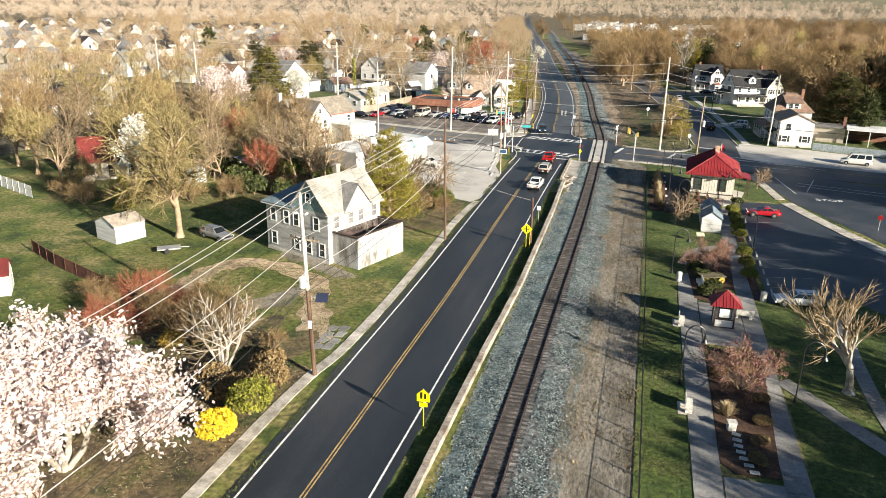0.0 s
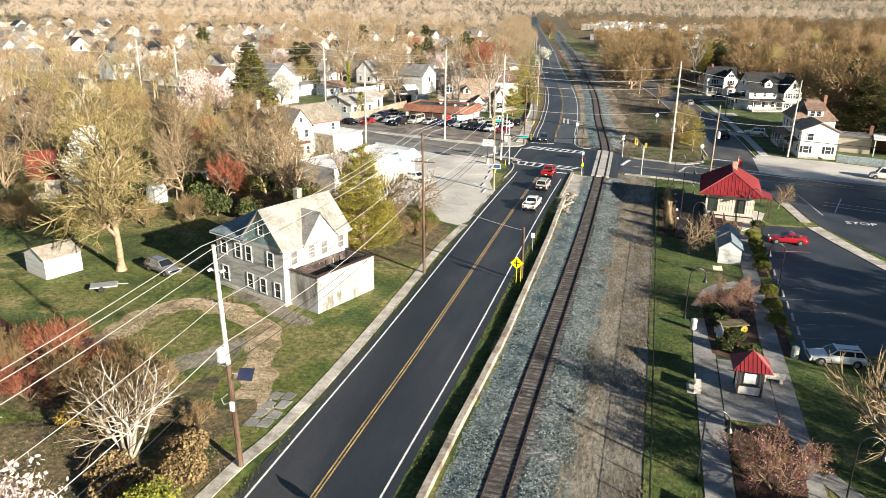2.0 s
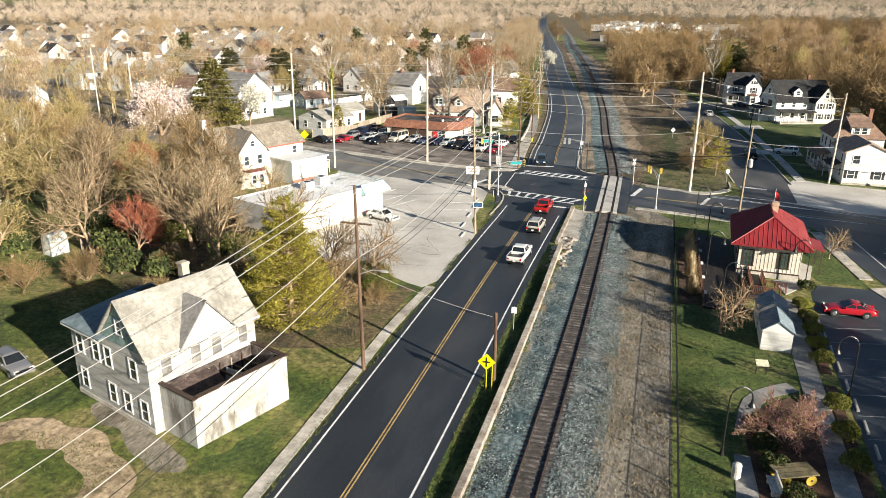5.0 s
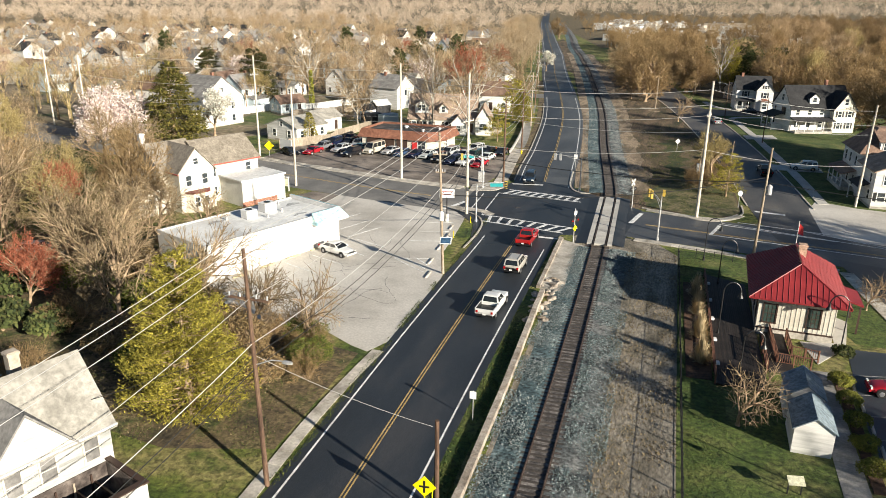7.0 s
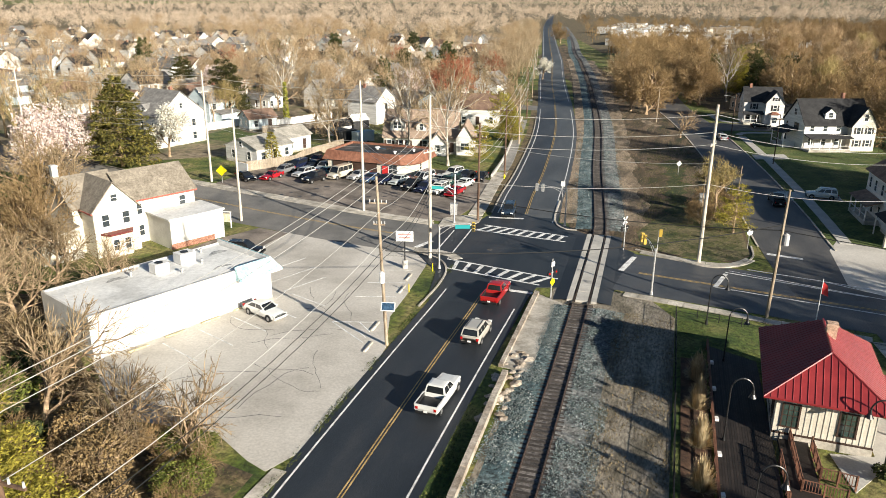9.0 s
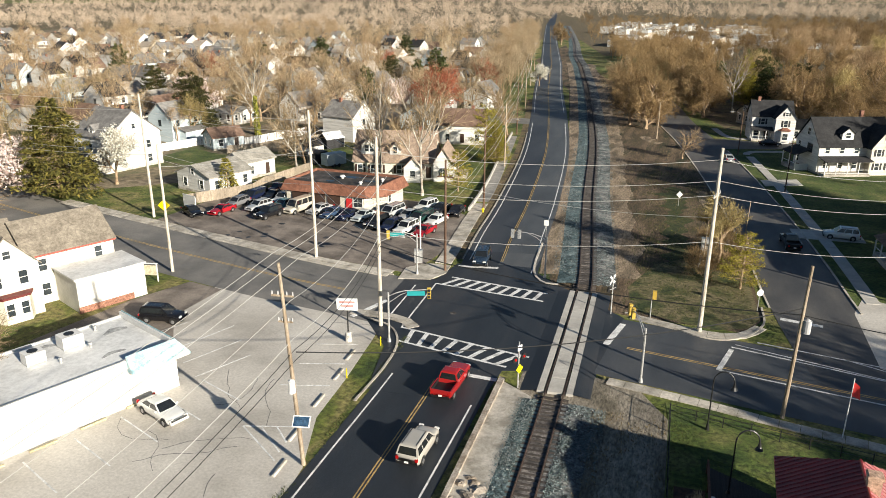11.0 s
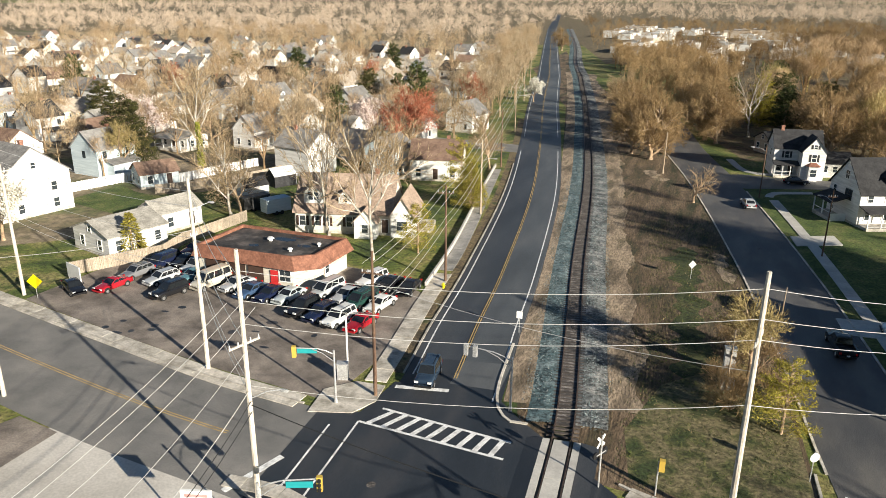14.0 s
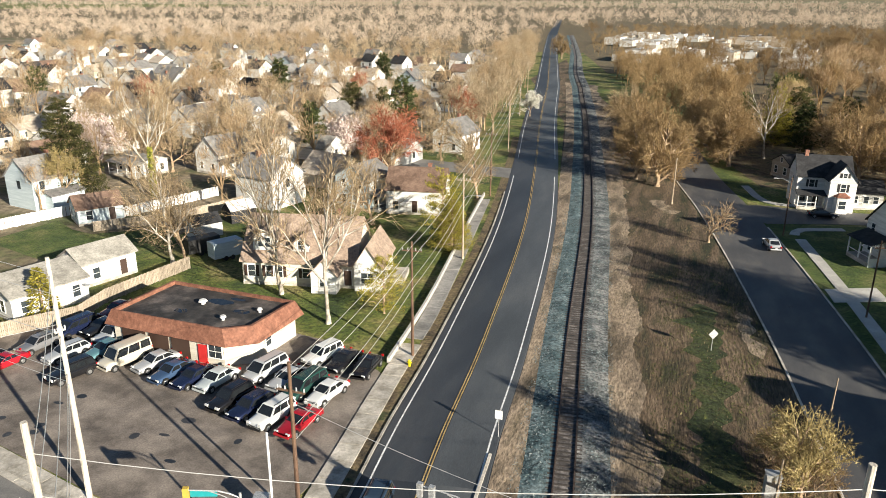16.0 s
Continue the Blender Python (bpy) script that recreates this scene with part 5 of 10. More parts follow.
part("charred_wall", M().box(10.02, 0.92, 0.5, 10.08, 8.68, 3.6).box(10.1, 8.62, 0.5, 13.6, 8.68, 3.6).box(13.54, 0.92, 0.5, 13.6, 8.68, 3.6), surf("dark plaster", [(0.03, 0.022, 0.02), (0.1, 0.08, 0.07), (0.2, 0.17, 0.15)], 0.8, 0.9, 0.4, 6), eh)
for i in range(3):
    part("joist", M().box(10.0, 5.6 + i * 1.1, 2.6, 13.6, 5.7 + i * 1.1, 2.75), TRIM_BROWN, eh)
window(eh, "x+", 13.8, 5.4, 1.9, 2.9, 1.3, STUCCO_OLD, pane=SIDING_TAN, bars=(3, 1))
for i in range(6):
    part("leaning_board", M().cbox(-0.5 - 0.25 * i, 2.2 + 0.8 * i, 1.1, 0.12, 0.2, 2.3, 20 * i), TRIM_BROWN, eh)

# ---- the flat white shop ----
WS = thing("shop_building", "long low white shop with a flat white roof", "building", -38.2, 109.8, 0, 67.8)
L, D = 18.9, 9.0
part("wall", M().box(0, 0, 0, L, D, 3.9), STUCCO, WS)
part("roof", M().box(0.25, 0.25, 3.9, L - 0.25, D - 0.25, 3.94), ROOF_WHITE, WS)
part("parapet", M().box(0, 0, 3.9, L, 0.2, 4.1).box(0, D - 0.2, 3.9, L, D, 4.1).box(0, 0.2, 3.9, 0.2, D - 0.2, 4.1), STUCCO, WS)
FASCIA = surf("pale blue fascia metal", [(0.25, 0.44, 0.5), (0.34, 0.53, 0.58), (0.45, 0.61, 0.64)], 0.5, 0.5, 0.1, 8)
part("fascia", M().slab((L - 4.2, -0.9, 3.1), (L + 0.9, -0.9, 3.1), (L, 0.0, 4.45), (L - 4.2, 0.0, 4.45), 0.08), FASCIA, WS, "pale blue sloped fascia band")
part("fascia", M().slab((L + 0.9, -0.9, 3.1), (L + 0.9, D, 3.1), (L, D, 4.45), (L, 0.0, 4.45), 0.08), FASCIA, WS, "pale blue sloped fascia band")
part("soffit", M().box(L - 4.2, -0.86, 3.02, L, 0.0, 3.1).box(L, -0.86, 3.02, L + 0.86, D, 3.1), TRIM_W, WS)
part("fascia_back", M().box(L - 4.2, 0.005, 4.1, L - 0.2, 0.12, 4.43).box(L - 0.2, 0.005, 3.94, L - 0.02, D, 4.43), TRIM_W, WS)
part("fascia_end", M().add([(L - 4.2, -0.9, 3.1), (L - 4.2, 0, 3.1), (L - 4.2, 0, 4.45), (L - 4.26, -0.9, 3.1), (L - 4.26, 0, 3.1), (L - 4.26, 0, 4.45)], [(0, 1, 2), (5, 4, 3), (0, 3, 4, 1), (1, 4, 5, 2), (2, 5, 3, 0)]), FASCIA, WS)
for x, y, w in ((6.0, 6.8, 0.5), (11.2, 7.4, 0.7), (14.6, 2.2, 0.45), (16.8, 6.2, 0.6)):
    part("roof_stain", M().prism(blot([(x - 0.9, y), (x, y + 0.3), (x + 1.2, y)], w, x, 0.7), 3.9, 3.946), surf("grey damp stain", [(0.3, 0.3, 0.3), (0.46, 0.46, 0.45)], 0.8, 0.8, 0.1, 6), WS)
window(WS, "x+", L, 2.6, 1.5, 2.6, 1.8, TRIM_W, bars=(2, 1))
window(WS, "x+", L, 6.4, 1.5, 2.2, 1.8, TRIM_W, bars=(2, 1))
door(WS, "x+", L, 4.5, color=PANE)
for i, (x, y, sx, sy, sz) in enumerate(((9.5, 5.2, 1.5, 1.2, 1.0), (12.6, 5.8, 1.7, 1.4, 1.1))):
    u = thing("roof_unit", "white rooftop air unit on the shop roof", "air conditioner", *(pose(-38.2, 109.8, 0, 0, 0, 67.8) @ Vector((x, y, 3.94))), 67.8, "rooftop air units")
    part("casing", M().box(-sx / 2, -sy / 2, 0.1, sx / 2, sy / 2, sz), TRIM_W, u)
    for k in (-sx / 2, sx / 2 - 0.1):
        part("foot", M().box(k, -sy / 2, 0, k + 0.1, sy / 2, 0.1), GALV, u)
    part("fan_grille", M().tube((0, 0, sz), (0, 0, sz + 0.05), 0.4, 0.4, 14), BLACK, u)
for i, (x, y) in enumerate(((10.8, 3.4), (13.5, 4.2), (7.2, 6.4), (15.2, 7.0))):
    p = pose(-38.2, 109.8, 0, 0, 0, 67.8) @ Vector((x, y, 3.94))
    solo("roof_vent", M().tube((0, 0, 0), (0, 0, 0.35), 0.12, 0.12, 8).tube((0, 0, 0.35), (0, 0, 0.45), 0.2, 0.14, 8), GALV, "small metal vent on the shop roof", "vent", pose(*p), "roof vents")

SHINGLE_ROSE = surf("weathered rosy tan shingles", [(0.25, 0.18, 0.135), (0.38, 0.29, 0.225)], 0.8, 0.9, 0.6, 7.0, grain=0.3)
SHINGLE_CREAM = surf("weathered tan-grey shingles", [(0.17, 0.145, 0.115), (0.27, 0.235, 0.19)], 0.8, 0.9, 0.6, 7.0, grain=0.3)
# ---- the cream house with red trim ----
ch = thing("house", "cream two-storey house with grey roof and red eaves", "house", -59.7, 131.0, 0, 66)
gable_block(ch, 0, 0, 6.2, 7.5, 0, 5.8, 3.0, "x", SIDING_CREAM, SHINGLE_CREAM)
gable_block(ch, 6.2, -1.0, 15.4, 6.4, 0, 5.8, 2.8, "x", SIDING_CREAM, SHINGLE_CREAM)
gable_block(ch, 1.0, -3.2, 6.4, 3.7, 0, 5.8, 3.0, "y", SIDING_CREAM, SHINGLE_CREAM)
part("red_eave", M().box(6.1, -1.46, 5.45, 15.6, -1.32, 5.62).box(0.6, -3.62, 5.45, 0.75, 0, 5.62), surf("dull red trim", [(0.3, 0.07, 0.05), (0.4, 0.1, 0.08)], 1, 0.6, 0.1, 10), ch)
for x, z in ((2.4, 4.4), (4.9, 4.4), (2.4, 1.6)):
    window(ch, "y-", x, -3.2, z, 0.8, 1.4)
window(ch, "y-", 3.7, -3.2, 7.0, 0.7, 0.8)
for x, z in ((7.6, 4.4), (13.6, 4.4), (7.6, 1.6)):
    window(ch, "y-", x, -1.0, z, 0.8, 1.3)
part("bay", M().prism([(1.8, -3.2), (2.4, -4.2), (4.8, -4.2), (5.4, -3.2)], 0, 2.7), SIDING_CREAM, ch)
part("bay_roof", M().prism([(1.6, -3.2), (2.3, -4.4), (4.9, -4.4), (5.6, -3.2)], 2.7, 2.95), ROOF_REDDARK, ch)
for x in (2.9, 4.3):
    window(ch, "y-", x, -4.2, 1.5, 0.7, 1.3)
part("addition", M().box(8.6, -6.6, 0, 16.0, -1.0, 3.7), STUCCO, ch, "white flat-roofed addition")
part("addition_roof", M().box(8.4, -6.8, 3.7, 16.2, -1.05, 3.9), ROOF_WHITE, ch)
part("brick_skirt", M().box(8.55, -6.65, 0, 14.5, -6.55, 0.7), BRICK, ch)
chimney(ch, 0.9, 6.0, 5.5, 10.0, 0.7, STUCCO)
part("rear_room", M().box(-4.5, -1.5, 0, 0, 6.5, 3.2), SIDING_CREAM, ch)
part("rear_room_roof", M().slab((-4.8, -1.8, 3.1), (0, -1.8, 3.9), (0, 6.8, 3.9), (-4.8, 6.8, 3.1), 0.14), SHINGLE_CREAM, ch)
window(ch, "y-", -2.4, -1.5, 1.6)

# ---- the station house ----
st = thing("station_house", "cream board-and-batten station house with red metal hip roof", "building", 15.8, 113.4, 0, -3)
SW_, SD_ = 6.3, 10.0
hip_block(st, 0, 0, SW_, SD_, 0.0, 3.9, 2.6, SIDING_CREAM, ROOF_RED, 1.0, 6.0)
for i in range(17):
    x = i * SW_ / 16
    for lo_, hi_ in (((0.6, 1.18), (3.12, 3.75)) if min(abs(x - 1.0), abs(x - 4.6)) < 0.65 else ((0.6, 3.75),)):
        part("batten", M().box(x - 0.03, -0.03, lo_, x + 0.03, 0.0, hi_), SIDING_CREAM, st)
for i in range(26):
    y = i * SD_ / 25
    for lo_, hi_ in (((0.6, 1.18), (3.12, 3.75)) if min(abs(y - 1.6), abs(y - 4.6), abs(y - 7.8)) < 0.65 else ((0.6, 3.75),)):
        part("batten", M().box(-0.03, y - 0.03, lo_, 0, y + 0.03, hi_), SIDING_CREAM, st)
part("skirting_band", M().box(-0.06, -0.06, 0.62, SW_ + 0.06, 0.0, 0.76).box(-0.06, 0.0, 0.62, 0.0, SD_, 0.76), TRIM_BROWN, st)
part("foundation", M().box(-0.05, -0.05, 0, SW_ + 0.05, SD_ + 0.05, 0.6), CONCRETE, st)
# standing seams
X0, X1, Y0, Y1, ze, zr = -1.0, SW_ + 1.0, -1.0, SD_ + 1.0, 3.85, 6.5
cx = SW_ / 2
ky = (Y1 - Y0 - 6.0) / 2
for i in range(1, 18):
    x = X0 + (X1 - X0) * i / 18
    f = 1 - abs(x - cx) / (cx - X0)
    part("seam", M().tube((x, Y0, ze + 0.02), (x, Y0 + ky * f, ze + (zr - ze) * f + 0.02), 0.035, 0.035, 4, False), ROOF_RED, st)
for i in range(1, 30):
    y = Y0 + (Y1 - Y0) * i / 30
    f = min(1, (y - Y0) / ky, (Y1 - y) / ky)
    for s in (-1, 1):
        xe = cx + s * (cx - X0)
        part("seam", M().tube((xe, y, ze + 0.02), (xe + (cx - xe) * f, y, ze + (zr - ze) * f + 0.02), 0.035, 0.035, 4, False), ROOF_RED, st)
part("ridge_cap", M().tube((cx, Y0 + ky, zr + 0.03), (cx, Y1 - ky, zr + 0.03), 0.09, 0.09, 6).tube((X0, Y0, ze), (cx, Y0 + ky, zr), 0.07, 0.07, 6).tube((X1, Y0, ze), (cx, Y0 + ky, zr), 0.07, 0.07, 6), ROOF_RED, st)
chimney(st, cx + 0.3, 5.6, 5.8, 7.3, 0.7, surf("tan chimney brick", [(0.4, 0.26, 0.18), (0.52, 0.36, 0.27)], 3, 0.85, 0.3, 12))
for x in (1.0, 4.6):
    window(st, "y-", x, 0, 2.15, 1.0, 1.7, TRIM_BROWN, bars=(3, 4), pane=surf("green-tinted window glass", [(0.03, 0.05, 0.045), (0.05, 0.08, 0.07)], 0.8, 0.08, 0, 6, spec=0.8))
for y in (1.6, 4.6, 7.8):
    window(st, "x-", 0, y, 2.15, 1.0, 1.7, TRIM_BROWN, bars=(3, 4))
    window(st, "x+", SW_, y, 2.15, 1.0, 1.7, TRIM_BROWN, bars=(3, 4))
part("entrance_canopy", M().slab((SW_, 3.0, 3.4), (SW_ + 2.6, 3.0, 2.7), (SW_ + 2.6, 7.0, 2.7), (SW_, 7.0, 3.4), 0.12), ROOF_RED, st)
for y in (3.1, 6.9):
    part("canopy_post", M().cbox(SW_ + 2.4, y, 1.35, 0.15, 0.15, 2.7), TRIM_BROWN, st)

# ---- the two white sheds beside it ----
for x, y, w in ((17.6, 96.8, 3.6), (17.7, 100.9, 3.2)):
    s_ = cottage_shed("white garden shed with blue-grey shingle roof", x, y, 88, w, 2.5, 1.95, 0.85, SIDING_W, surf("blue-grey shed shingles", [(0.13, 0.17, 0.2), (0.2, 0.25, 0.28)], 1, 0.85, 0.4, 8))
    tagged(s_, group="white garden sheds")
cottage_shed("white metal garden shed with tan roof", -55.4, 71.6, 70, 4.0, 4.2, 2.2, 0.9, SIDING_W, SHINGLE_TAN)

# ---- notice kiosk ----
kk = thing("notice_kiosk", "white information kiosk with red pyramid metal roof", "kiosk", 16.5, 65.6, 0, 1)
part("body", M().box(-0.85, -0.8, 0.12, 0.85, 0.8, 2.35), TRIM_W, kk)
for a, b in ((-0.95, -0.9), (0.8, -0.9), (-0.95, 0.75), (0.8, 0.75)):
    part("corner_post", M().box(a, b, 0, a + 0.15, b + 0.15, 2.4), TRIM_BROWN, kk)
part("base_rail", M().box(-0.95, -0.86, 0, 0.95, -0.8, 0.14).box(-0.9, -0.86, 0.85, 0.9, -0.8, 0.95), TRIM_BROWN, kk)
part("notice_frame", M().box(-0.62, -0.9, 1.0, 0.62, -0.8, 1.1).box(-0.62, -0.9, 2.0, 0.62, -0.8, 2.1).box(-0.62, -0.9, 1.1, -0.5, -0.8, 2.0).box(0.5, -0.9, 1.1, 0.62, -0.8, 2.0), TRIM_BLACK, kk)
part("notice_panel", M().box(-0.5, -0.83, 1.1, 0.5, -0.805, 2.0), SIGNWHITE, kk)
rk = M().add([(-1.45, -1.4, 2.35), (1.45, -1.4, 2.35), (1.45, 1.4, 2.35), (-1.45, 1.4, 2.35), (0, 0, 3.6)], [(0, 1, 4), (1, 2, 4), (2, 3, 4), (3, 0, 4), (3, 2, 1, 0)])
rk = part("roof", rk, ROOF_RED, kk, "red metal pyramid roof")
for i in range(-4, 5):
    f = 1 - abs(i) / 4.6
    for a, b in (((i * 0.3, -1.4, 2.37), (i * 0.3, -1.4 + 1.4 * f, 2.37 + 1.25 * f)), ((i * 0.3, 1.4, 2.37), (i * 0.3, 1.4 - 1.4 * f, 2.37 + 1.25 * f)), ((-1.45, i * 0.29, 2.37), (-1.45 + 1.45 * f, i * 0.29, 2.37 + 1.25 * f)), ((1.45, i * 0.29, 2.37), (1.45 - 1.45 * f, i * 0.29, 2.37 + 1.25 * f))):
        part("seam", M().tube(a, b, 0.025, 0.025, 4, False), ROOF_RED, rk)

# ---- the dealer's office with its mansard ----
of = thing("shop_building", "low dealer's office with rust-orange mansard and tar roof", "building", -46.2, 177.0, 0, 0)
OP = [(-3.0, 0.4), (10.6, 0), (13.0, 1.6), (13.8, 8.6), (-2.2, 9.4)]
part("wall", M().prism(OP, 0, 3.1), SIDING_CREAM, of)
def ringed(poly, d):
    c = Vector((sum(p[0] for p in poly) / len(poly), sum(p[1] for p in poly) / len(poly)))
    return [tuple(c + (Vector(p) - c) * (1 + d / (Vector(p) - c).length)) for p in poly]
lo, hi = ringed(OP, 1.0), ringed(OP, 0.1)
n = len(OP)
part("mansard", M().add([(x, y, 2.5) for x, y in lo] + [(x, y, 4.15) for x, y in hi] + [(x, y, 4.15) for x, y in ringed(OP, -0.25)] + [(x, y, 3.7) for x, y in ringed(OP, -0.25)] + [(x, y, 2.5) for x, y in ringed(OP, -0.1)],
     [(a * n + i, a * n + (i + 1) % n, b * n + (i + 1) % n, b * n + i) for a, b in ((0, 1), (1, 2), (2, 3), (4, 0)) for i in range(n)]), MANSARD, of, "rust-orange shingled mansard")
part("roof", M().prism(ringed(OP, -0.22), 3.5, 3.75), ROOF_TAR, of, "black tar roof with puddles")
puddle = surf("standing water", [(0.01, 0.012, 0.014), (0.02, 0.02, 0.022)], 1.0, 0.03, 0.0, 4.0)
for i, (x, y, a, b) in enumerate(((6.0, 6.6, 1.6, 0.7), (9.6, 5.0, 1.0, 0.5), (3.4, 3.2, 0.8, 0.45), (7.4, 7.8, 0.9, 0.4))):
    part("puddle", M().prism([(x + a * math.cos(k * 0.42) * (1 + 0.35 * noise.noise((k * 0.7, i, 2))), y + b * math.sin(k * 0.42) * (1 + 0.5 * noise.noise((k * 0.8, i, 5)))) for k in range(15)], 3.7, 3.756), puddle, of, "shallow puddle")
for x, y, s in ((4.5, 5.5, 0.5), (9.0, 2.6, 0.35), (11.5, 5.5, 0.3)):
    part("roof_vent", M().tube((x, y, 3.75), (x, y, 4.05), s * 0.5, s * 0.5, 10).tube((x, y, 4.05), (x, y, 4.25), s, s * 0.7, 10), TRIM_W, of)
part("garage_door", M().box(-1.9, 0.2, 0, 1.0, 0.32, 2.4).box(1.6, 0.1, 0, 3.9, 0.22, 2.4), TRIM_BROWN, of)
part("garage_door", M().box(4.4, -0.04, 0, 6.6, 0.0, 2.4), TRIM_BROWN, of)
part("red_door", M().box(7.6, -0.05, 0, 8.6, 0.0, 2.05), SIGNRED, of)
window(of, "y-", 9.6, 0, 1.5, 1.5, 1.4, TRIM_W, bars=(2, 1))
window(of, "x+", 13.3, 4.0, 1.6, 1.2, 1.2, TRIM_W)

# ---- named houses round about ----
co = thing("house", "tan-roofed white cottage with gabled dormers behind the dealer's lot", "house", -38.8, 201, 0, 12)
gable_block(co, -8.2, -4.8, 6.6, 5.2, 0, 3.4, 4.6, "x", SIDING_CREAM, SHINGLE_ROSE)
gable_block(co, 6.6, -5.6, 10.0, 3.0, 0, 3.4, 2.6, "y", SIDING_W, SHINGLE_ROSE)
gable_block(co, 1.4, -7.0, 4.6, -4.8, 0, 2.7, 1.7, "y", SIDING_W, SHINGLE_ROSE)
part("foundation", M().box(-8.23, -4.83, 0, 6.6, 5.23, 0.4), CONCRETE, co)
for x, w, z in ((-5.4, 1.5, 1.9), (-0.6, 1.0, 1.2)):
    part("dormer", M().prof([(x - w, 4.2), (x + w, 4.2), (x + w, 4.2 + z), (x, 5.2 + z), (x - w, 4.2 + z)], -3.9, -0.6, "y"), SIDING_W, co, "white gabled dormer")
    dm = M()
    for k in (-1, 1):
        dm.prof([(x, 5.22 + z), (x + k * (w + 0.35), 3.98 + z), (x + k * (w + 0.35), 4.12 + z), (x, 5.36 + z)], -4.2, -0.5, "y")
    part("dormer_roof", dm, SHINGLE_ROSE, co)
    window(co, "y-", x - 0.45 if w > 1.2 else x, -3.9, 4.9 + z * 0.3, 0.7, 1.2)
    if w > 1.2:
        window(co, "y-", x + 0.45, -3.9, 4.9 + z * 0.3, 0.7, 1.2)
for x in (-7.0, -4.6, -3.4, 0.2):
    window(co, "y-", x, -4.8, 1.9, 0.9, 1.5, shutters=TRIM_BROWN)
window(co, "y-", 3.0, -7.0, 1.6, 0.9, 1.2)
window(co, "y-", 8.3, -5.6, 1.8, 1.6, 1.4, TRIM_W, bars=(2, 1))
for y in (-3.4, -0.8):
    window(co, "x+", 10.0, y, 1.8, 0.9, 1.4)
door(co, "y-", 5.6, -4.8, z=0.4)
part("back_step", M().box(10.0, -2.6, 0, 12.4, 2.0, 0.7), CONCRETE, co)
chimney(co, 3.6, 0.6, 6.4, 8.9)
ch = thing("house", "white two-storey house with black roof, bay and porch", "house", 28.6, 247.6, 0, 6)
gable_block(ch, -4.6, 3.0, 4.3, 9.4, 0, 5.8, 3.0, "x", SIDING_W, SHINGLE_DARK)
gable_block(ch, 0, 0, 4.3, 4.0, 0, 5.8, 2.6, "y", SIDING_W, SHINGLE_DARK)
gable_block(ch, 4.3, 4.0, 10.2, 9.0, 0, 2.9, 1.7, "x", SIDING_W, SHINGLE_DARK)
porch(ch, -4.6, 1.0, 0, 3.0, 2.6, SHINGLE_DARK, 4)
part("bay", M().prism([(0.9, 0), (1.3, -0.9), (3.0, -0.9), (3.4, 0)], 0, 2.9), SIDING_W, ch)
part("bay_roof", M().add([(0.7, 0, 2.9), (1.15, -1.1, 2.9), (3.15, -1.1, 2.9), (3.6, 0, 2.9), (1.7, 0, 3.6), (2.6, 0, 3.6)], [(0, 1, 4), (1, 2, 5, 4), (2, 3, 5), (3, 2, 1, 0)]), MANSARD, ch, "rust-coloured bay roof")
window(ch, "y-", 2.15, -0.9, 1.6, 1.1, 1.4)
window(ch, "y-", 2.15, 0, 4.4, 0.8, 1.4, shutters=TRIM_BLACK)
window(ch, "y-", 2.15, 0, 6.6, 0.6, 0.8, shutters=TRIM_BLACK)
window(ch, "y-", -2.2, 3.0, 4.4, 0.8, 1.3, shutters=TRIM_BLACK)
window(ch, "y-", -3.4, 3.0, 1.8, 0.9, 1.4)
door(ch, "y-", -1.2, 3.0, z=0.45)
for x in (5.6, 7.4, 9.0):
    window(ch, "y-", x, 4.0, 1.6, 0.8, 1.2)
window(ch, "x-", -4.6, 6.0, 4.4, 0.8, 1.3)
chimney(ch, -3.0, 6.2, 6, 9.7)
simple_house("tan single-storey annex with dark roof behind the corner house", 7, 6, 3.2, 1.6, SIDING_TAN, SHINGLE_DARK, 26.8, 271.8, 30, 1, False, False, False)
gh = thing("house", "large white gabled house with black roof, dormer and porches", "house", 32.8, 220.0, 0, 20)
gable_block(gh, 0, 0, 14.0, 9.0, 0, 5.4, 4.6, "x", SIDING_W, SHINGLE_DARK)
gable_block(gh, 9.2, -1.6, 14.4, 4.6, 0, 5.4, 3.6, "y", SIDING_CREAM, SHINGLE_DARK)
part("foundation", M().box(-0.03, -0.03, 0, 14.03, 9.03, 0.4), CONCRETE, gh)
window(gh, "x-", 0, 4.5, 7.4, 1.0, 1.3, TRIM_W, bars=(2, 1))
window(gh, "x-", 0, 3.4, 4.4, 1.7, 1.5, TRIM_BLACK, bars=(3, 1))
window(gh, "x-", 0, 7.4, 4.4, 0.85, 1.3)
window(gh, "x-", 0, 7.4, 1.7, 0.85, 1.3)
for x, z in ((10.6, 4.3), (12.9, 4.3), (10.6, 1.7), (12.9, 1.7), (11.8, 7.0)):
    window(gh, "y-", x, -1.6, z, 0.8, 1.3, shutters=TRIM_BLACK if z < 5 else None)
for x in (1.6, 4.4, 7.2):
    window(gh, "y-", x, 0, 4.5, 0.8, 1.1)
    window(gh, "y-", x, 0, 1.8, 0.9, 1.4)
part("dormer", M().prof([(4.4, 6.4), (6.6, 6.4), (6.6, 7.7), (5.5, 8.6), (4.4, 7.7)], 0.7, 3.2, "y"), SIDING_W, gh)
dr_ = M()
for s_ in (-1, 1):
    dr_.prof([(5.5, 8.62), (5.5 + s_ * 1.4, 7.45), (5.5 + s_ * 1.4, 7.58), (5.5, 8.76)], 0.45, 3.3, "y")
part("dormer_roof", dr_, SHINGLE_DARK, gh)
window(gh, "y-", 5.5, 0.7, 7.2, 0.9, 1.0)
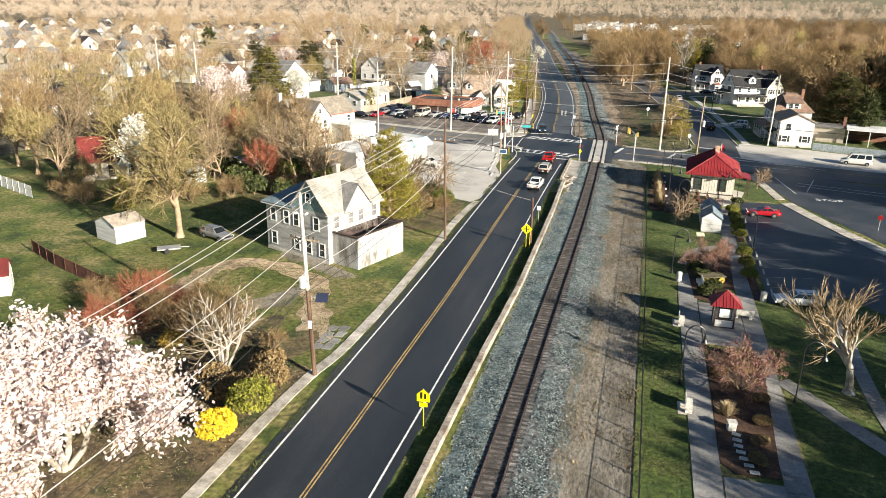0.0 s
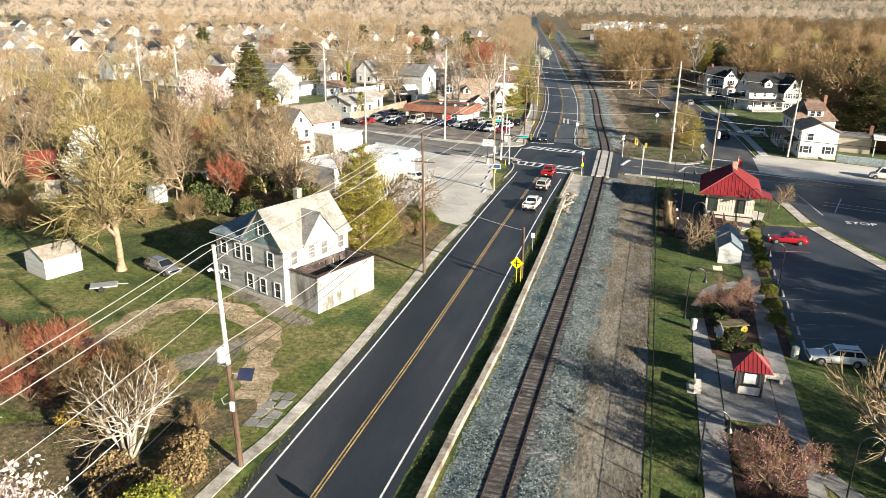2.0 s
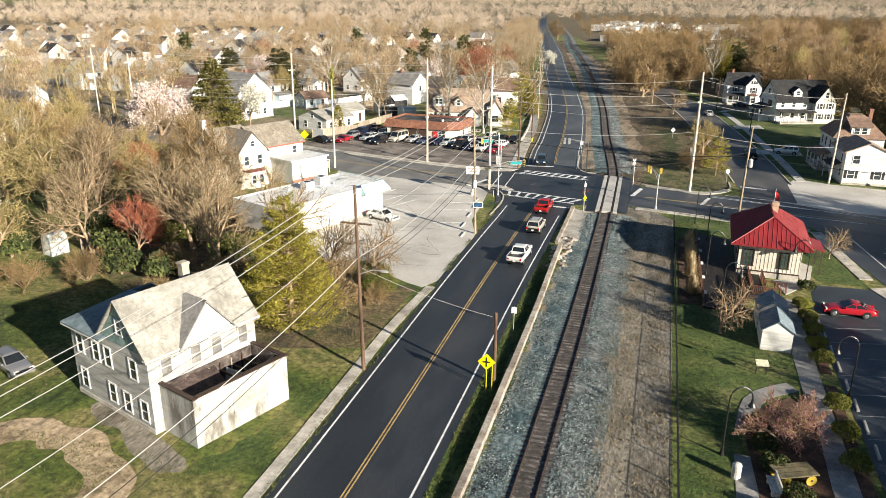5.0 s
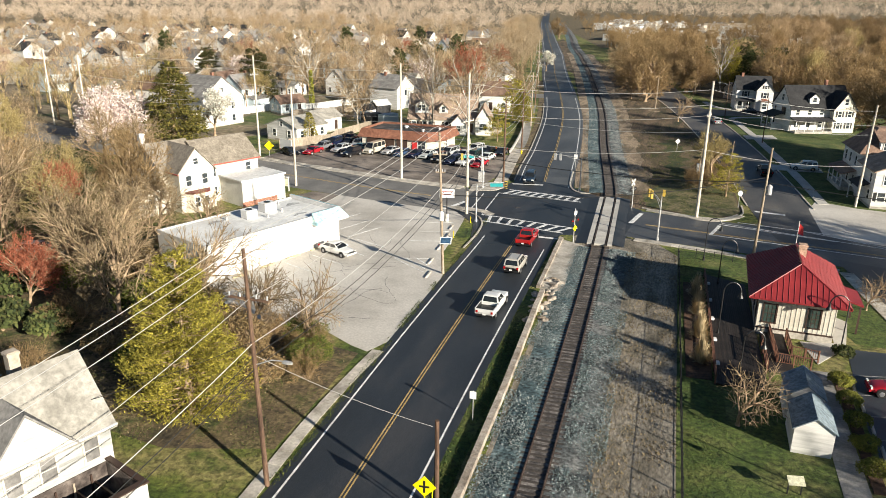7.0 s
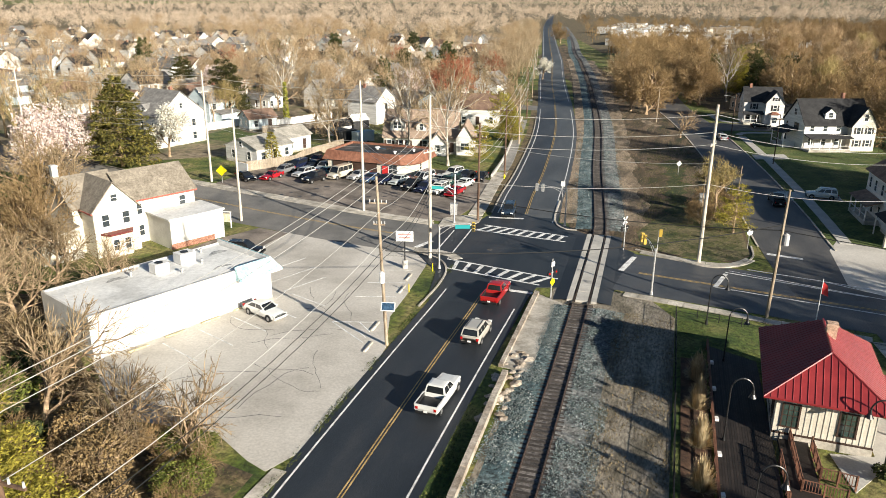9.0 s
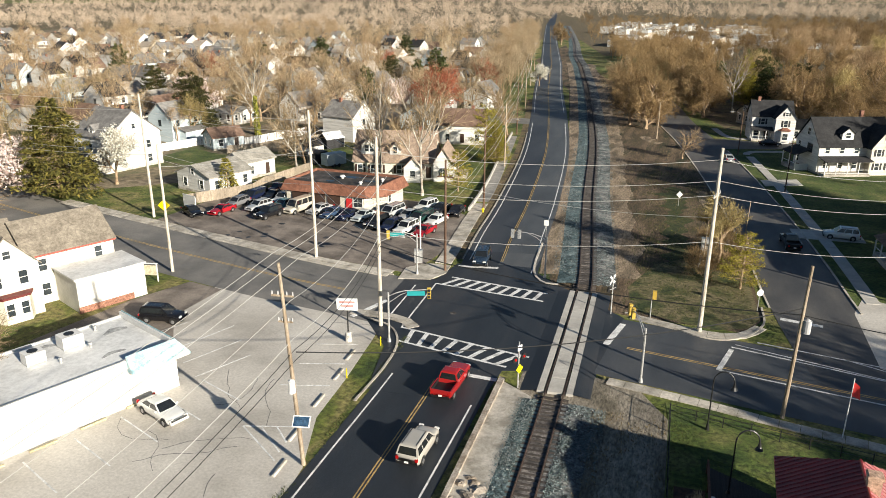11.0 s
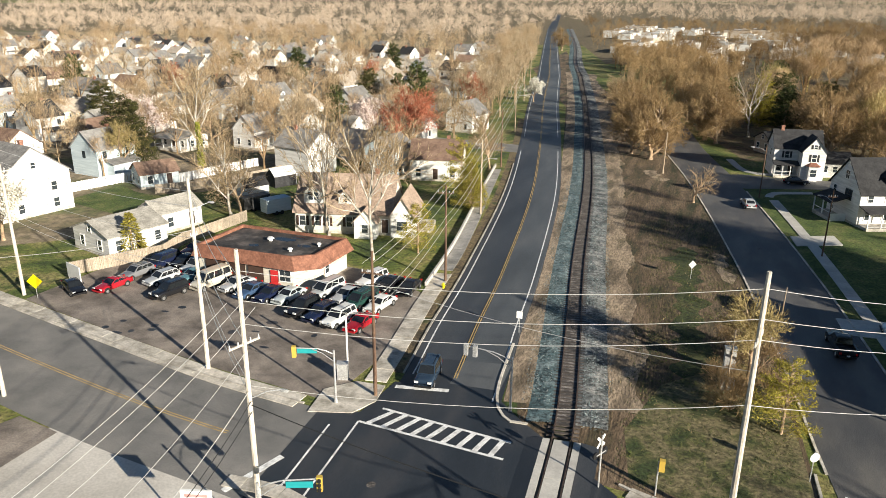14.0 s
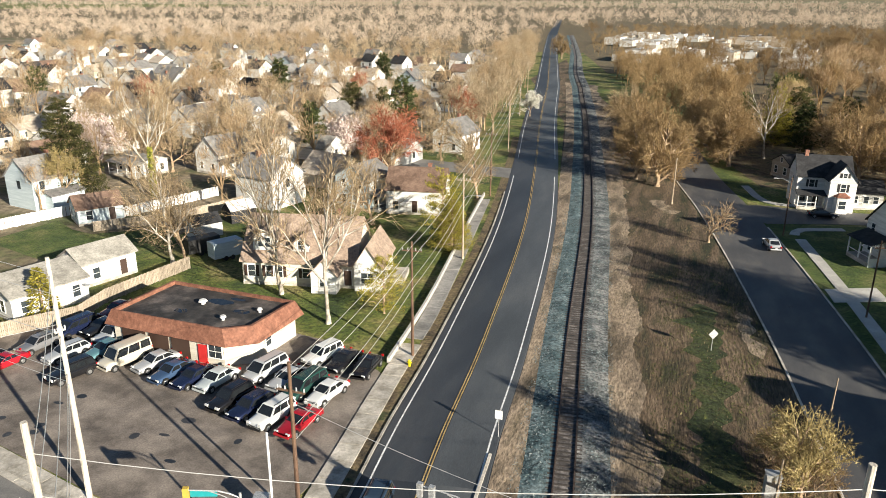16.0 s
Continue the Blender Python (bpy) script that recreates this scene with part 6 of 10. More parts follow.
part("side_porch_roof", M().slab((-2.9, 2.8, 3.0), (0, 2.8, 4.0), (0, 8.6, 4.0), (-2.9, 8.6, 3.0), 0.14), SHINGLE_DARK, gh)
part("side_porch_floor", M().box(-2.7, 3.0, 0, 0, 8.4, 0.6), CONCRETE, gh)
for y in (3.1, 5.6, 8.3):
    part("porch_post", M().cbox(-2.6, y, 1.8, 0.16, 0.16, 2.5), TRIM_W, gh)
part("porch_rail", M().box(-2.64, 3.1, 1.35, -2.56, 8.3, 1.43), TRIM_W, gh)
part("porch_skirt", M().box(-2.7, 2.97, 0, -0.1, 3.0, 1.3), TRIM_W, gh)
porch(gh, 0.2, -2.6, 9.0, 0.0, 2.8, SHINGLE_DARK, 5)
chimney(gh, 10.2, 5.5, 8.4, 11.2)
bh = thing("house", "white two-storey house with red-brown hipped roof and dormer", "house", 38.6, 172.6, 0, 4)
part("wall", M().box(-4.0, -4.6, 0, 4.0, 4.6, 6.4), SIDING_W, bh)
part("foundation", M().box(-4.03, -4.63, 0, 4.03, 4.63, 0.4), CONCRETE, bh)
part("roof", M().add([(-4.5, -5.1, 6.3), (4.5, -5.1, 6.3), (4.5, 5.1, 6.3), (-4.5, 5.1, 6.3), (-1.2, -1.0, 9.9), (1.2, -1.0, 9.9), (1.2, 1.4, 9.9), (-1.2, 1.4, 9.9)], [(3, 2, 1, 0), (0, 1, 5, 4), (1, 2, 6, 5), (2, 3, 7, 6), (3, 0, 4, 7), (4, 5, 6, 7)]), SHINGLE_BROWN, bh, "red-brown hipped roof")
part("dormer", M().box(-1.5, -4.3, 6.6, 1.5, -1.4, 8.3), SIDING_W, bh)
part("dormer_roof", M().slab((-1.9, -4.7, 8.2), (1.9, -4.7, 8.2), (1.9, -0.9, 9.5), (-1.9, -0.9, 9.5), 0.14), SHINGLE_BROWN, bh)
for x in (-0.6, 0.6):
    window(bh, "y-", x, -4.3, 7.5, 0.8, 1.0)
for y in (-2.4, 0.6, 3.0):
    for z in (1.7, 4.8):
        window(bh, "x-", -4.0, y, z, 0.9, 1.5)
chimney(bh, 3.2, 2.6, 6.6, 10.6)
part("side_porch_roof", M().slab((-6.2, -3.6, 2.6), (-4.0, -3.6, 3.3), (-4.0, 4.4, 3.3), (-6.2, 4.4, 2.6), 0.14), SHINGLE_BROWN, bh)
part("side_porch_floor", M().box(-6.0, -3.4, 0, -4.0, 4.2, 0.6), CONCRETE, bh)
for y in (-3.3, -0.8, 1.7, 4.1):
    part("porch_post", M().cbox(-5.9, y, 1.6, 0.15, 0.15, 2.1), TRIM_W, bh)
part("porch_rail", M().box(-5.94, -3.3, 1.3, -5.86, 4.1, 1.38), TRIM_W, bh)
fh = thing("house", "white two-storey corner house with low gable and black shutters", "house", 38.2, 163.4, 0, 4)
gable_block(fh, -3.4, -4.0, 3.4, 4.2, 0, 5.5, 1.5, "y", SIDING_W, SHINGLE_ROSE)
part("foundation", M().box(-3.43, -4.03, 0, 3.43, 4.2, 0.35), CONCRETE, fh)
for x, z, sh in ((-1.7, 4.3, None), (-2.2, 1.8, TRIM_BLACK), (1.9, 1.8, TRIM_BLACK)):
    window(fh, "y-", x, -4.0, z, 1.0, 1.3, shutters=sh)
for y in (-2.2, 1.6):
    window(fh, "x-", -3.4, y, 1.8, 0.9, 1.4)
    window(fh, "x-", -3.4, y, 4.3, 0.9, 1.3)
    window(fh, "x+", 3.4, y, 4.3, 0.9, 1.3)
part("porch_hood", M().slab((-5.0, -2.4, 2.7), (-3.4, -2.4, 3.3), (-3.4, 2.6, 3.3), (-5.0, 2.6, 2.7), 0.12), SHINGLE_DARK, fh)
for y in (-2.2, 2.4):
    part("porch_post", M().cbox(-4.8, y, 1.35, 0.14, 0.14, 2.7), TRIM_W, fh)
cv = thing("shop_building", "low grey-roofed link building with an open white carport", "building", 50.0, 168.0, 0, -12)
part("wall", M().box(-7.0, -1.0, 0, -0.6, 5.0, 3.2), SIDING_TAN, cv)
part("roof", M().box(-7.2, -1.3, 3.2, -0.6, 5.2, 3.4), SHINGLE_GREY, cv)
part("carport_roof", M().box(-0.4, -3.2, 3.3, 13.0, 5.0, 3.6), ROOF_WHITE, cv, "flat white carport roof")
part("back_wall", M().box(0.0, 4.6, 0, 12.8, 4.8, 3.3), BRICK, cv)
for x in (0.0, 4.2, 8.4, 12.6):
    part("post", M().cbox(x, -3.0, 1.65, 0.18, 0.18, 3.3), TRIM_W, cv)
chimney(cv, -0.9, 2.0, 3.2, 5.4)
gw = thing("garden_wall", "low pale blue-grey painted wall before the corner shop", "wall", 41.6, 158.2, 0, -20, kind="structure")
for k in range(6):
    part("panel", M().box(k * 2.9, -0.09, 0, k * 2.9 + 2.86, 0.09, 1.5), surf("pale blue-grey wall paint", [(0.36, 0.42, 0.44), (0.5, 0.55, 0.57)], 0.7, 0.7, 0.2, 8), gw)
simple_house("grey-white house beside the main road", 10, 7.5, 4.4, 3.0, SIDING_W, SHINGLE_BROWN, -36.0, 232, 10, 1, False, True, False)
simple_house("large white house with dark gables and wide porch", 11, 11.5, 6.6, 4.4, SIDING_W, SHINGLE_GREY, -94.5, 193, -15, 2, True, True, True)
simple_house("small white bungalow with tan roof behind the dealer's lot", 9, 8.6, 3.0, 1.6, SIDING_W, SHINGLE_PALE, -66.5, 183.7, 73, 1, False, False, False)
simple_house("white rear wing of the bungalow with tan roof", 7.5, 5.2, 3.2, 1.5, SIDING_W, SHINGLE_PALE, -65.2, 192.6, 73, 1, False, False, False)
simple_house("low white house with a flat tan porch roof", 9, 6, 3.0, 1.0, SIDING_W, SHINGLE_PALE, -99.5, 241, -14, 1, True, False, False)
simple_house("white gabled house with a dark roof and rear wing", 8, 7, 4.4, 3.2, SIDING_W, SHINGLE_GREY, -84.5, 247, 76, 1, True, False, False, wing=(4, 3, 2.8))
simple_house("pale grey two-storey house with tan roof", 8, 9, 5.6, 2.4, SIDING_GREY, SHINGLE_TAN, -75.5, 249.5, -12, 2, False, True, False)
simple_house("pale blue house with blue-grey roof and porch", 9, 9, 5.2, 3.6, SIDING_BLUE, SHINGLE_GREY, -104, 287, 76, 2, True, False, True)
simple_house("long white house with a black roof", 14, 8, 5.2, 2.4, SIDING_W, SHINGLE_DARK, -133, 337, -14, 2, False, False, False)
simple_house("blue-white house with an open porch behind the cottage", 7, 7.5, 5.4, 2.2, SIDING_BLUE, SHINGLE_GREY, -46.0, 232.5, 76, 2, True, False, False)
simple_house("white house with a green-grey roof beside the main road", 9, 8, 4.6, 3.2, SIDING_W, SHINGLE_GREY, -44.0, 279.0, 76, 1, False, True, False)
simple_house("pale blue garage with rust-brown roof", 7, 6, 2.8, 1.6, SIDING_BLUE, SHINGLE_BROWN, -84.3, 212.6, 55, 1, False, False, False)
barn = simple_house("barn with a red metal roof among trees", 9, 7, 3.2, 3.2, SIDING_TAN, ROOF_REDDARK, -79.5, 99.5, 40, 1, False, False, False)
simple_house("flat-roofed white and tan store across the street", 14, 10, 3.6, 0.5, SIDING_W, SHINGLE_BROWN, 72, 160, -10, 1, False, False, False)
simple_house("red brick store with white-framed windows", 12, 9, 3.8, 0.4, BRICK, SHINGLE_BROWN, 68, 146, -10, 1, False, False, False)


# ---- vehicles ----
CARPAINT = {}


def car_paint(c):
    if c not in CARPAINT:
        CARPAINT[c] = paint("car paint", c, 0.22, 0.15, 0.6, 0.03)
    return CARPAINT[c]


CAR = {  # length, width, lower body stations (y, top, half width), greenhouse: belt z, roof z, rear base, rear roof, front roof, front base
    "sedan": (4.7, 1.78, [(-2.35, 0.62, 0.72), (-2.25, 0.92, 0.84), (-1.6, 1.0, 0.88), (0.6, 0.98, 0.89), (1.3, 0.9, 0.88), (2.1, 0.78, 0.82), (2.35, 0.55, 0.68)], (0.95, 1.45, -1.75, -0.95, 0.25, 1.0)),
    "coupe": (4.6, 1.8, [(-2.3, 0.62, 0.74), (-2.2, 0.92, 0.86), (-1.6, 0.97, 0.9), (0.4, 0.95, 0.9), (1.2, 0.88, 0.89), (2.1, 0.74, 0.82), (2.3, 0.5, 0.66)], (0.92, 1.35, -1.6, -0.75, 0.0, 0.85)),
    "suv": (4.6, 1.85, [(-2.3, 0.75, 0.8), (-2.22, 1.05, 0.88), (-1.5, 1.08, 0.92), (0.7, 1.06, 0.92), (1.3, 1.02, 0.91), (2.1, 0.92, 0.86), (2.3, 0.6, 0.74)], (1.03, 1.72, -2.2, -1.95, 0.3, 1.0)),
    "wagon": (4.6, 1.78, [(-2.3, 0.65, 0.78), (-2.22, 0.98, 0.86), (-1.5, 1.0, 0.88), (0.6, 0.98, 0.89), (1.3, 0.92, 0.88), (2.1, 0.8, 0.82), (2.3, 0.55, 0.68)], (0.95, 1.52, -2.15, -1.7, 0.25, 1.0)),
    "minivan": (4.9, 1.92, [(-2.45, 0.7, 0.84), (-2.38, 1.05, 0.92), (-1.5, 1.06, 0.95), (0.9, 1.04, 0.95), (1.6, 0.98, 0.93), (2.25, 0.84, 0.86), (2.45, 0.58, 0.74)], (1.02, 1.75, -2.35, -2.1, 0.75, 1.75)),
    "van": (5.3, 2.0, [(-2.65, 0.8, 0.9), (-2.6, 1.2, 0.97), (-1.5, 1.22, 1.0), (1.2, 1.2, 1.0), (1.7, 1.12, 0.97), (2.5, 1.0, 0.9), (2.65, 0.65, 0.8)], (1.15, 2.15, -2.6, -2.5, 1.1, 1.75)),
    "pickup": (5.6, 1.85, [(-2.8, 0.72, 0.8), (-2.78, 0.75, 0.88), (-0.95, 0.75, 0.91), (-0.9, 1.1, 0.91), (0.9, 1.08, 0.92), (1.5, 1.06, 0.91), (2.6, 0.96, 0.86), (2.8, 0.62, 0.76)], (1.05, 1.72, -0.92, -0.75, 0.4, 1.1)),
}


def car(kind, color, label, x, y, heading, group="", bed=None, z=0.03):
    """A parked or waiting car, facing heading (degrees from +x)."""
    L, W, sts, (zb, zr, rb, rr, fr, fb) = CAR[kind]
    t = thing("pickup_truck" if kind == "pickup" else "van" if kind in ("van", "minivan") else "car", label, "pickup truck" if kind == "pickup" else "van" if kind in ("van", "minivan") else "car", x, y, z, heading - 90, group)
    pm = car_paint(color)
    m = M()
    secs = []
    for yy, zt, w in sts:
        zl = 0.3 if abs(yy) < L / 2 - 0.06 else 0.42
        secs.append([(-w * 0.9, yy, zl), (-w, yy, zl + 0.16), (-w, yy, zt - 0.16), (-w * 0.93, yy, zt - 0.03), (-w * 0.75, yy, zt), (w * 0.75, yy, zt), (w * 0.93, yy, zt - 0.03), (w, yy, zt - 0.16), (w, yy, zl + 0.16), (w * 0.9, yy, zl)])
    ks = [s[0] for s in sts]
    grid = sorted(set([y for y in ks] + [ks[0] + (ks[-1] - ks[0]) * i / 14 for i in range(15)])) if kind != "pickup" else ks
    secs = []
    for yy in grid:
        f = lambda j: sum(float(np.interp(yy + d, ks, [s[j] for s in sts])) for d in (-0.12, 0, 0.12)) / 3 if kind != "pickup" else float(np.interp(yy, ks, [s[j] for s in sts]))
        zt, w = f(1), f(2)
        zl = 0.27 + 0.16 * max(0, (abs(yy) - L / 2 + 0.3) / 0.3)
        half = [(w * 0.86, zl), (w * 0.97, zl + 0.1), (w, zl + 0.3), (w * 0.985, zt - 0.2), (w * 0.95, zt - 0.08), (w * 0.86, zt - 0.02), (w * 0.5, zt + 0.012)]
        secs.append([(-a, yy, b) for a, b in half] + [(a, yy, b) for a, b in half[::-1]])
    k = 14
    vs = [p for s in secs for p in s]
    fs = [(a * k + i, a * k + (i + 1) % k, (a + 1) * k + (i + 1) % k, (a + 1) * k + i) for a in range(len(secs) - 1) for i in range(k)]
    fs += [tuple(range(k)), tuple(range((len(secs) - 1) * k, len(secs) * k))[::-1]]
    m.add(vs, fs)
    if kind == "pickup":
        for s in (-1, 1):
            m.box(s * 0.9 - 0.06, -2.76, 0.6, s * 0.9 + 0.02 * s + 0.04, -0.92, 1.12)
        m.box(-0.9, -2.8, 0.6, 0.9, -2.72, 1.1)
        part("bed_liner", M().box(-0.84, -2.72, 0.74, 0.84, -0.95, 0.79).box(-0.85, -2.72, 0.79, -0.82, -0.95, 1.1).box(0.82, -2.72, 0.79, 0.85, -0.95, 1.1), BLACK, t, "black bed liner")
    body = part("body", m, pm, t, smooth=kind != "pickup")
    m = M()
    wb, wr = W / 2 * 0.94, W / 2 * 0.76
    B = [(-wb, rb, zb), (wb, rb, zb), (wb, fb, zb), (-wb, fb, zb)]
    T = [(-wr, rr, zr - 0.04), (wr, rr, zr - 0.04), (wr, fr, zr - 0.04), (-wr, fr, zr - 0.04)]
    R = [(-wr * 0.9, rr + 0.08, zr), (wr * 0.9, rr + 0.08, zr), (wr * 0.9, fr - 0.08, zr), (-wr * 0.9, fr - 0.08, zr)]
    Q = [(-wr * 0.6, rr + 0.3, zr + 0.03), (wr * 0.6, rr + 0.3, zr + 0.03), (wr * 0.6, fr - 0.25, zr + 0.03), (-wr * 0.6, fr - 0.25, zr + 0.03)]
    m.add(B + T + R + Q, [(0, 1, 5, 4), (1, 2, 6, 5), (2, 3, 7, 6), (3, 0, 4, 7), (4, 5, 9, 8), (5, 6, 10, 9), (6, 7, 11, 10), (7, 4, 8, 11), (8, 9, 13, 12), (9, 10, 14, 13), (10, 11, 15, 14), (11, 8, 12, 15), (12, 13, 14, 15)])
    part("cabin", m, pm, t)
    def glass(nm, a, b, c, d, x0, x1, y0, y1):
        a, b, c, d = (Vector(p) for p in (a, b, c, d))
        at = lambda u, v: a.lerp(b, u).lerp(d.lerp(c, u), v)
        part(nm, M().slab(at(x0, y0), at(x1, y0), at(x1, y1), at(x0, y1), 0.012), CARGLASS, t)
    glass("windscreen", B[2], B[3], T[3], T[2], 0.06, 0.94, 0.06, 0.93)
    glass("rear_window", B[0], B[1], T[1], T[0], 0.08, 0.92, 0.12, 0.9)
    cuts = ((0.05, 0.47), (0.52, 0.94)) if kind not in ("minivan", "van", "suv", "wagon") else ((0.04, 0.3), (0.34, 0.64), (0.67, 0.95))
    for a, b in cuts:
        glass("side_window", B[1], B[2], T[2], T[1], a, b, 0.14, 0.9)
        glass("side_window", B[3], B[0], T[0], T[3], 1 - b, 1 - a, 0.14, 0.9)
    for s in (-1, 1):
        for yy in (-L / 2 + 0.9, L / 2 - 0.85):
            part("wheel_arch", M().tube((s * (W / 2 - 0.3), yy, 0.36), (s * (W / 2 + 0.004), yy, 0.36), 0.39, 0.39, 16), BLACK, t)
            w = part("wheel", M().tube((s * (W / 2 - 0.2), yy, 0.32), (s * (W / 2 + 0.015), yy, 0.32), 0.32, 0.32, 14), RUBBER, t)
            part("rim", M().tube((s * (W / 2 + 0.015), yy, 0.32), (s * (W / 2 + 0.03), yy, 0.32), 0.2, 0.18, 12), HUB, w)
        part("headlight", M().cbox(s * W * 0.34, L / 2 - 0.1, 0.68 if kind not in ("van", "pickup", "suv") else 0.82, 0.36, 0.14, 0.16), HEAD, t)
        part("tail_light", M().cbox(s * W * 0.4, -L / 2 + 0.06, 0.82 if kind != "van" else 1.0, 0.2, 0.16, 0.22), TAIL, t)
        part("mirror", M().cbox(s * (W / 2 + 0.06), fb - 0.35, zb + 0.08, 0.16, 0.12, 0.13), pm, t)
    for s, zz in ((-1, 0.48), (1, 0.45)):
        part("bumper", M().cbox(0, s * (L / 2 - 0.02), zz, W * 0.88, 0.16, 0.2), BLACK if kind in ("pickup", "suv") else pm, t)
    part("number_plate", M().cbox(0, -L / 2 - 0.07, 0.62, 0.32, 0.02, 0.16), TRIM_W, t)
    if kind in ("suv", "minivan", "wagon"):
        part("roof_rail", M().box(-wr * 0.8, rr + 0.2, zr, -wr * 0.8 + 0.04, fr - 0.1, zr + 0.05).box(wr * 0.8 - 0.04, rr + 0.2, zr, wr * 0.8, fr - 0.1, zr + 0.05), BLACK, t)
    return t


WHITE_, SILVER, GREY_, BLK, RED_, BLUE_, NAVY, TEAL_, BEIGE, MAROON, GREEN_ = (0.75, 0.75, 0.73), (0.45, 0.46, 0.47), (0.2, 0.2, 0.21), (0.012, 0.012, 0.014), (0.42, 0.015, 0.025), (0.05, 0.09, 0.17), (0.012, 0.018, 0.05), (0.12, 0.25, 0.28), (0.6, 0.55, 0.45), (0.14, 0.02, 0.03), (0.02, 0.06, 0.05)
LOTG = "cars on the dealer's lot"
for kind, c, nm, x, y, hd in (
        ("coupe", RED_, "red coupe", -56.4, 170.6, -100), ("sedan", BLK, "black sedan", -60.2, 168.6, -30), ("suv", BLK, "black off-roader", -48.5, 170.8, -107), ("wagon", SILVER, "silver estate car", -52.0, 173.9, -106),
        ("wagon", GREY_, "grey hatchback", -56.3, 174.6, -100), ("minivan", NAVY, "dark blue minivan", -55.5, 178.6, -100), ("sedan", BLK, "black sedan", -52.9, 179.6, -100),
        ("sedan", MAROON, "maroon sedan", -54.5, 183.8, -100), ("suv", SILVER, "silver off-roader with roof rails", -50.4, 178.5, -97), ("sedan", TEAL_, "teal sedan", -48.7, 175.6, -104), ("van", BEIGE, "beige passenger van", -45.6, 174.6, -105),
        ("sedan", SILVER, "silver sedan", -42.1, 174.8, -109), ("sedan", BLUE_, "slate blue sedan", -39.3, 173.6, -104), ("sedan", NAVY, "navy sedan", -36.7, 173.3, -103), ("sedan", (0.55, 0.6, 0.6), "pale silver sedan", -34.4, 173.5, -101),
        ("suv", BLK, "black off-roader", -31.2, 170.9, -103), ("wagon", NAVY, "dark navy hatchback", -28.8, 170.3, -103), ("suv", WHITE_, "white off-roader with roof rails", -26.3, 169.6, -103), ("coupe", RED_, "red convertible coupe", -23.6, 169.3, -101),
        ("minivan", SILVER, "silver minivan", -31.0, 176.3, -104), ("sedan", SILVER, "silver sedan", -28.1, 175.4, -103), ("minivan", GREEN_, "black-green minivan", -25.9, 174.6, -103), ("sedan", WHITE_, "white sedan", -23.5, 174.2, -102),
        ("suv", WHITE_, "tall white off-roader", -27.1, 180.3, -108), ("sedan", BLK, "black sedan", -24.6, 179.8, -100), ("sedan", BLK, "black sedan", -22.0, 179.4, -90)):
    car(kind, c, nm + " parked on the dealer's forecourt", x, y, hd, LOTG)
car("sedan", WHITE_, "white sedan parked beside the white shop", -28.9, 121.9, -20)
car("suv", BLK, "dark SUV parked behind the white shop", -40.3, 136.6, 10)
car("coupe", RED_, "red sports coupe with white stripes in the station lot", 25.2, 105.1, 182)
car("wagon", WHITE_, "white hatchback parked at the end of the station lot", 24.2, 72.6, 185)
car("wagon", GREY_, "dark grey estate car parked on the lawn", -43.4, 74.6, -20)
car("suv", WHITE_, "white SUV parked on a driveway", 30.2, 182.3, 176)
car("pickup", BLK, "black pickup parked on the side street", 23.4, 177.5, 95)
car("sedan", SILVER, "pale silver sedan parked at the kerb", 18.4, 226.8, 100)
car("sedan", BLK, "dark sedan parked before the corner house", 27.6, 244.2, 5)
car("pickup", WHITE_, "white pickup truck with an empty black bed in the lane", -7.9, 111.8, 87, z=0.04)
car("suv", (0.5, 0.47, 0.42), "pale gold SUV in the lane", -7.9, 123.0, 88, z=0.04)
car("pickup", (0.4, 0.02, 0.02), "red pickup truck in the lane", -8.3, 132.3, 88, z=0.045)
car("suv", (0.03, 0.05, 0.08), "dark blue SUV waiting at the stop line", -13.3, 161.2, -84, z=0.045)
car("van", WHITE_, "white van parked across the street", 46.6, 145.6, 172)
car("wagon", SILVER, "silver car under trees behind the empty house", -62.5, 112.0, 10)


# ---- poles, wires and street furniture ----
def pole(x, y, h, material, label, arms=(), lean=(0.0, 0.0), r=0.17, transformer=False, lamp=None, rz=0.0):
    t = thing("utility_pole", label, "utility pole", x, y, 0, rz)
    top = Vector((lean[0] * h, lean[1] * h, h))
    part("pole", M().tube((0, 0, -0.1), top, r, r * 0.62, 9), material, t)
    for z, ln, a in arms:
        c = top * (z / h)
        d = Vector((math.cos(radians(a)), math.sin(radians(a)), 0))
        arm = part("crossarm", M().cbox(c.x, c.y, z, ln, 0.11, 0.13, a), material, t)
        for k in (-0.47, -0.2, 0.2, 0.47):
            p = c + d * ln * k
            part("insulator", M().tube(p + Vector((0, 0, 0.05)), p + Vector((0, 0, 0.3)), 0.06, 0.05, 6), CERAMIC, arm)
    if transformer:
        c = top * 0.62
        part("transformer", M().tube((c.x + 0.45, c.y, c.z - 0.5), (c.x + 0.45, c.y, c.z + 0.55), 0.3, 0.3, 12).tube((c.x + 0.45, c.y, c.z + 0.55), (c.x + 0.45, c.y, c.z + 0.68), 0.2, 0.1, 8).cbox(c.x + 0.2, c.y, c.z, 0.3, 0.1, 0.5), CERAMIC, t, "grey transformer can")
    if lamp:
        z, ln, a = lamp
        d = Vector((math.cos(radians(a)), math.sin(radians(a)), 0))
        c = top * (z / h)
        la = part("lamp_arm", M().path([c, c + d * ln * 0.6 + Vector((0, 0, 0.5)), c + d * ln + Vector((0, 0, 0.55))], 0.035, 6), GALV, t)
        e = c + d * ln + Vector((0, 0, 0.5))
        part("lamp_head", M().dome((e.x + d.x * 0.25, e.y + d.y * 0.25, e.z), 0.4, 0.16, 0.12, 10, 3), GALV, la)
    return t


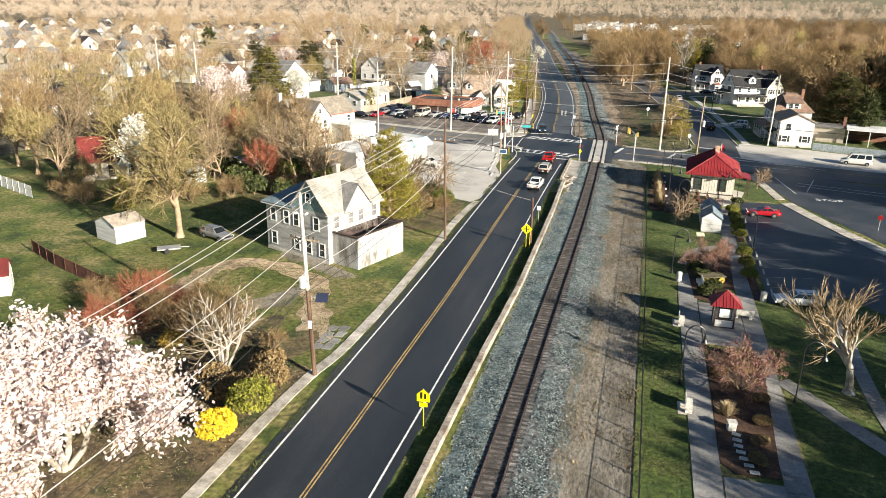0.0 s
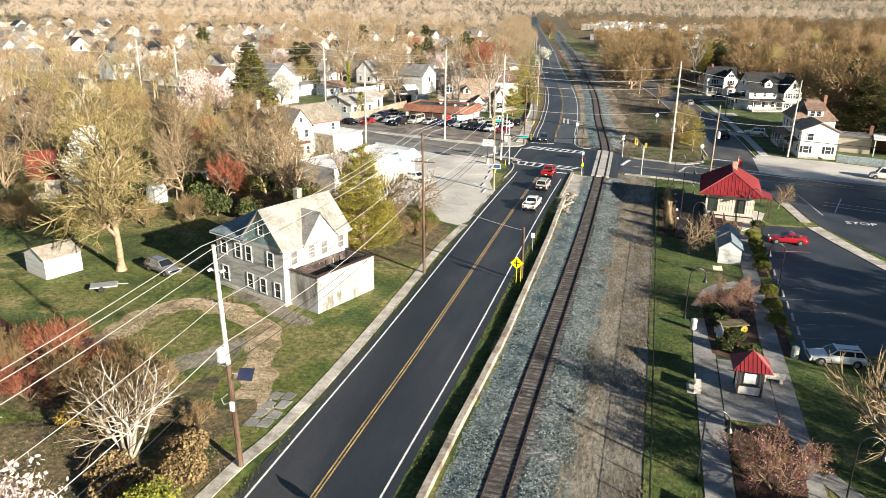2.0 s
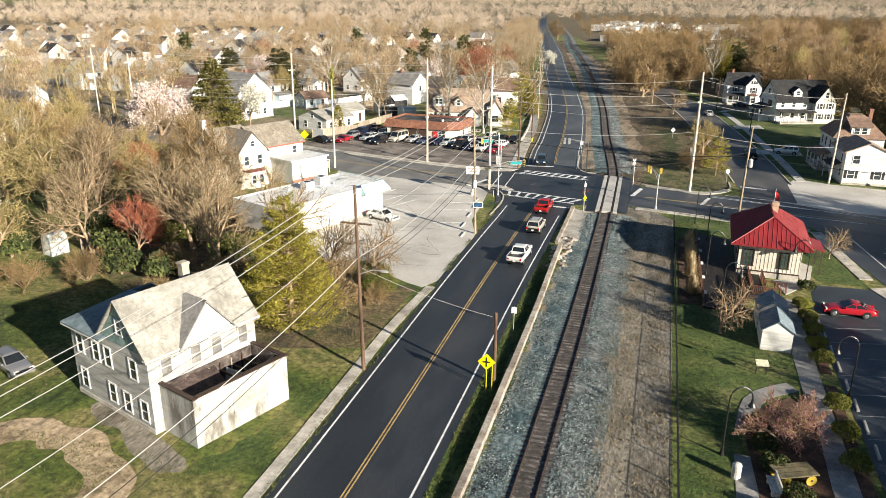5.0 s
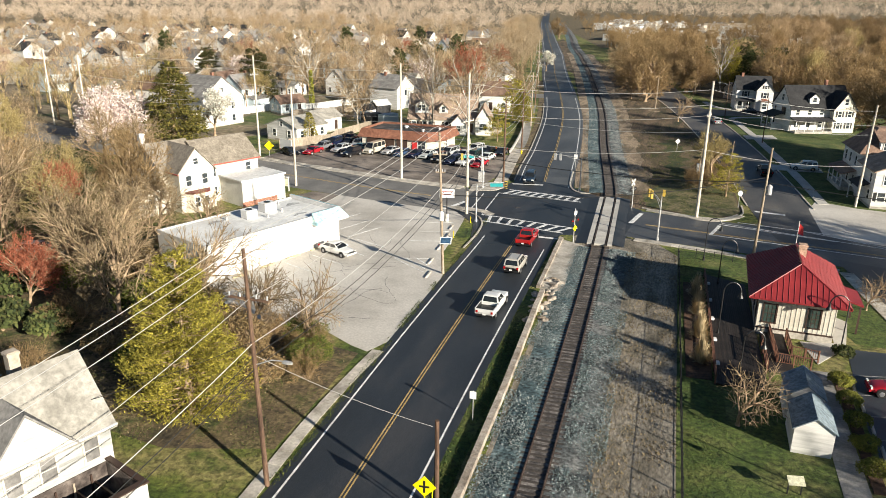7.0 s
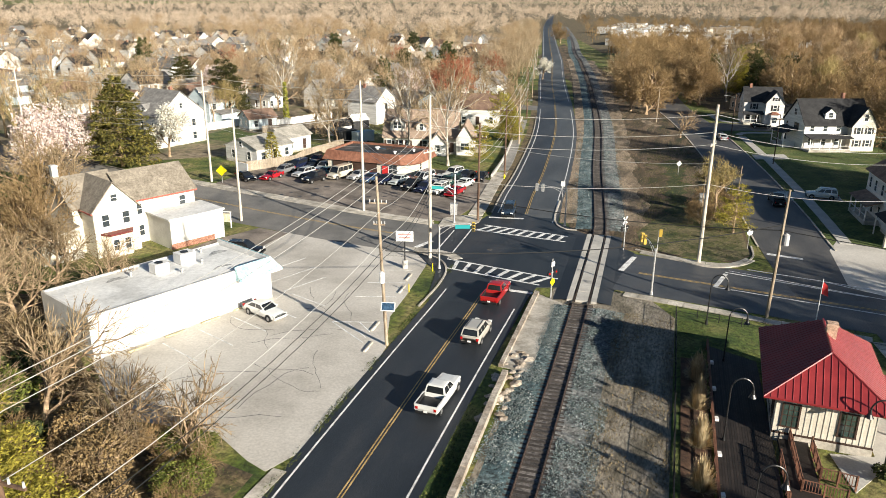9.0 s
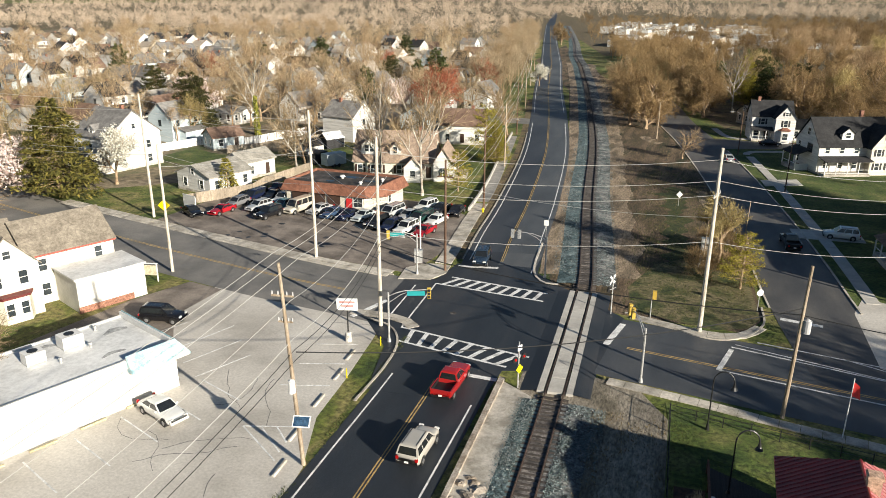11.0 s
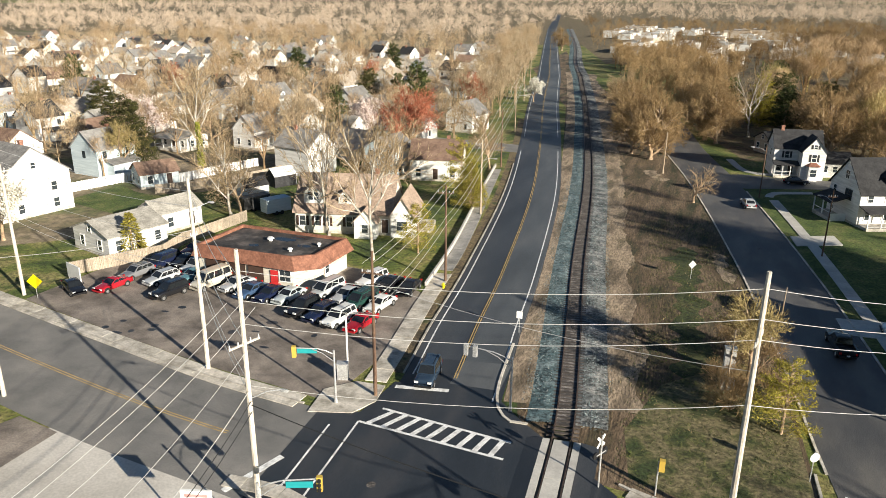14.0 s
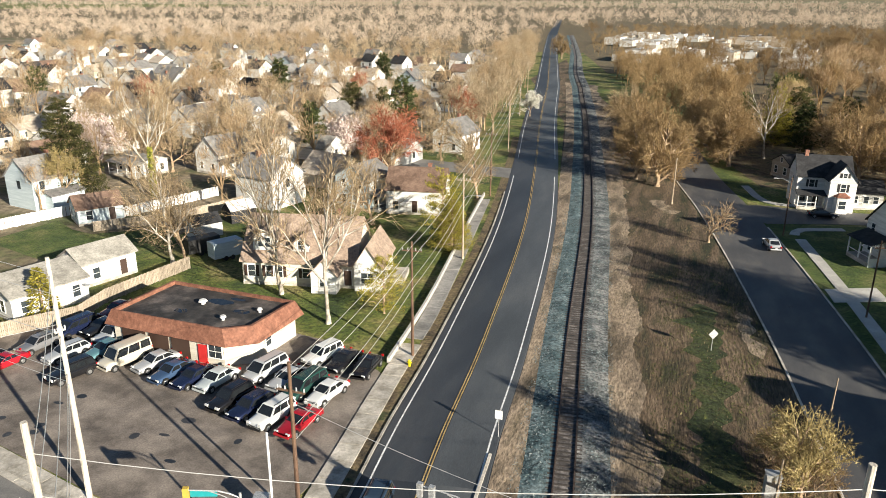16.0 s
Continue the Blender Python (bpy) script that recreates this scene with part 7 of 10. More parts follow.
p1 = thing("utility_pole", "tall weathered utility pole, pale above and red-brown below", "utility pole", -16.5, 46.2, 0)
part("pole_foot", M().tube((0, 0, -0.1), (-0.27, 0, 7.4), 0.19, 0.165, 10), POLEBROWN, p1, "red-brown lower pole")
part("pole", M().tube((-0.27, 0, 7.4), (-0.56, 0, 15.2), 0.164, 0.12, 10), POLEPALE, p1)
a1 = part("crossarm", M().cbox(-0.42, 0.16, 11.5, 2.5, 0.1, 0.13, -6), POLEWOOD, p1)
part("crossarm_brace", M().tube((-1.1, 0.16, 11.45), (-0.4, 0.16, 10.8), 0.025, 0.025, 5), GALV, a1)
part("crossarm_brace", M().tube((0.26, 0.16, 11.45), (-0.38, 0.16, 10.8), 0.025, 0.025, 5), GALV, a1)
for k in (-1.1, -0.75, 0.35, 0.75):
    part("insulator", M().tube((-0.42 + k, 0.16, 11.56), (-0.42 + k, 0.16, 11.72), 0.05, 0.07, 8).tube((-0.42 + k, 0.16, 11.72), (-0.42 + k, 0.16, 11.8), 0.09, 0.05, 8), TRIM_BROWN, a1, "brown insulator")
for s in (-1, 1):
    part("top_insulator", M().tube((-0.5, 0, 13.55), (-0.5 + s * 0.42, 0, 13.62), 0.06, 0.06, 7).tube((-0.5 + s * 0.42, -0.16, 13.62), (-0.5 + s * 0.42, 0.16, 13.62), 0.09, 0.09, 8), SIGNWHITE, p1, "white line insulator")
part("transformer", M().tube((-0.5, -0.34, 7.75), (-0.5, -0.34, 8.6), 0.26, 0.26, 12).tube((-0.5, -0.34, 8.6), (-0.5, -0.34, 8.7), 0.22, 0.1, 10), SIGNWHITE, p1, "pale transformer can")
part("cable_bracket", M().path([(-0.3, 0, 7.2), (-0.7, -0.1, 7.35), (-1.1, -0.1, 7.3)], 0.025, 5), GALV, p1)
part("cable_loop", M().path([(-0.15, -0.1, 4.9), (-0.7, -0.2, 4.6), (-0.85, -0.2, 5.0), (-0.4, -0.2, 5.4)], 0.03, 5), GALV, p1)
part("meter_box", M().cbox(-0.1, -0.24, 4.6, 0.26, 0.16, 0.62), SIGNWHITE, p1)
pole(-15.3, 82.5, 15.6, POLEBROWN, "brown utility pole with street lamp", [(12.6, 2.6, 0)], (-0.02, 0), lamp=(8.4, 1.9, 0))
def solar_panel(t, x, y, z, a):
    """A small tilted panel with a pale frame, held off the pole by a bracket."""
    c, q = math.cos(radians(a)), math.sin(radians(a))
    u, v = Vector((c, q, 0)), Vector((-q * 0.7, c * 0.7, 0.7))
    o = Vector((x, y, z)) - u.cross(v) * 0.0
    sp = part("solar_panel", M().slab(o - u * 0.62 - v * 0.42, o + u * 0.62 - v * 0.42, o + u * 0.62 + v * 0.42, o - u * 0.62 + v * 0.42, 0.05), SIGNWHITE, t, "white framed solar panel")
    n = u.cross(v).normalized() * 0.055
    part("cell_sheet", M().slab(o - u * 0.54 - v * 0.34 + n, o + u * 0.54 - v * 0.34 + n, o + u * 0.54 + v * 0.34 + n, o - u * 0.54 + v * 0.34 + n, 0.01), surf("dark blue solar cells", [(0.02, 0.05, 0.1), (0.05, 0.1, 0.17)], 2.0, 0.2, 0.0, 10), sp, "dark blue cells")
    part("bracket", M().tube((x, y, z - 0.1), (x * 0.1, y * 0.1 + 0.0, z - 0.25), 0.03, 0.03, 6), GALV, sp)


lc = pole(-15.2, 119.4, 15.8, POLEWOOD, "weathered leaning utility pole at the lot corner", [(13.5, 1.5, 8), (11.6, 1.0, 8)], (-0.012, -0.07))
part("transformer", M().tube((0.05, -0.95, 6.4), (0.05, -0.95, 7.3), 0.24, 0.24, 12).tube((0.05, -0.95, 7.3), (0.05, -0.95, 7.4), 0.18, 0.1, 10).cbox(-0.02, -0.66, 6.9, 0.1, 0.3, 0.4), SIGNWHITE, lc, "white transformer can")
solar_panel(lc, 0.5, -0.75, 4.1, 12)
pole(-18.5, 141.5, 19.4, POLEPALE, "tall pale utility pole at the crossing", [(13.0, 2.4, 70)], (0, 0), 0.22, lamp=(9.0, 2.0, 25))
pole(-33.8, 157.4, 18.8, POLEPALE, "tall pale utility pole beside the dealer's lot", [(13.5, 0.8, 80)], (0.0, 0), 0.22, lamp=(15.5, 2.2, 80))
pole(-48.2, 148.3, 15.6, POLEPALE, "tall pale utility pole beside the cross street", [], (0, 0), 0.2)
pole(-65.2, 166.2, 18.4, POLEPALE, "tall pale utility pole down the cross street", [(15.0, 2.2, 80)], (0, 0), 0.22)
pole(-16.8, 157.3, 13.8, POLEBROWN, "brown utility pole at the corner of the dealer's lot", [(11.8, 2.0, 0)], (0, 0), 0.18)
pole(11.8, 148.5, 18.7, POLEPALE, "tall pale utility pole on the grassy corner", [(14.2, 2.4, 75)], (0.0, 0), 0.24)
pole(17.7, 134.8, 13.0, POLEWOOD, "weathered utility pole with transformer", [], (0.02, 0), 0.18, True)
pole(-18.9, 183.5, 12.5, POLEBROWN, "brown utility pole along the main road", [(11.5, 2.0, 5)])
pole(-22.0, 211.0, 12.5, POLEWOOD, "utility pole along the main road", [(11.5, 2.0, 5)], lamp=(9, 2.0, 0))
pole(-26.5, 243.0, 12.5, POLEBROWN, "utility pole along the main road", [(11.5, 2.0, 5)])
pole(-32.0, 280.0, 12.5, POLEWOOD, "utility pole along the main road", [(11.5, 2.0, 5)], lamp=(9, 2.0, 0))
pole(-40.5, 330.0, 12.5, POLEWOOD, "utility pole along the main road", [(11.5, 2.0, 5)])
pole(-49.0, 380.0, 12.5, POLEWOOD, "utility pole along the main road", [(11.5, 2.0, 5)])
pole(4.5, 246.0, 8.5, POLEWOOD, "short bare wooden pole in the corridor", [], (0.01, 0), 0.16)
pole(18.3, 181.0, 4.8, POLEWOOD, "slender bare post beside the side street", [], (0.02, 0), 0.09)
pole(12.4, 166.4, 6.2, POLEWOOD, "slender bare post beside the olive tree", [], (0.02, 0), 0.1)
pole(26.0, 205.0, 9.5, POLEBROWN, "dark slim pole beside the footpath", [(8.6, 1.2, 10)], (0, 0), 0.12, lamp=(8.0, 1.4, 150))
pole(20.6, 233.0, 9.5, POLEBROWN, "dark slim pole with street lamp at the kerb", [], (0, 0), 0.12, lamp=(8.5, 2.0, 170))
pole(33.5, 160.0, 15.0, POLEPALE, "pale utility pole across the street", [(13.5, 2.2, 80)], (0.02, 0), 0.2)
pole(-108, 170, 17, POLEPALE, "tall pale pole among the far houses", [(15, 2.2, 80)], (0, 0), 0.2)
pole(-128, 181, 17, POLEPALE, "tall pale pole among the far houses", [(15, 2.2, 80)], (0, 0), 0.2)


def cable(pts, r):
    """One unbroken thin tube along pts."""
    m = M()
    d = (pts[-1] - pts[0]).normalized()
    s = d.cross((0, 0, 1)).normalized() * r
    u = Vector((0, 0, r))
    n = len(pts)
    m.add([q for p in pts for q in (p + s, p + u, p - s, p - u)], [(i * 4 + k, i * 4 + (k + 1) % 4, i * 4 + 4 + (k + 1) % 4, i * 4 + 4 + k) for i in range(n - 1) for k in range(4)])
    return m


def wire(a, b, sag, r=0.022, material=None, n=10, label="slack overhead cable between poles"):
    a, b = Vector(a), Vector(b)
    pts = [a.lerp(b, i / n) - Vector((0, 0, sag * 4 * (i / n) * (1 - i / n))) for i in range(n + 1)]
    solo("overhead_wire", cable(pts, r), material or WIRE, label, "cable", group="overhead wires")


ROW = [(-16.6, 45.7, 15.0), (-15.6, 82.5, 15.6), (-15.4, 119.4, 15.8), (-18.5, 141.5, 15.5)]
PRE = (-17.4, 8.0, 14.5)
for dx, dz, sg in ((-1.0, 0.2, 0.7), (0.0, 0.3, 0.6), (1.0, 0.2, 0.8), (0.1, -3.0, 0.9), (0.1, -5.8, 1.0), (0.15, -6.6, 1.1), (0.15, -7.4, 1.0)):
    for a, b in zip([PRE] + ROW, ROW):
        wire((a[0] + dx, a[1], a[2] + dz), (b[0] + dx, b[1], b[2] + dz), sg, 0.02 if dz > -5 else 0.03, WIRE if dz > -6 else WIRE_BLACK)
NORTH = [(-16.8, 157.3, 12.5), (-18.9, 183.5, 11.8), (-22, 211, 11.8), (-26.5, 243, 11.8), (-32, 280, 11.8), (-40.5, 330, 11.8)]
for dx, dz in ((-0.9, 0.1), (0.0, 0.2), (0.9, 0.1), (0.1, -3.2), (0.1, -4.2)):
    for a, b in zip(NORTH, NORTH[1:]):
        wire((a[0] + dx, a[1], a[2] + dz), (b[0] + dx, b[1], b[2] + dz), 0.6)
for z, sg in ((17.6, 0.6), (16.2, 0.7), (13.2, 0.8), (10.4, 0.9), (9.6, 1.0)):
    W2 = [(-108, 170, z), (-65.2, 166.2, z), (-33.8, 157.4, z), (-18.5, 141.5, z)]
    for a, b in zip(W2, W2[1:]):
        wire(a, b, sg)
for z0, z1 in ((18.0, 17.6), (16.0, 15.6), (14.4, 14.2), (10.0, 9.6)):
    wire((-18.5, 141.5, z0), (11.8, 148.5, z1), 0.9)
    wire((11.8, 148.5, z1), (33.5, 160, z1 - 3.5), 0.7)
wire((-15.2, 119.4, 9.0), (17.7, 134.8, 9.5), 1.2, 0.045, WIRE_BLACK, label="heavy black cable across the crossing")
wire((-18.5, 141.5, 8.6), (17.7, 134.8, 9.0), 1.0, 0.045, WIRE_BLACK, label="heavy black cable across the crossing")
wire((17.7, 134.8, 9.0), (60, 128, 9.0), 0.9, 0.04, WIRE_BLACK)
wire((-16.8, 157.3, 11.0), (11.8, 148.5, 12.0), 0.8)
wire((-48.2, 148.3, 13.0), (-33.8, 157.4, 14.0), 0.4)
wire((-15.3, 82.5, 9.0), (-4.7, 83.0, 5.9), 0.3, 0.015, label="stay wire over the road")
wire((-15.3, 82.5, 10.0), (-28, 76, 6.2), 0.4, 0.02, WIRE_BLACK, label="service drop to the empty house")

solar = thing("solar_panel", "small solar panel bracketed to the utility pole", "solar panel", -16.1, 46.0, 7.0, 12)
part("panel", M().slab((0.1, -0.35, -0.28), (1.05, -0.35, -0.28), (1.05, 0.35, 0.2), (0.1, 0.35, 0.2), 0.04), glass_dark("solar cells", (0.02, 0.025, 0.05), 0.2), solar)
part("bracket", M().tube((-0.3, 0, 0.0), (0.6, 0, -0.1), 0.03, 0.03, 5), GALV, solar)


def lamp_post(x, y, rz, label="black swan-neck lamp post with bell shade"):
    t = thing("street_lamp", label, "street lamp", x, y, 0, rz, "swan-neck lamp posts")
    part("base", M().tube((0, 0, 0), (0, 0, 0.5), 0.16, 0.1, 10), BLACK, t)
    part("pole", M().tube((0, 0, 0.5), (0, 0, 4.3), 0.06, 0.05, 8), BLACK, t)
    arc = [(0.75 - 0.75 * math.cos(a), 0, 4.3 + 0.75 * math.sin(a) * 1.2) for a in [math.pi * i / 10 for i in range(11)]]
    part("gooseneck", M().path(arc, 0.055, 6), BLACK, t)
    part("shade", M().tube((1.5, 0, 4.35), (1.5, 0, 4.05), 0.08, 0.13, 10).tube((1.5, 0, 4.05), (1.5, 0, 3.8), 0.13, 0.28, 10), BLACK, t)


for x, y, rz in ((12.25, 53.0, 10), (20.7, 52.6, 5), (12.2, 78.3, 15), (21.9, 88.5, 190), (12.6, 112, 10), (13.2, 124, 10), (13.5, 102.5, 10), (22.4, 111.6, 180), (12.1, 131.5, 0)):
    lamp_post(x, y, rz)


def signal(x, y, rz, ln, label, sign=False, h=5.2, housing=None):
    t = thing("traffic_signal", label, "traffic light", x, y, 0, rz, "traffic signals")
    part("post", M().tube((0, 0, 0), (0, 0, h), 0.11, 0.09, 10).tube((0, 0, 0), (0, 0, 0.4), 0.2, 0.16, 8), GALV, t)
    part("mast_arm", M().path([(0, 0, h - 0.4), (ln * 0.2, 0, h - 0.05), (ln * 0.4, 0, h + 0.15), (ln, 0, h + 0.25)], 0.05, 6), GALV, t)
    part("mast_brace", M().path([(0, 0, h - 1.1), (ln * 0.3, 0, h - 0.25), (ln * 0.55, 0, h + 0.12)], 0.035, 5), GALV, t)
    for k in ((1.0,) if sign else (0.8, 1.0)):
        hd = part("signal_head", M().cbox(ln * k, 0, h - 0.1, 0.36, 0.3, 1.05), housing or SIGNAL_YELLOW, t)
        for j in range(3):
            part("lens", M().tube((ln * k, -0.15, h + 0.22 - 0.33 * j), (ln * k, -0.3, h + 0.24 - 0.33 * j), 0.13, 0.13, 8), BLACK, hd)
    if sign:
        part("street_name_sign", M().cbox(ln * 0.68, -0.1, h - 0.1, 1.7, 0.05, 0.45), SIGNGREEN, t, "teal street-name sign")


signal(-16.4, 138.5, 20, 3.9, "galvanised traffic signal with street-name sign", True)
signal(-5.0, 158.2, 175, 4.2, "galvanised traffic signal with two pale heads", housing=GALV)
signal(-19.6, 155.3, 200, 3.4, "galvanised traffic signal at the dealer's corner", True)
signal(6.9, 137.3, 112, 4.2, "galvanised traffic signal beside the track")
ps = thing("pedestrian_signal", "yellow pedestrian signal on a pale post", "traffic light", 7.1, 150.6, 0, 0)
part("post", M().tube((0, 0, 0), (0, 0, 2.9), 0.06, 0.06, 8), GALV, ps)
part("signal_head", M().cbox(0.25, 0, 2.6, 0.4, 0.35, 0.9), SIGNAL_YELLOW, ps)


def rail_signal(x, y, rz, label, school=False):
    t = thing("railway_signal", label, "railway signal", x, y, 0, rz)
    part("mast", M().tube((0, 0, 0), (0, 0, 4.4), 0.07, 0.06, 8), GALV, t)
    cb = M()
    for a in (45, -45):
        c, s = math.cos(radians(a)), math.sin(radians(a))
        cb.add([(-0.6 * c + 0.1 * s, -0.1, 3.9 - 0.6 * s - 0.1 * c), (0.6 * c + 0.1 * s, -0.1, 3.9 + 0.6 * s - 0.1 * c), (0.6 * c - 0.1 * s, -0.1, 3.9 + 0.6 * s + 0.1 * c), (-0.6 * c - 0.1 * s, -0.1, 3.9 - 0.6 * s + 0.1 * c),
                (-0.6 * c + 0.1 * s, -0.06, 3.9 - 0.6 * s - 0.1 * c), (0.6 * c + 0.1 * s, -0.06, 3.9 + 0.6 * s - 0.1 * c), (0.6 * c - 0.1 * s, -0.06, 3.9 + 0.6 * s + 0.1 * c), (-0.6 * c - 0.1 * s, -0.06, 3.9 - 0.6 * s + 0.1 * c)],
               [(0, 1, 2, 3), (7, 6, 5, 4), (0, 4, 5, 1), (1, 5, 6, 2), (2, 6, 7, 3), (3, 7, 4, 0)])
    if school:
        part("plate", M().box(-0.28, -0.1, 3.6, 0.28, -0.06, 4.1), SIGNWHITE, t, "small white plate")
    else:
        part("crossbuck", cb, SIGNWHITE, t)
    for s in (-1, 1):
        lg = part("warning_light", M().tube((s * 0.55, -0.02, 2.9), (s * 0.55, -0.12, 2.9), 0.3, 0.3, 14), BLACK, t)
        part("lens", M().tube((s * 0.55, -0.12, 2.9), (s * 0.55, -0.18, 2.9), 0.12, 0.1, 10), TAIL, lg)
    part("light_bar", M().tube((-0.55, 0, 2.9), (0.55, 0, 2.9), 0.04, 0.04, 6), GALV, t)
    if school:
        part("warning_sign", M().add([(0, -0.14, 1.45), (0.45, -0.14, 1.9), (0, -0.14, 2.35), (-0.45, -0.14, 1.9), (0, -0.11, 1.45), (0.45, -0.11, 1.9), (0, -0.11, 2.35), (-0.45, -0.11, 1.9)], [(0, 1, 2, 3), (7, 6, 5, 4), (0, 4, 5, 1), (1, 5, 6, 2), (2, 6, 7, 3), (3, 7, 4, 0)]), YELLOWSIGN, t, "yellow diamond sign")


rail_signal(-2.9, 133.6, 62, "railway crossing signal with black lamps and yellow sign", True)
rail_signal(3.2, 150.4, 240, "railway crossing signal with white crossbuck")


def sign(x, y, rz, h, shape, material, label, w=0.75, post=None):
    t = thing("road_sign", label, "road sign", x, y, 0, rz)
    part("post", M().tube((0, 0, 0), (0, 0, h), 0.04, 0.04, 6), post or GALV, t)
    z = h - w * 0.55
    if shape == "diamond":
        o = [(0, z - w * 0.7), (w * 0.7, z), (0, z + w * 0.7), (-w * 0.7, z)]
    elif shape == "octagon":
        o = [(w * 0.5 * math.cos(math.pi / 8 + i * math.pi / 4), z + w * 0.5 * math.sin(math.pi / 8 + i * math.pi / 4)) for i in range(8)]
    elif shape == "pentagon":
        o = [(-w * 0.5, z - w * 0.5), (w * 0.5, z - w * 0.5), (w * 0.5, z + 0.1), (0, z + w * 0.55), (-w * 0.5, z + 0.1)]
    else:
        o = [(-w * 0.4, z - w * 0.5), (w * 0.4, z - w * 0.5), (w * 0.4, z + w * 0.5), (-w * 0.4, z + w * 0.5)]
    part("plate", M().prof(o, -0.08, -0.045, "y"), material, t)
    return t


s1 = sign(-5.8, 41.7, 5, 3.0, "pentagon", YELLOWSIGN, "fluorescent yellow school crossing sign on a yellow post", 0.95, YELLOWSIGN)
part("symbol", M().cbox(-0.14, -0.09, 2.5, 0.16, 0.02, 0.5).cbox(0.14, -0.09, 2.45, 0.14, 0.02, 0.4), BLACK, s1)
part("arrow_plate", M().cbox(0, -0.07, 1.75, 0.6, 0.03, 0.32), YELLOWSIGN, s1)
s2 = sign(-4.9, 82.2, 5, 3.0, "diamond", YELLOWSIGN, "yellow diamond junction sign on twin yellow posts", 1.0, YELLOWSIGN)
part("post", M().tube((0.45, 0, 0), (0.45, 0, 2.2), 0.04, 0.04, 6), YELLOWSIGN, s2)
part("symbol", M().cbox(0, -0.09, 2.45, 0.12, 0.02, 0.8).cbox(0, -0.09, 2.45, 0.6, 0.02, 0.12), BLACK, s2)
solo("wooden_post", M().tube((0, 0, -0.1), (0, 0, 6.2), 0.16, 0.13, 9), POLEBROWN, "stub of brown wooden anchor pole", "post", pose(-4.5, 83.2, 0))
sign(-4.9, 93.0, 0, 2.4, "plate", SIGNWHITE, "small white regulatory sign", 0.6)
sign(17.6, 155.1, 30, 2.6, "octagon", SIGNWHITE, "stop sign seen from its bare grey back", 0.8)
sign(-7.4, 172.5, 0, 2.6, "plate", SIGNWHITE, "white sign beside the northbound lane", 0.8)
sign(9.5, 192.5, 30, 2.4, "diamond", GALV, "grey back of a diamond sign", 0.8)
sign(-63.0, 166.0, 20, 2.8, "diamond", YELLOWSIGN, "yellow diamond warning sign", 1.3)
sign(39.0, 102.0, -20, 2.3, "octagon", SIGNRED, "red stop sign at the station street", 0.75)
sg = thing("shop_sign", "white double-faced shop sign on a dark post in a barrel", "sign", -20.2, 137.6, 0, 15)
part("post", M().tube((0, 0, 0), (0, 0, 3.4), 0.07, 0.07, 8), BLACK, sg)
part("board", M().cbox(0, 0, 3.9, 2.0, 0.18, 1.2), SIGNWHITE, sg)
for zz_, wd_ in ((4.15, 1.5), (3.75, 1.2)):
    part("lettering_bar", M().cbox(0, -0.1, zz_, wd_, 0.02, 0.2), surf("faded red lettering", [(0.5, 0.2, 0.18), (0.6, 0.3, 0.28)], 2, 0.6, 0, 10), sg)
part("barrel", M().tube((0, 0, 0), (0, 0, 1.0), 0.32, 0.3, 12), CASTSTONE, sg)
cab = solo("signal_cabinet", M().box(-0.5, -0.35, 0, 0.5, 0.35, 1.6).box(-0.55, -0.4, 1.6, 0.55, 0.4, 1.68), GALV, "grey traffic control cabinet", "cabinet", pose(-20.8, 159.2, 0, 0, 0, 15))
solo("bollard_post", M().tube((0, 0, 0), (0, 0, 5.5), 0.1, 0.1, 8), TRIM_W, "white painted steel post at the lot entrance", "post", pose(-21.2, 161.0, 0))
ub = solo("utility_cabinet", M().box(-0.5, -0.4, 0, 0.5, 0.4, 2.8).box(-0.55, -0.45, 2.8, 0.55, 0.45, 2.9), GALV, "tall grey railway equipment cabinet", "cabinet", pose(12.7, 169.4, 0, 0, 0, 5))
solo("utility_cabinet", M().box(-0.6, -0.5, 0, 0.6, 0.5, 0.9).box(-0.63, -0.53, 0.9, 0.63, 0.53, 0.97), GALV, "low pale equipment box", "cabinet", pose(12.5, 166.9, 0, 0, 0, 5))


def bench(x, y, rz):
    t = thing("bench", "pale cast-stone park bench", "bench", x, y, 0, rz, "park benches")
    part("seat", M().box(-0.9, -0.25, 0.38, 0.9, 0.25, 0.48), CASTSTONE, t)
    part("backrest", M().box(-0.9, 0.22, 0.48, 0.9, 0.32, 0.95), CASTSTONE, t)
    for s in (-0.65, 0.65):
        part("leg", M().box(s - 0.12, -0.22, 0, s + 0.12, 0.28, 0.38), CASTSTONE, t)


for x, y, rz in ((12.8, 64.8, 88), (12.8, 49.3, 88), (15.0, 75.3, -85), (18.6, 67.7, 180)):
    bench(x, y, rz)
solo("litter_bin", M().tube((0, 0, 0), (0, 0, 0.95), 0.32, 0.32, 14).dome((0, 0, 0.95), 0.33, 0.33, 0.2, 14, 4, 0.0), CASTSTONE, "round stone litter bin with domed lid", "bin", pose(21.0, 72.6, 0))
solo("litter_bin", M().tube((0, 0, 0), (0, 0, 0.95), 0.3, 0.3, 14).dome((0, 0, 0.95), 0.31, 0.31, 0.2, 14, 4, 0.0), CASTSTONE, "round stone litter bin with domed lid", "bin", pose(12.9, 76.0, 0))


def road_x(y):
    return float(np.interp(y, [p[1] for p in MAIN], [p[0] for p in MAIN]))


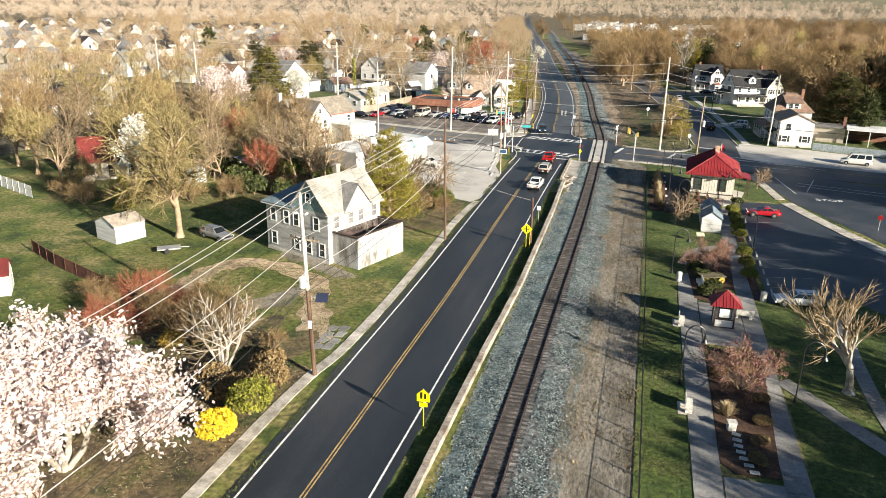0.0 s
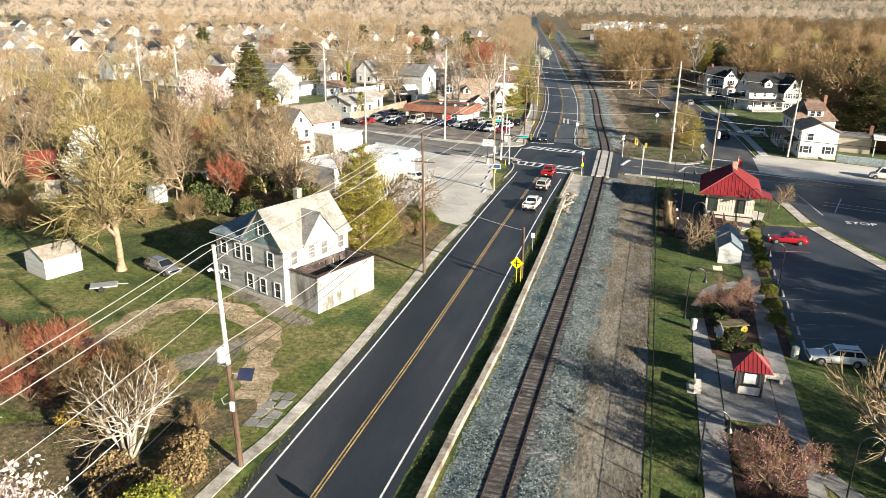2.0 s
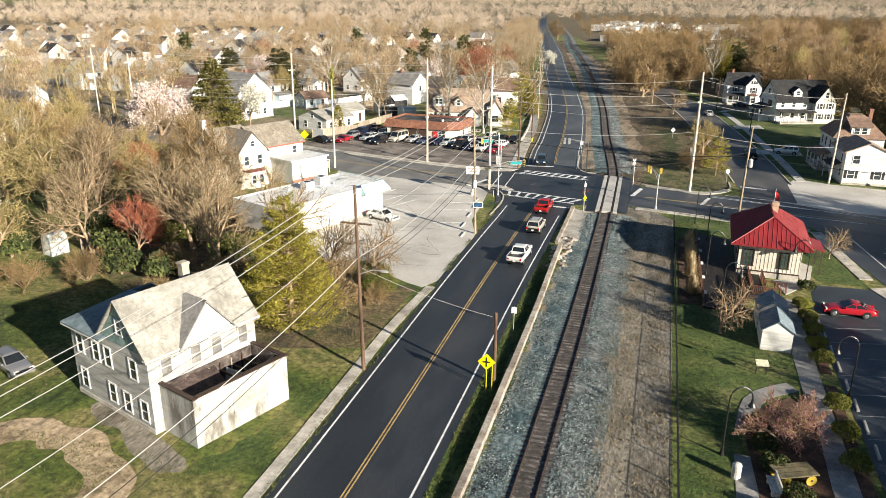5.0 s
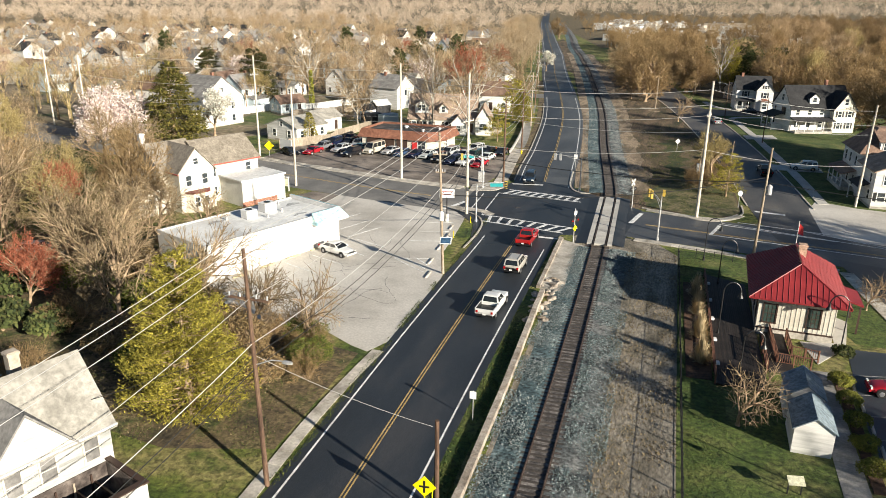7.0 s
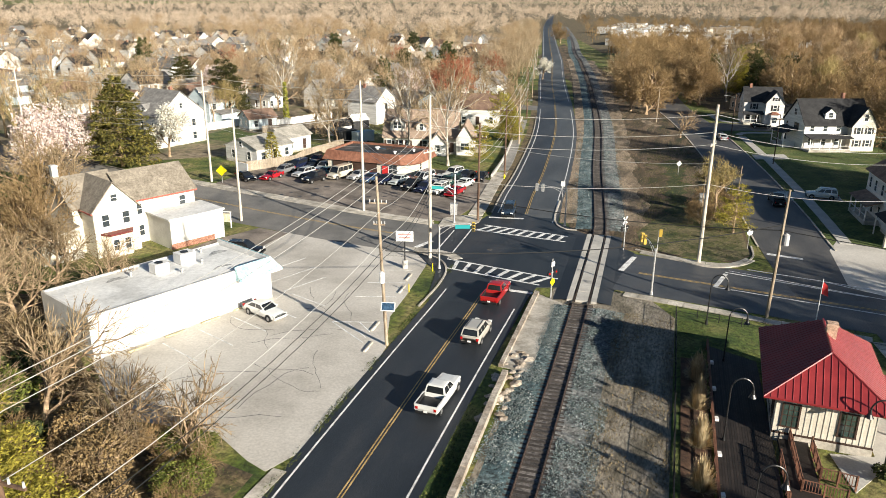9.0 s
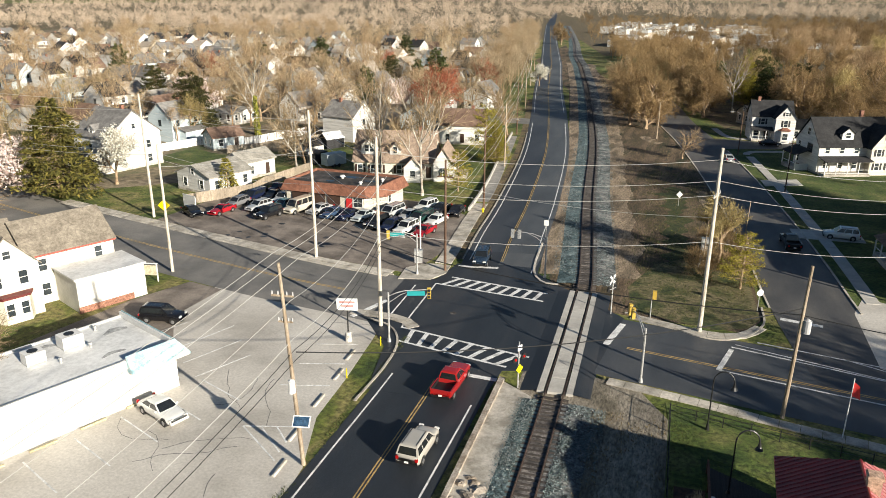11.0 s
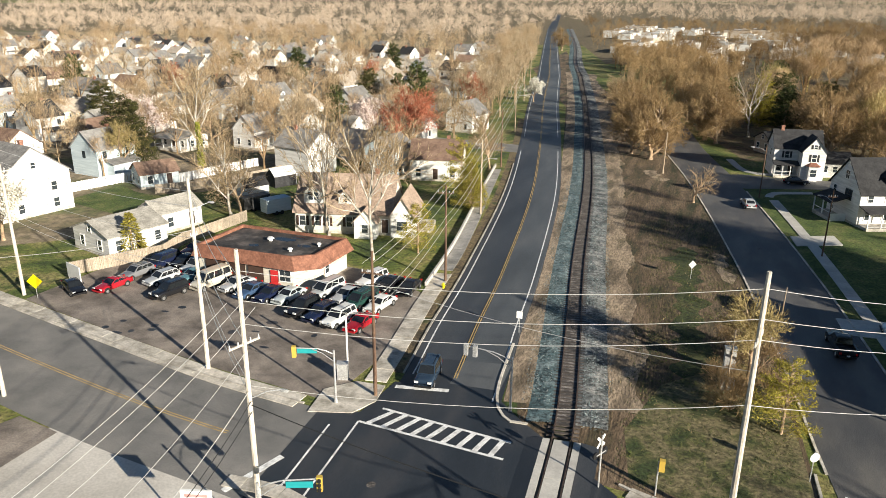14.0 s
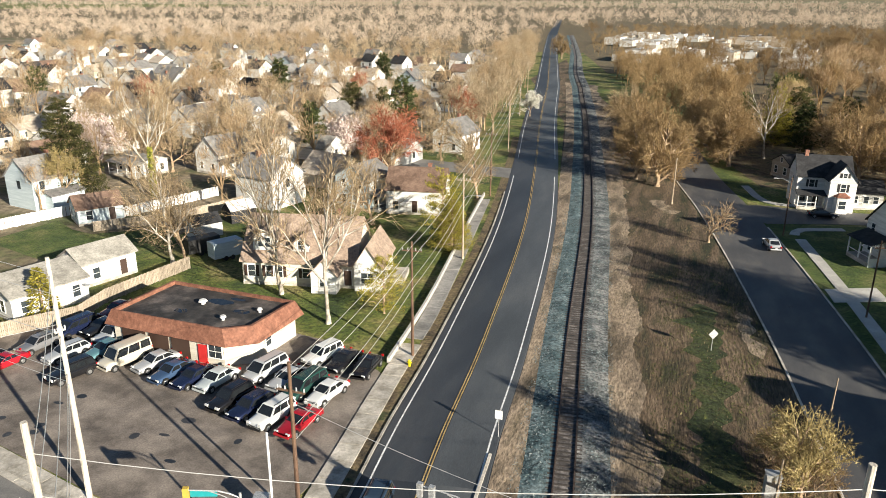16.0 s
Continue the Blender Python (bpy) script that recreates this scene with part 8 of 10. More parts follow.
# ---- planting: the named trees first ----
plant("magnolia", -27.0, 30.5, 20, 1.0, "large magnolia in full white-pink blossom", "magnolia_tree")
plant("forsythia", -19.2, 36.2, 0, 1.0, "bright yellow forsythia bush in bloom", "forsythia_bush", "shrub")
plant("green_bush", -18.6, 39.6, 0, 0.95, "leafy yellow-green bush by the pavement", "bush", "shrub")
plant("green_bush", -31.0, 25.5, 40, 1.3, "yellow-green bush beneath the magnolia", "bush", "shrub")
plant("crape", -24.1, 45.0, 0, 1.0, "leafless many-stemmed crape myrtle", "crape_myrtle")
plant("round_shrub_tree", -38.6, 54.5, 0, 1.0, "round leafless shrub with reddish twigs", "shrub", "shrub")
plant("gold_shrub", -30.5, 46.8, 40, 1.0, "small orange-yellow shrub by the fence", "bush", "shrub")
# bushes added to darken the gaps between the bare trees
for i, (x, y, s) in enumerate(((-44.5, 95.5, 2.2), (-49.5, 95.0, 2.4), (-38.0, 100.0, 2.0), (-33.0, 97.5, 2.0), (-55.0, 101.0, 2.6), (-60.5, 104.5, 2.6), (-41.0, 105.5, 2.2), (-48.0, 107.0, 2.4), (-66.0, 96.0, 2.4), (-28.5, 92.0, 1.8))):
    plant("dark_bush", x, y, i * 50, s, "evergreen bush added to darken the ground under bare trees", "bush", "shrub", "dark undergrowth")
plant("small_bare", -21.6, 99.6, 30, 1.15, "vine-hung leafless tree at the lot edge", "tree", "tree", "", 1.45)
plant("small_cedar", -64.0, 83.0, 0, 1.15, "small yellow-green evergreen by the trees", "cedar_tree", sz=1.0)
for i, (x, y, s) in enumerate(((-20.5, 98.5, 0.8), (-23.5, 100.5, 1.0), (-19.0, 95.0, 0.7), (-27.0, 95.0, 1.0), (-66.5, 86.0, 1.1), (-61.0, 86.5, 1.0), (-71.0, 83.0, 1.1), (-76.0, 86.0, 1.1), (-27.5, 51.5, 1.0), (-30.5, 53.5, 1.1), (-33.0, 50.5, 1.0), (-29.5, 48.8, 0.8), (-35.8, 52.0, 0.9), (-43.5, 96.5, 1.0), (-40.5, 88.5, 0.9), (-52.0, 92.5, 1.1), (-57.0, 89.0, 1.0), (-33.5, 96.5, 1.0), (-29.5, 95.0, 0.9))):
    plant("brush", x, y, i * 57, s, "tangled brown leafless brush", "brush", "shrub", "leafless brush")
for i, (x, y, s) in enumerate(((-26.0, 48.6, 0.9), (-33.5, 54.0, 1.0), (-41.5, 52.0, 1.1), (-44.5, 54.5, 1.0), (-36.5, 49.0, 0.9), (-28.6, 53.6, 0.8), (-22.0, 49.8, 0.7), (-40.0, 48.8, 1.0))):
    plant("round_shrub_tree" if i % 3 == 1 else "brush", x, y, i * 73, s * 0.75, "tangled leafless shrub with red-brown twigs", "brush", "shrub", "leafless brush")
for x, y, s in ((-19.5, 44.2, 1.0), (-21.5, 41.5, 1.1), (-23.6, 42.6, 1.0), (-20.8, 46.6, 0.9)):
    plant("brown_bush", x, y, x * 50, s, "low brown leafy shrub bed", "bush", "shrub", "brown shrubs")
plant("willow", -48.3, 73.8, 0, 1.12, "tall bare tree with thick pale trunk", "tree", sz=1.2)
plant("cedar", -24.8, 88.2, 0, 1.0, "yellow-green cedar beside the pavement", "cedar_tree")
plant("spruce", -87.5, 171.2, 0, 1.12, "tall dark green spruce by the street", "spruce_tree", sz=0.98)
plant("pink_magnolia", -99.0, 167.0, 0, 1.0, "pink-white blossoming magnolia tree", "magnolia_tree")
plant("pear", -72.0, 96.0, 0, 1.0, "white blossoming ornamental pear tree", "pear_tree")
plant("pear", -84.5, 180.5, 60, 0.95, "white blossoming pear tree before the big house", "pear_tree")
plant("pear", -37.5, 330.0, 60, 0.75, "white blossoming pear tree by the road", "pear_tree")
plant("red_maple", -43.5, 241.5, 0, 1.6, "large red-budding maple beside the main road", "maple_tree", sz=1.35)
plant("round_oak", -65.5, 564.5, 30, 1.1, "lone bare tree between the far road and track", "tree")
plant("red_maple", -66.0, 121.0, 40, 0.75, "red-budding maple behind the yard", "maple_tree")
plant("sycamore", -30.4, 188.0, 0, 1.1, "tall bare pale-barked sycamore tree", "sycamore_tree", sz=1.28)
plant("sycamore", -39.6, 193.8, 70, 1.05, "tall pale-barked sycamore before the cottage", "sycamore_tree", sz=1.32)
plant("sycamore", -59.4, 199.3, 140, 1.05, "spreading bare tree behind the dealer's office", "sycamore_tree", sz=0.95)
plant("bare_c", -57.9, 199.9, 40, 0.85, "leaning bare tree behind the dealer's office", "tree")
iv = plant("sycamore", -84.6, 226.6, 20, 1.15, "very tall bare tree with ivy on its trunk", "sycamore_tree", sz=1.42)
rv = random.Random(71)
lv = M()
for i in range(900):
    a, z = rv.uniform(0, 6.28), rv.uniform(0, 1) ** 1.4 * 6.5
    r = (0.75 - z * 0.06) * rv.uniform(0.5, 1.0)
    lv.leaf((r * math.cos(a), r * math.sin(a), z), 0.2 * rv.uniform(0.6, 1.3), rv)
part("ivy", lv.mesh("ivy", TREES["green_bush"][1][1].materials[0]), None, iv, "yellow-green ivy")
plant("cedar", -24.5, 214.0, 0, 0.72, "bushy yellow-green evergreen beside the pavement", "cedar_tree", sz=0.66)
plant("small_cedar", -62.2, 180.9, 0, 1.55, "yellow-green cedar by the bungalow", "cedar_tree", sz=1.2)
plant("straggly_cedar", -25.5, 192.0, 0, 0.85, "thin young cedar on the lawn", "cedar_tree")
for x, y, z in ((12.6, 163.5, 1.0), (12.2, 167.0, 0.85), (15.4, 171.5, 1.1), (16.2, 166.0, 0.9), (13.4, 175.0, 0.8)):
    plant("brush", x, y, y * 40, z, "dense leafless tan shrub on the grassy corner", "brush", "shrub", "corner brush")
plant("olive", 14.2, 168.5, 0, 0.72, "half-bare olive-leaved tree on the grassy corner", "tree")
plant("straggly_cedar", 16.3, 160.8, 0, 0.8, "straggly cedar on the grassy corner", "cedar_tree")
plant("small_bare", 10.0, 227.0, 0, 1.3, "small spreading bare tree in the corridor", "tree")
plant("sycamore", 22.6, 288.0, 0, 1.15, "white-barked sycamore before the dark wood", "sycamore_tree")
plant("park_tree", 25.0, 55.2, 0, 0.85, "bare park tree with thick trunk", "tree")
plant("small_bare", 13.2, 97.5, 0, 1.0, "small spreading bare tree on the lawn", "tree")
plant("small_bare", 26.5, 121.5, 0, 0.75, "small bare street tree", "tree")
plant("pink_bud", 16.9, 53.5, 0, 1.05, "small tree with pink buds in the mulch bed", "tree")
plant("pink_bud", 16.6, 80.8, 50, 0.95, "small tree with pink buds in the mulch bed", "tree")
for i, (x, y) in enumerate(((21.2, 105.3), (21.2, 102.5), (21.1, 99.6), (21.0, 96.6), (20.9, 93.8), (20.6, 86.4), (20.5, 82.6), (20.4, 79.0))):
    plant("hedge_ball", x, y, i * 40, 1.25, "clipped round yellow-green shrub along the car park", "hedge_ball", "shrub", "clipped shrubs")
for x, y in ((14.6, 82.0), (14.9, 79.5), (15.3, 77.4), (15.4, 72.4), (17.4, 71.8), (16.4, 74.5), (22.4, 110.5)):
    plant("dark_bush", x, y, x * 70, 0.95, "dark rounded evergreen bush in the mulch bed", "bush", "shrub", "bed bushes")
for i, y in enumerate((120.3, 116.0, 111.0, 106.2)):
    plant("reed_clump", 11.0, y, i * 50, 0.9, "clump of tall straw-coloured grass beside the deck", "ornamental_grass", "grass", "straw grass clumps", sz=1.4)
for i, (x, y) in enumerate(((17.4, 46.0), (16.9, 43.6), (17.8, 48.6), (15.2, 55.5), (17.6, 56.5), (18.2, 52.0))):
    plant("brown_bush", x, y, i * 70, 0.42, "small dry perennial in the mulch bed", "perennial", "shrub", "dry perennials")
plant("grass_tuft", 15.5, 49.2, 0, 1.2, "clump of dry straw grass in the bed", "ornamental_grass", "grass")
for x, y, k, s in ((-22.0, 93.0, "thicket", 1.0), (-19.5, 97.0, "olive_thicket", 0.8), (-25.5, 96.0, "thicket", 1.2), (-29.0, 99.0, "thicket", 1.1), (-34.0, 103.0, "thicket", 1.0), (-21.5, 100.0, "olive_thicket", 0.8),
                   (-39.0, 101.0, "olive_thicket", 1.2), (-45.0, 108.0, "thicket", 1.3), (-50.0, 104.0, "olive_thicket", 1.2), (-31.0, 92.0, "olive_thicket", 1.1), (-36.0, 94.0, "thicket", 1.2)):
    plant(k, x, y, x * 31, s, "tangled thicket shrub with dry leaves", "thicket", "shrub", "thicket shrubs")
rng = random.Random(5)
for x, y, k, s in ((-26.5, 99.0, "bare_b", 0.62), (-33.0, 99.5, "bare_b", 0.75), (-38.5, 97.0, "bare_a", 0.8), (-43.0, 103.0, "bare_b", 0.85), (-48.5, 112.0, "bare_a", 0.85), (-54.0, 108.0, "bare_b", 0.9),
                   (-52.0, 120.0, "bare_a", 0.8), (-60.0, 112.0, "willow", 0.75), (-43.5, 118.5, "bare_b", 0.62), (-58.0, 100.0, "bare_c", 0.8), (-66.0, 108.0, "bare_a", 0.9), (-70.0, 124.0, "olive", 0.9), (-78.0, 103.0, "olive", 1.1), (-68.0, 113.0, "bare_b", 1.0), (-47.0, 104.5, "bare_b", 0.85), (-62.0, 90.0, "olive", 0.8),
                   (-72.0, 86.0, "olive", 0.5), (-84.0, 104.0, "bare_a", 0.95), (-92.0, 96.0, "olive", 0.9), (-88.0, 116.0, "willow", 1.0), (-98.0, 110.0, "bare_b", 1.0), (-80.0, 132.0, "bare_c", 0.95), (-95.0, 134.0, "olive", 1.0),
                   (-106.0, 124.0, "bare_a", 1.0), (-72.0, 142.0, "bare_b", 0.85), (-86.0, 150.0, "bare_a", 0.95), (-104.0, 146.0, "olive", 1.0), (-118.0, 138.0, "willow", 1.0), (-116.0, 158.0, "bare_c", 1.0), (-76.0, 112.0, "willow", 0.9),
                   (-50.5, 99.0, "red_maple", 0.6), (-57.0, 121.0, "oak", 0.9), (-74.0, 120.0, "oak", 0.95), (-83.0, 92.0, "bare_b", 0.8), (-90.0, 124.0, "oak", 1.0), (-68.0, 134.0, "oak", 0.8), (-100.0, 100.0, "oak", 1.0), (-104.0, 84.0, "olive", 0.9), (-96.0, 74.0, "bare_a", 0.9), (-110.0, 112.0, "oak", 1.0), (1.6, 257.5, "round_oak", 1.0), (-2.6, 262.0, "round_oak", 0.85), (4.2, 263.5, "round_oak", 0.9), (0.5, 272.0, "oak", 1.1), (-3.5, 281.0, "round_oak", 1.0), (12.6, 281.5, "round_oak", 1.1), (-4.5, 294.0, "oak", 1.1), (11.5, 294.0, "oak", 1.15), (-8.0, 306.0, "bare_a", 1.05), (-10.0, 322.0, "bare_c", 1.0), (16.5, 288.0, "round_oak", 1.1), (8.5, 305.0, "round_oak", 1.15),
                   # oaks and pines at x 47-62, y 180-230: added, enlarged to shade the corridor
                   (43.0, 250.0, "oak", 0.9), (46.0, 232.0, "oak", 0.9), (37.0, 268.0, "round_oak", 1.0), (44.0, 272.0, "round_oak", 1.1), (35.0, 284.0, "round_oak", 1.15), (52.0, 276.0, "round_oak", 1.1), (44.0, 288.0, "round_oak", 1.15), (58.0, 262.0, "round_oak", 1.1), (53.0, 254.0, "round_oak", 1.1), (50.0, 186.0, "round_oak", 1.4), (56.0, 183.0, "oak", 1.6), (62.0, 180.0, "pine", 1.5), (47.0, 194.5, "oak", 1.45), (50.5, 178.0, "yew", 1.3), (50.0, 227.0, "round_oak", 1.3), (58.0, 223.0, "pine", 1.0), (50.5, 190.0, "round_oak", 1.0), (58.0, 186.0, "pine", 1.4), (48.0, 262.0, "oak", 0.95), (54.0, 172.0, "pine", 0.8), (30.0, 288.0, "pine", 0.9), (26.0, 303.0, "cedar", 1.15), (19.0, 304.0, "pine", 0.9), (30.5, 305.0, "yew", 1.2), (15.0, 278.0, "round_oak", 1.0), (40.0, 300.0, "yew", 1.1), (-40.0, 222.0, "bare_c", 0.9), (-45.0, 212.0, "bare_b", 0.8),
                   (-28.0, 240.0, "bare_a", 0.8), (-32.0, 254.0, "bare_b", 0.9), (-44.0, 268.0, "bare_c", 0.9), (-28.4, 221.6, "straggly_cedar", 1.1), (-98.0, 196.0, "bare_b", 0.9), (-98.6, 222.0, "yew", 1.2), (-96.0, 218.0, "olive", 0.8), (-73.0, 264.0, "pine", 0.9), (-80.0, 300.0, "yew", 1.0), (-62.0, 292.0, "pine", 1.15), (-71.0, 300.0, "pine", 0.8), (-140.0, 260.0, "yew", 1.0), (-120.0, 330.0, "pine", 1.1), (-105.0, 380.0, "pine", 1.1), (-160.0, 350.0, "yew", 1.0), (-180.0, 290.0, "pine", 1.1), (-50.0, 300.0, "red_maple", 1.0), (-150.0, 300.0, "red_maple", 1.0), (-100.0, 350.0, "red_maple", 0.9), (-66.0, 268.0, "pink_magnolia", 0.8), (-118.0, 248.0, "pink_magnolia", 0.9), (-130.0, 300.0, "pink_magnolia", 0.8)):
    lab = {"pine": "dark green pine among houses", "cedar": "yellow-green evergreen behind the sycamore", "yew": "broad dark olive evergreen", "red_maple": "maple with red buds", "pink_magnolia": "pale pink blossoming tree among houses", "oak": "bare oak with dense brown twigs", "round_oak": "broad round bare oak with brown twigs", "olive": "tree with olive-yellow budding twigs", "willow": "tall tree with fine yellowish twigs"}.get(k, "bare tree with fine tan twigs")
    plant(k, x, y, rng.uniform(0, 360), s, lab, "tree", "tree", "trees about the streets", sz=s * rng.uniform(0.9, 1.1))

# out of view: trees added to throw shade on lawn and crossing
for i, (x, y) in enumerate(((60, 114), (62, 54), (64, 126), (80, 108), (72, 116), (67, 57))):
    plant("pine" if i % 4 == 1 else "oak", x, y, i * 67, 1.45 if i % 4 != 1 else 1.4, "unseen pine added for shade behind the station lot" if i % 4 == 1 else "unseen oak added for shade behind the station lot", "tree", "tree", "tall trees behind the station lot")
rng = random.Random(15)
for i in range(26):
    x = rng.uniform(-150, -40)
    y = rng.uniform(212, 310) - (x + 52) * 0.2
    k = rng.choice(("pale", "bare_b", "pale", "bare_a", "pale", "sycamore"))
    if x < road_x(y) - (28 if y < 288 else 10) and not (x > -58 and y < 228):
        plant(k, x, y, rng.uniform(0, 360), rng.uniform(0.75, 1.15), "bare tree standing among the houses", "tree", "tree", "trees among the houses")

# ---- the far town: houses along streets, woods between ----
def far_house(label, w, d, h, rise, wall, roof, x, y, rz, chim):
    """A distant dwelling: gabled walls, roof, a lean-to and its windows."""
    t = thing("house", label, "house", x, y, 0, rz)
    gable_block(t, -w / 2, -d / 2, w / 2, d / 2, 0, h, rise, "x", wall, roof)
    part("lean_to", M().prof([(-d / 2 - 2.2, 0), (-d / 2, 0), (-d / 2, 3.0), (-d / 2 - 2.2, 2.4)], -w * 0.3, w * 0.4, "x"), wall, t)
    part("lean_to_roof", M().prof([(-d / 2 - 2.5, 2.35), (-d / 2, 3.05), (-d / 2, 3.2), (-d / 2 - 2.5, 2.5)], -w * 0.33, w * 0.43, "x"), roof, t)
    def pane(face, x, y, z, ww=0.9, hh=1.4):
        u, n = Vector(AX[face][0]), Vector(AX[face][1])
        o = Vector((x, y, z))
        part("window", M().slab(o - u * ww / 2 - Vector((0, 0, hh / 2)), o + u * ww / 2 - Vector((0, 0, hh / 2)), o + u * ww / 2 + Vector((0, 0, hh / 2)), o - u * ww / 2 + Vector((0, 0, hh / 2)), 0.03), PANE, t)
    z = 4.2 if h > 4 else 1.6
    for f in (-0.3, 0.3):
        pane("y-", w * f, -d / 2, z)
    pane("x-", -w / 2, 0, z)
    pane("x+", w / 2, 0, z)
    if chim:
        chimney(t, w * 0.2, 0.4, h, h + rise + 0.7)
    return t


rng = random.Random(77)
protos = []
for i, (w, d, h, rise, wall, roof, lab) in enumerate((
        (9, 8, 5.6, 3.0, SIDING_W, SHINGLE_GREY, "white two-storey house with grey roof"), (10, 7.5, 3.0, 2.6, SIDING_CREAM, SHINGLE_TAN, "cream bungalow with tan roof"), (9, 7.5, 5.4, 3.2, SIDING_BLUE, SHINGLE_GREY, "pale blue house with grey roof"),
        (11, 8, 3.2, 3.0, SIDING_W, SHINGLE_BROWN, "white house with brown roof"), (8, 9, 5.6, 2.8, SIDING_W, SHINGLE_TAN, "white two-storey house with tan roof"), (10, 8, 4.4, 3.4, SIDING_GREY, SHINGLE_GREY, "grey house with grey gables"),
        (7, 9, 5.8, 3.2, SIDING_W, SHINGLE_DARK, "narrow white house with dark roof"), (12, 8, 3.0, 2.2, SIDING_W, SHINGLE_PALE, "white ranch house with pale roof"))):
    protos.append((far_house(lab + " in the far town", w, d, h, rise, wall, roof, -150 - 22 * i, 150 + 3 * i, rng.uniform(-20, 20), i % 2 == 0), lab))
SPOTS = []
for row in range(19):
    y0 = 206 + row * 17 + row * row * 0.75
    for col in range(26):
        x = -36 - (y0 - 206) * 0.2 - col * 15.5 + rng.uniform(-3, 3) - (row % 2) * 7
        y = y0 - (x + 52) * 0.2 + rng.uniform(-4, 4)
        if rng.random() < 0.12 or (y < 226 and x > -56) or (x > -100 and y < 212) or x > road_x(y) - 15 or (x > -48 and y < 245) or any(abs(x - a) + abs(y - b) < 17 for a, b in ((-84.3, 212.6), (-99.5, 241), (-84.5, 247), (-76, 249), (-104, 287), (-133, 337), (-45, 233), (-43, 278))):
            continue
        SPOTS.append((x, y))
SPOTS.sort(key=lambda p: p[1] + rng.uniform(-60, 60))
for x, y in SPOTS[:215]:
    p, lab = rng.choice(protos)
    o = copy_thing(p, pose(*lay(x, y), 0, 0, 0, rng.choice((-12, 78, 168, -100)) + rng.uniform(-4, 4)))
    tagged(o, group="houses of the far town")
for i in range(16):
    x, y = rng.uniform(-230, -125), rng.uniform(60, 190)
    o = copy_thing(rng.choice(protos)[0], pose(*lay(x, y), 0, 0, 0, rng.choice((-12, 78, 168)) + rng.uniform(-5, 5)))
    tagged(o, group="houses of the far town")
COMM = random.Random(4)
for i in range(62):
    x, y = COMM.uniform(0, 125), COMM.uniform(490, 860)
    x -= 30 + (y - 540) * 0.13
    w, d, h = COMM.uniform(8, 24), COMM.uniform(7, 14), COMM.uniform(3.4, 6.8)
    b = thing("shop_building", "low white commercial block in the distance", "building", x, y, 0, COMM.choice((-12, 78)), "far commercial blocks")
    part("wall", M().box(-w / 2, -d / 2, 0, w / 2, d / 2, h), COMM.choice((STUCCO, SIDING_TAN, SIDING_W, SIDING_GREY)), b)
    part("roof", M().box(-w / 2 + 0.3, -d / 2 + 0.3, h, w / 2 - 0.3, d / 2 - 0.3, h + 0.05).box(-w / 2, -d / 2, h, w / 2, -d / 2 + 0.3, h + 0.4), COMM.choice((ROOF_WHITE, SHINGLE_GREY, SHINGLE_TAN, SHINGLE_PALE, ROOF_TAR)), b)
    part("roof_unit", M().box(-3, -2, h + 0.05, -1, 0, h + 1.3), GALV, b)


def wood(name, spots, material, label, seed, tris=110, height=13.0, wide=1.0, stem=1):
    """Many far leafless trees joined: each a haze of fine twigs on limbs that rise from a fork."""
    rng = np.random.default_rng(seed)
    unit = lambda v: v / np.linalg.norm(v, axis=-1, keepdims=True)
    temps = []
    for k in range(8):
        m = 13
        tall, broad = rng.uniform(0.85, 1.2), rng.uniform(0.8, 1.1)
        cl = unit(rng.normal(size=(m, 3)) + np.array([0, 0, 0.35])) * rng.uniform(2.0, 3.6, (m, 1)) * np.array([broad, broad, tall]) + np.array([0, 0, 7.8 if stem else 5.2])
        u = unit(rng.normal(size=(tris, 3)) + np.array([0, 0, 0.4]))
        which = rng.integers(0, m, tris)
        c = cl[which] + u * rng.uniform(0.2, 1.75, (tris, 1))
        d = unit(unit(c - np.array([0, 0, 3.4 if stem else 1.5])) + rng.normal(size=(tris, 3)) * 0.5)
        s = unit(np.cross(d, rng.normal(size=(tris, 3))))
        L, w = rng.uniform(0.35, 0.85, (tris, 1)), rng.uniform(0.028, 0.066, (tris, 1)) * wide
        tri = np.stack([c - d * L - s * w, c - d * L * 0.6 + s * w, c + d * L], 1)
        if stem:
            limb = []
            for q in cl[:7]:
                limb.append([[-0.09, 0, 3.0], [0.09, 0.05, 3.0], q])
                limb.append([[0, -0.09, 3.0], [0.05, 0.09, 3.0], q])
            st = np.array([[[-0.26, 0, 0], [0.26, 0, 0], [0, 0, 9]], [[0, -0.26, 0], [0, 0.26, 0], [0, 0, 9]]] + limb, float)
            tri = np.concatenate([tri, st])
        temps.append(tri)
    out = []
    for i, (x, y) in enumerate(spots):
        a, sc = rng.uniform(0, 6.28), height / 13.0 * rng.uniform(0.62, 1.3)
        turn = np.array([[math.cos(a), -math.sin(a), 0], [math.sin(a), math.cos(a), 0], [0, 0, 1]])
        out.append(temps[i % 8].reshape(-1, 3) @ (turn * sc).T + np.array([*lay(x, y), 0]))
    v = np.concatenate(out)
    k = len(v) // 3
    me = bpy.data.meshes.new(name)
    me.vertices.add(len(v))
    me.vertices.foreach_set("co", v.ravel())
    me.loops.add(len(v))
    me.loops.foreach_set("vertex_index", np.arange(len(v)))
    me.polygons.add(k)
    me.polygons.foreach_set("loop_start", np.arange(0, len(v), 3))
    me.polygons.foreach_set("loop_total", np.full(k, 3))
    me.materials.append(material)
    me.update(calc_edges=True)
    tagged(new(name, me), label, "woods", kind="stuff")


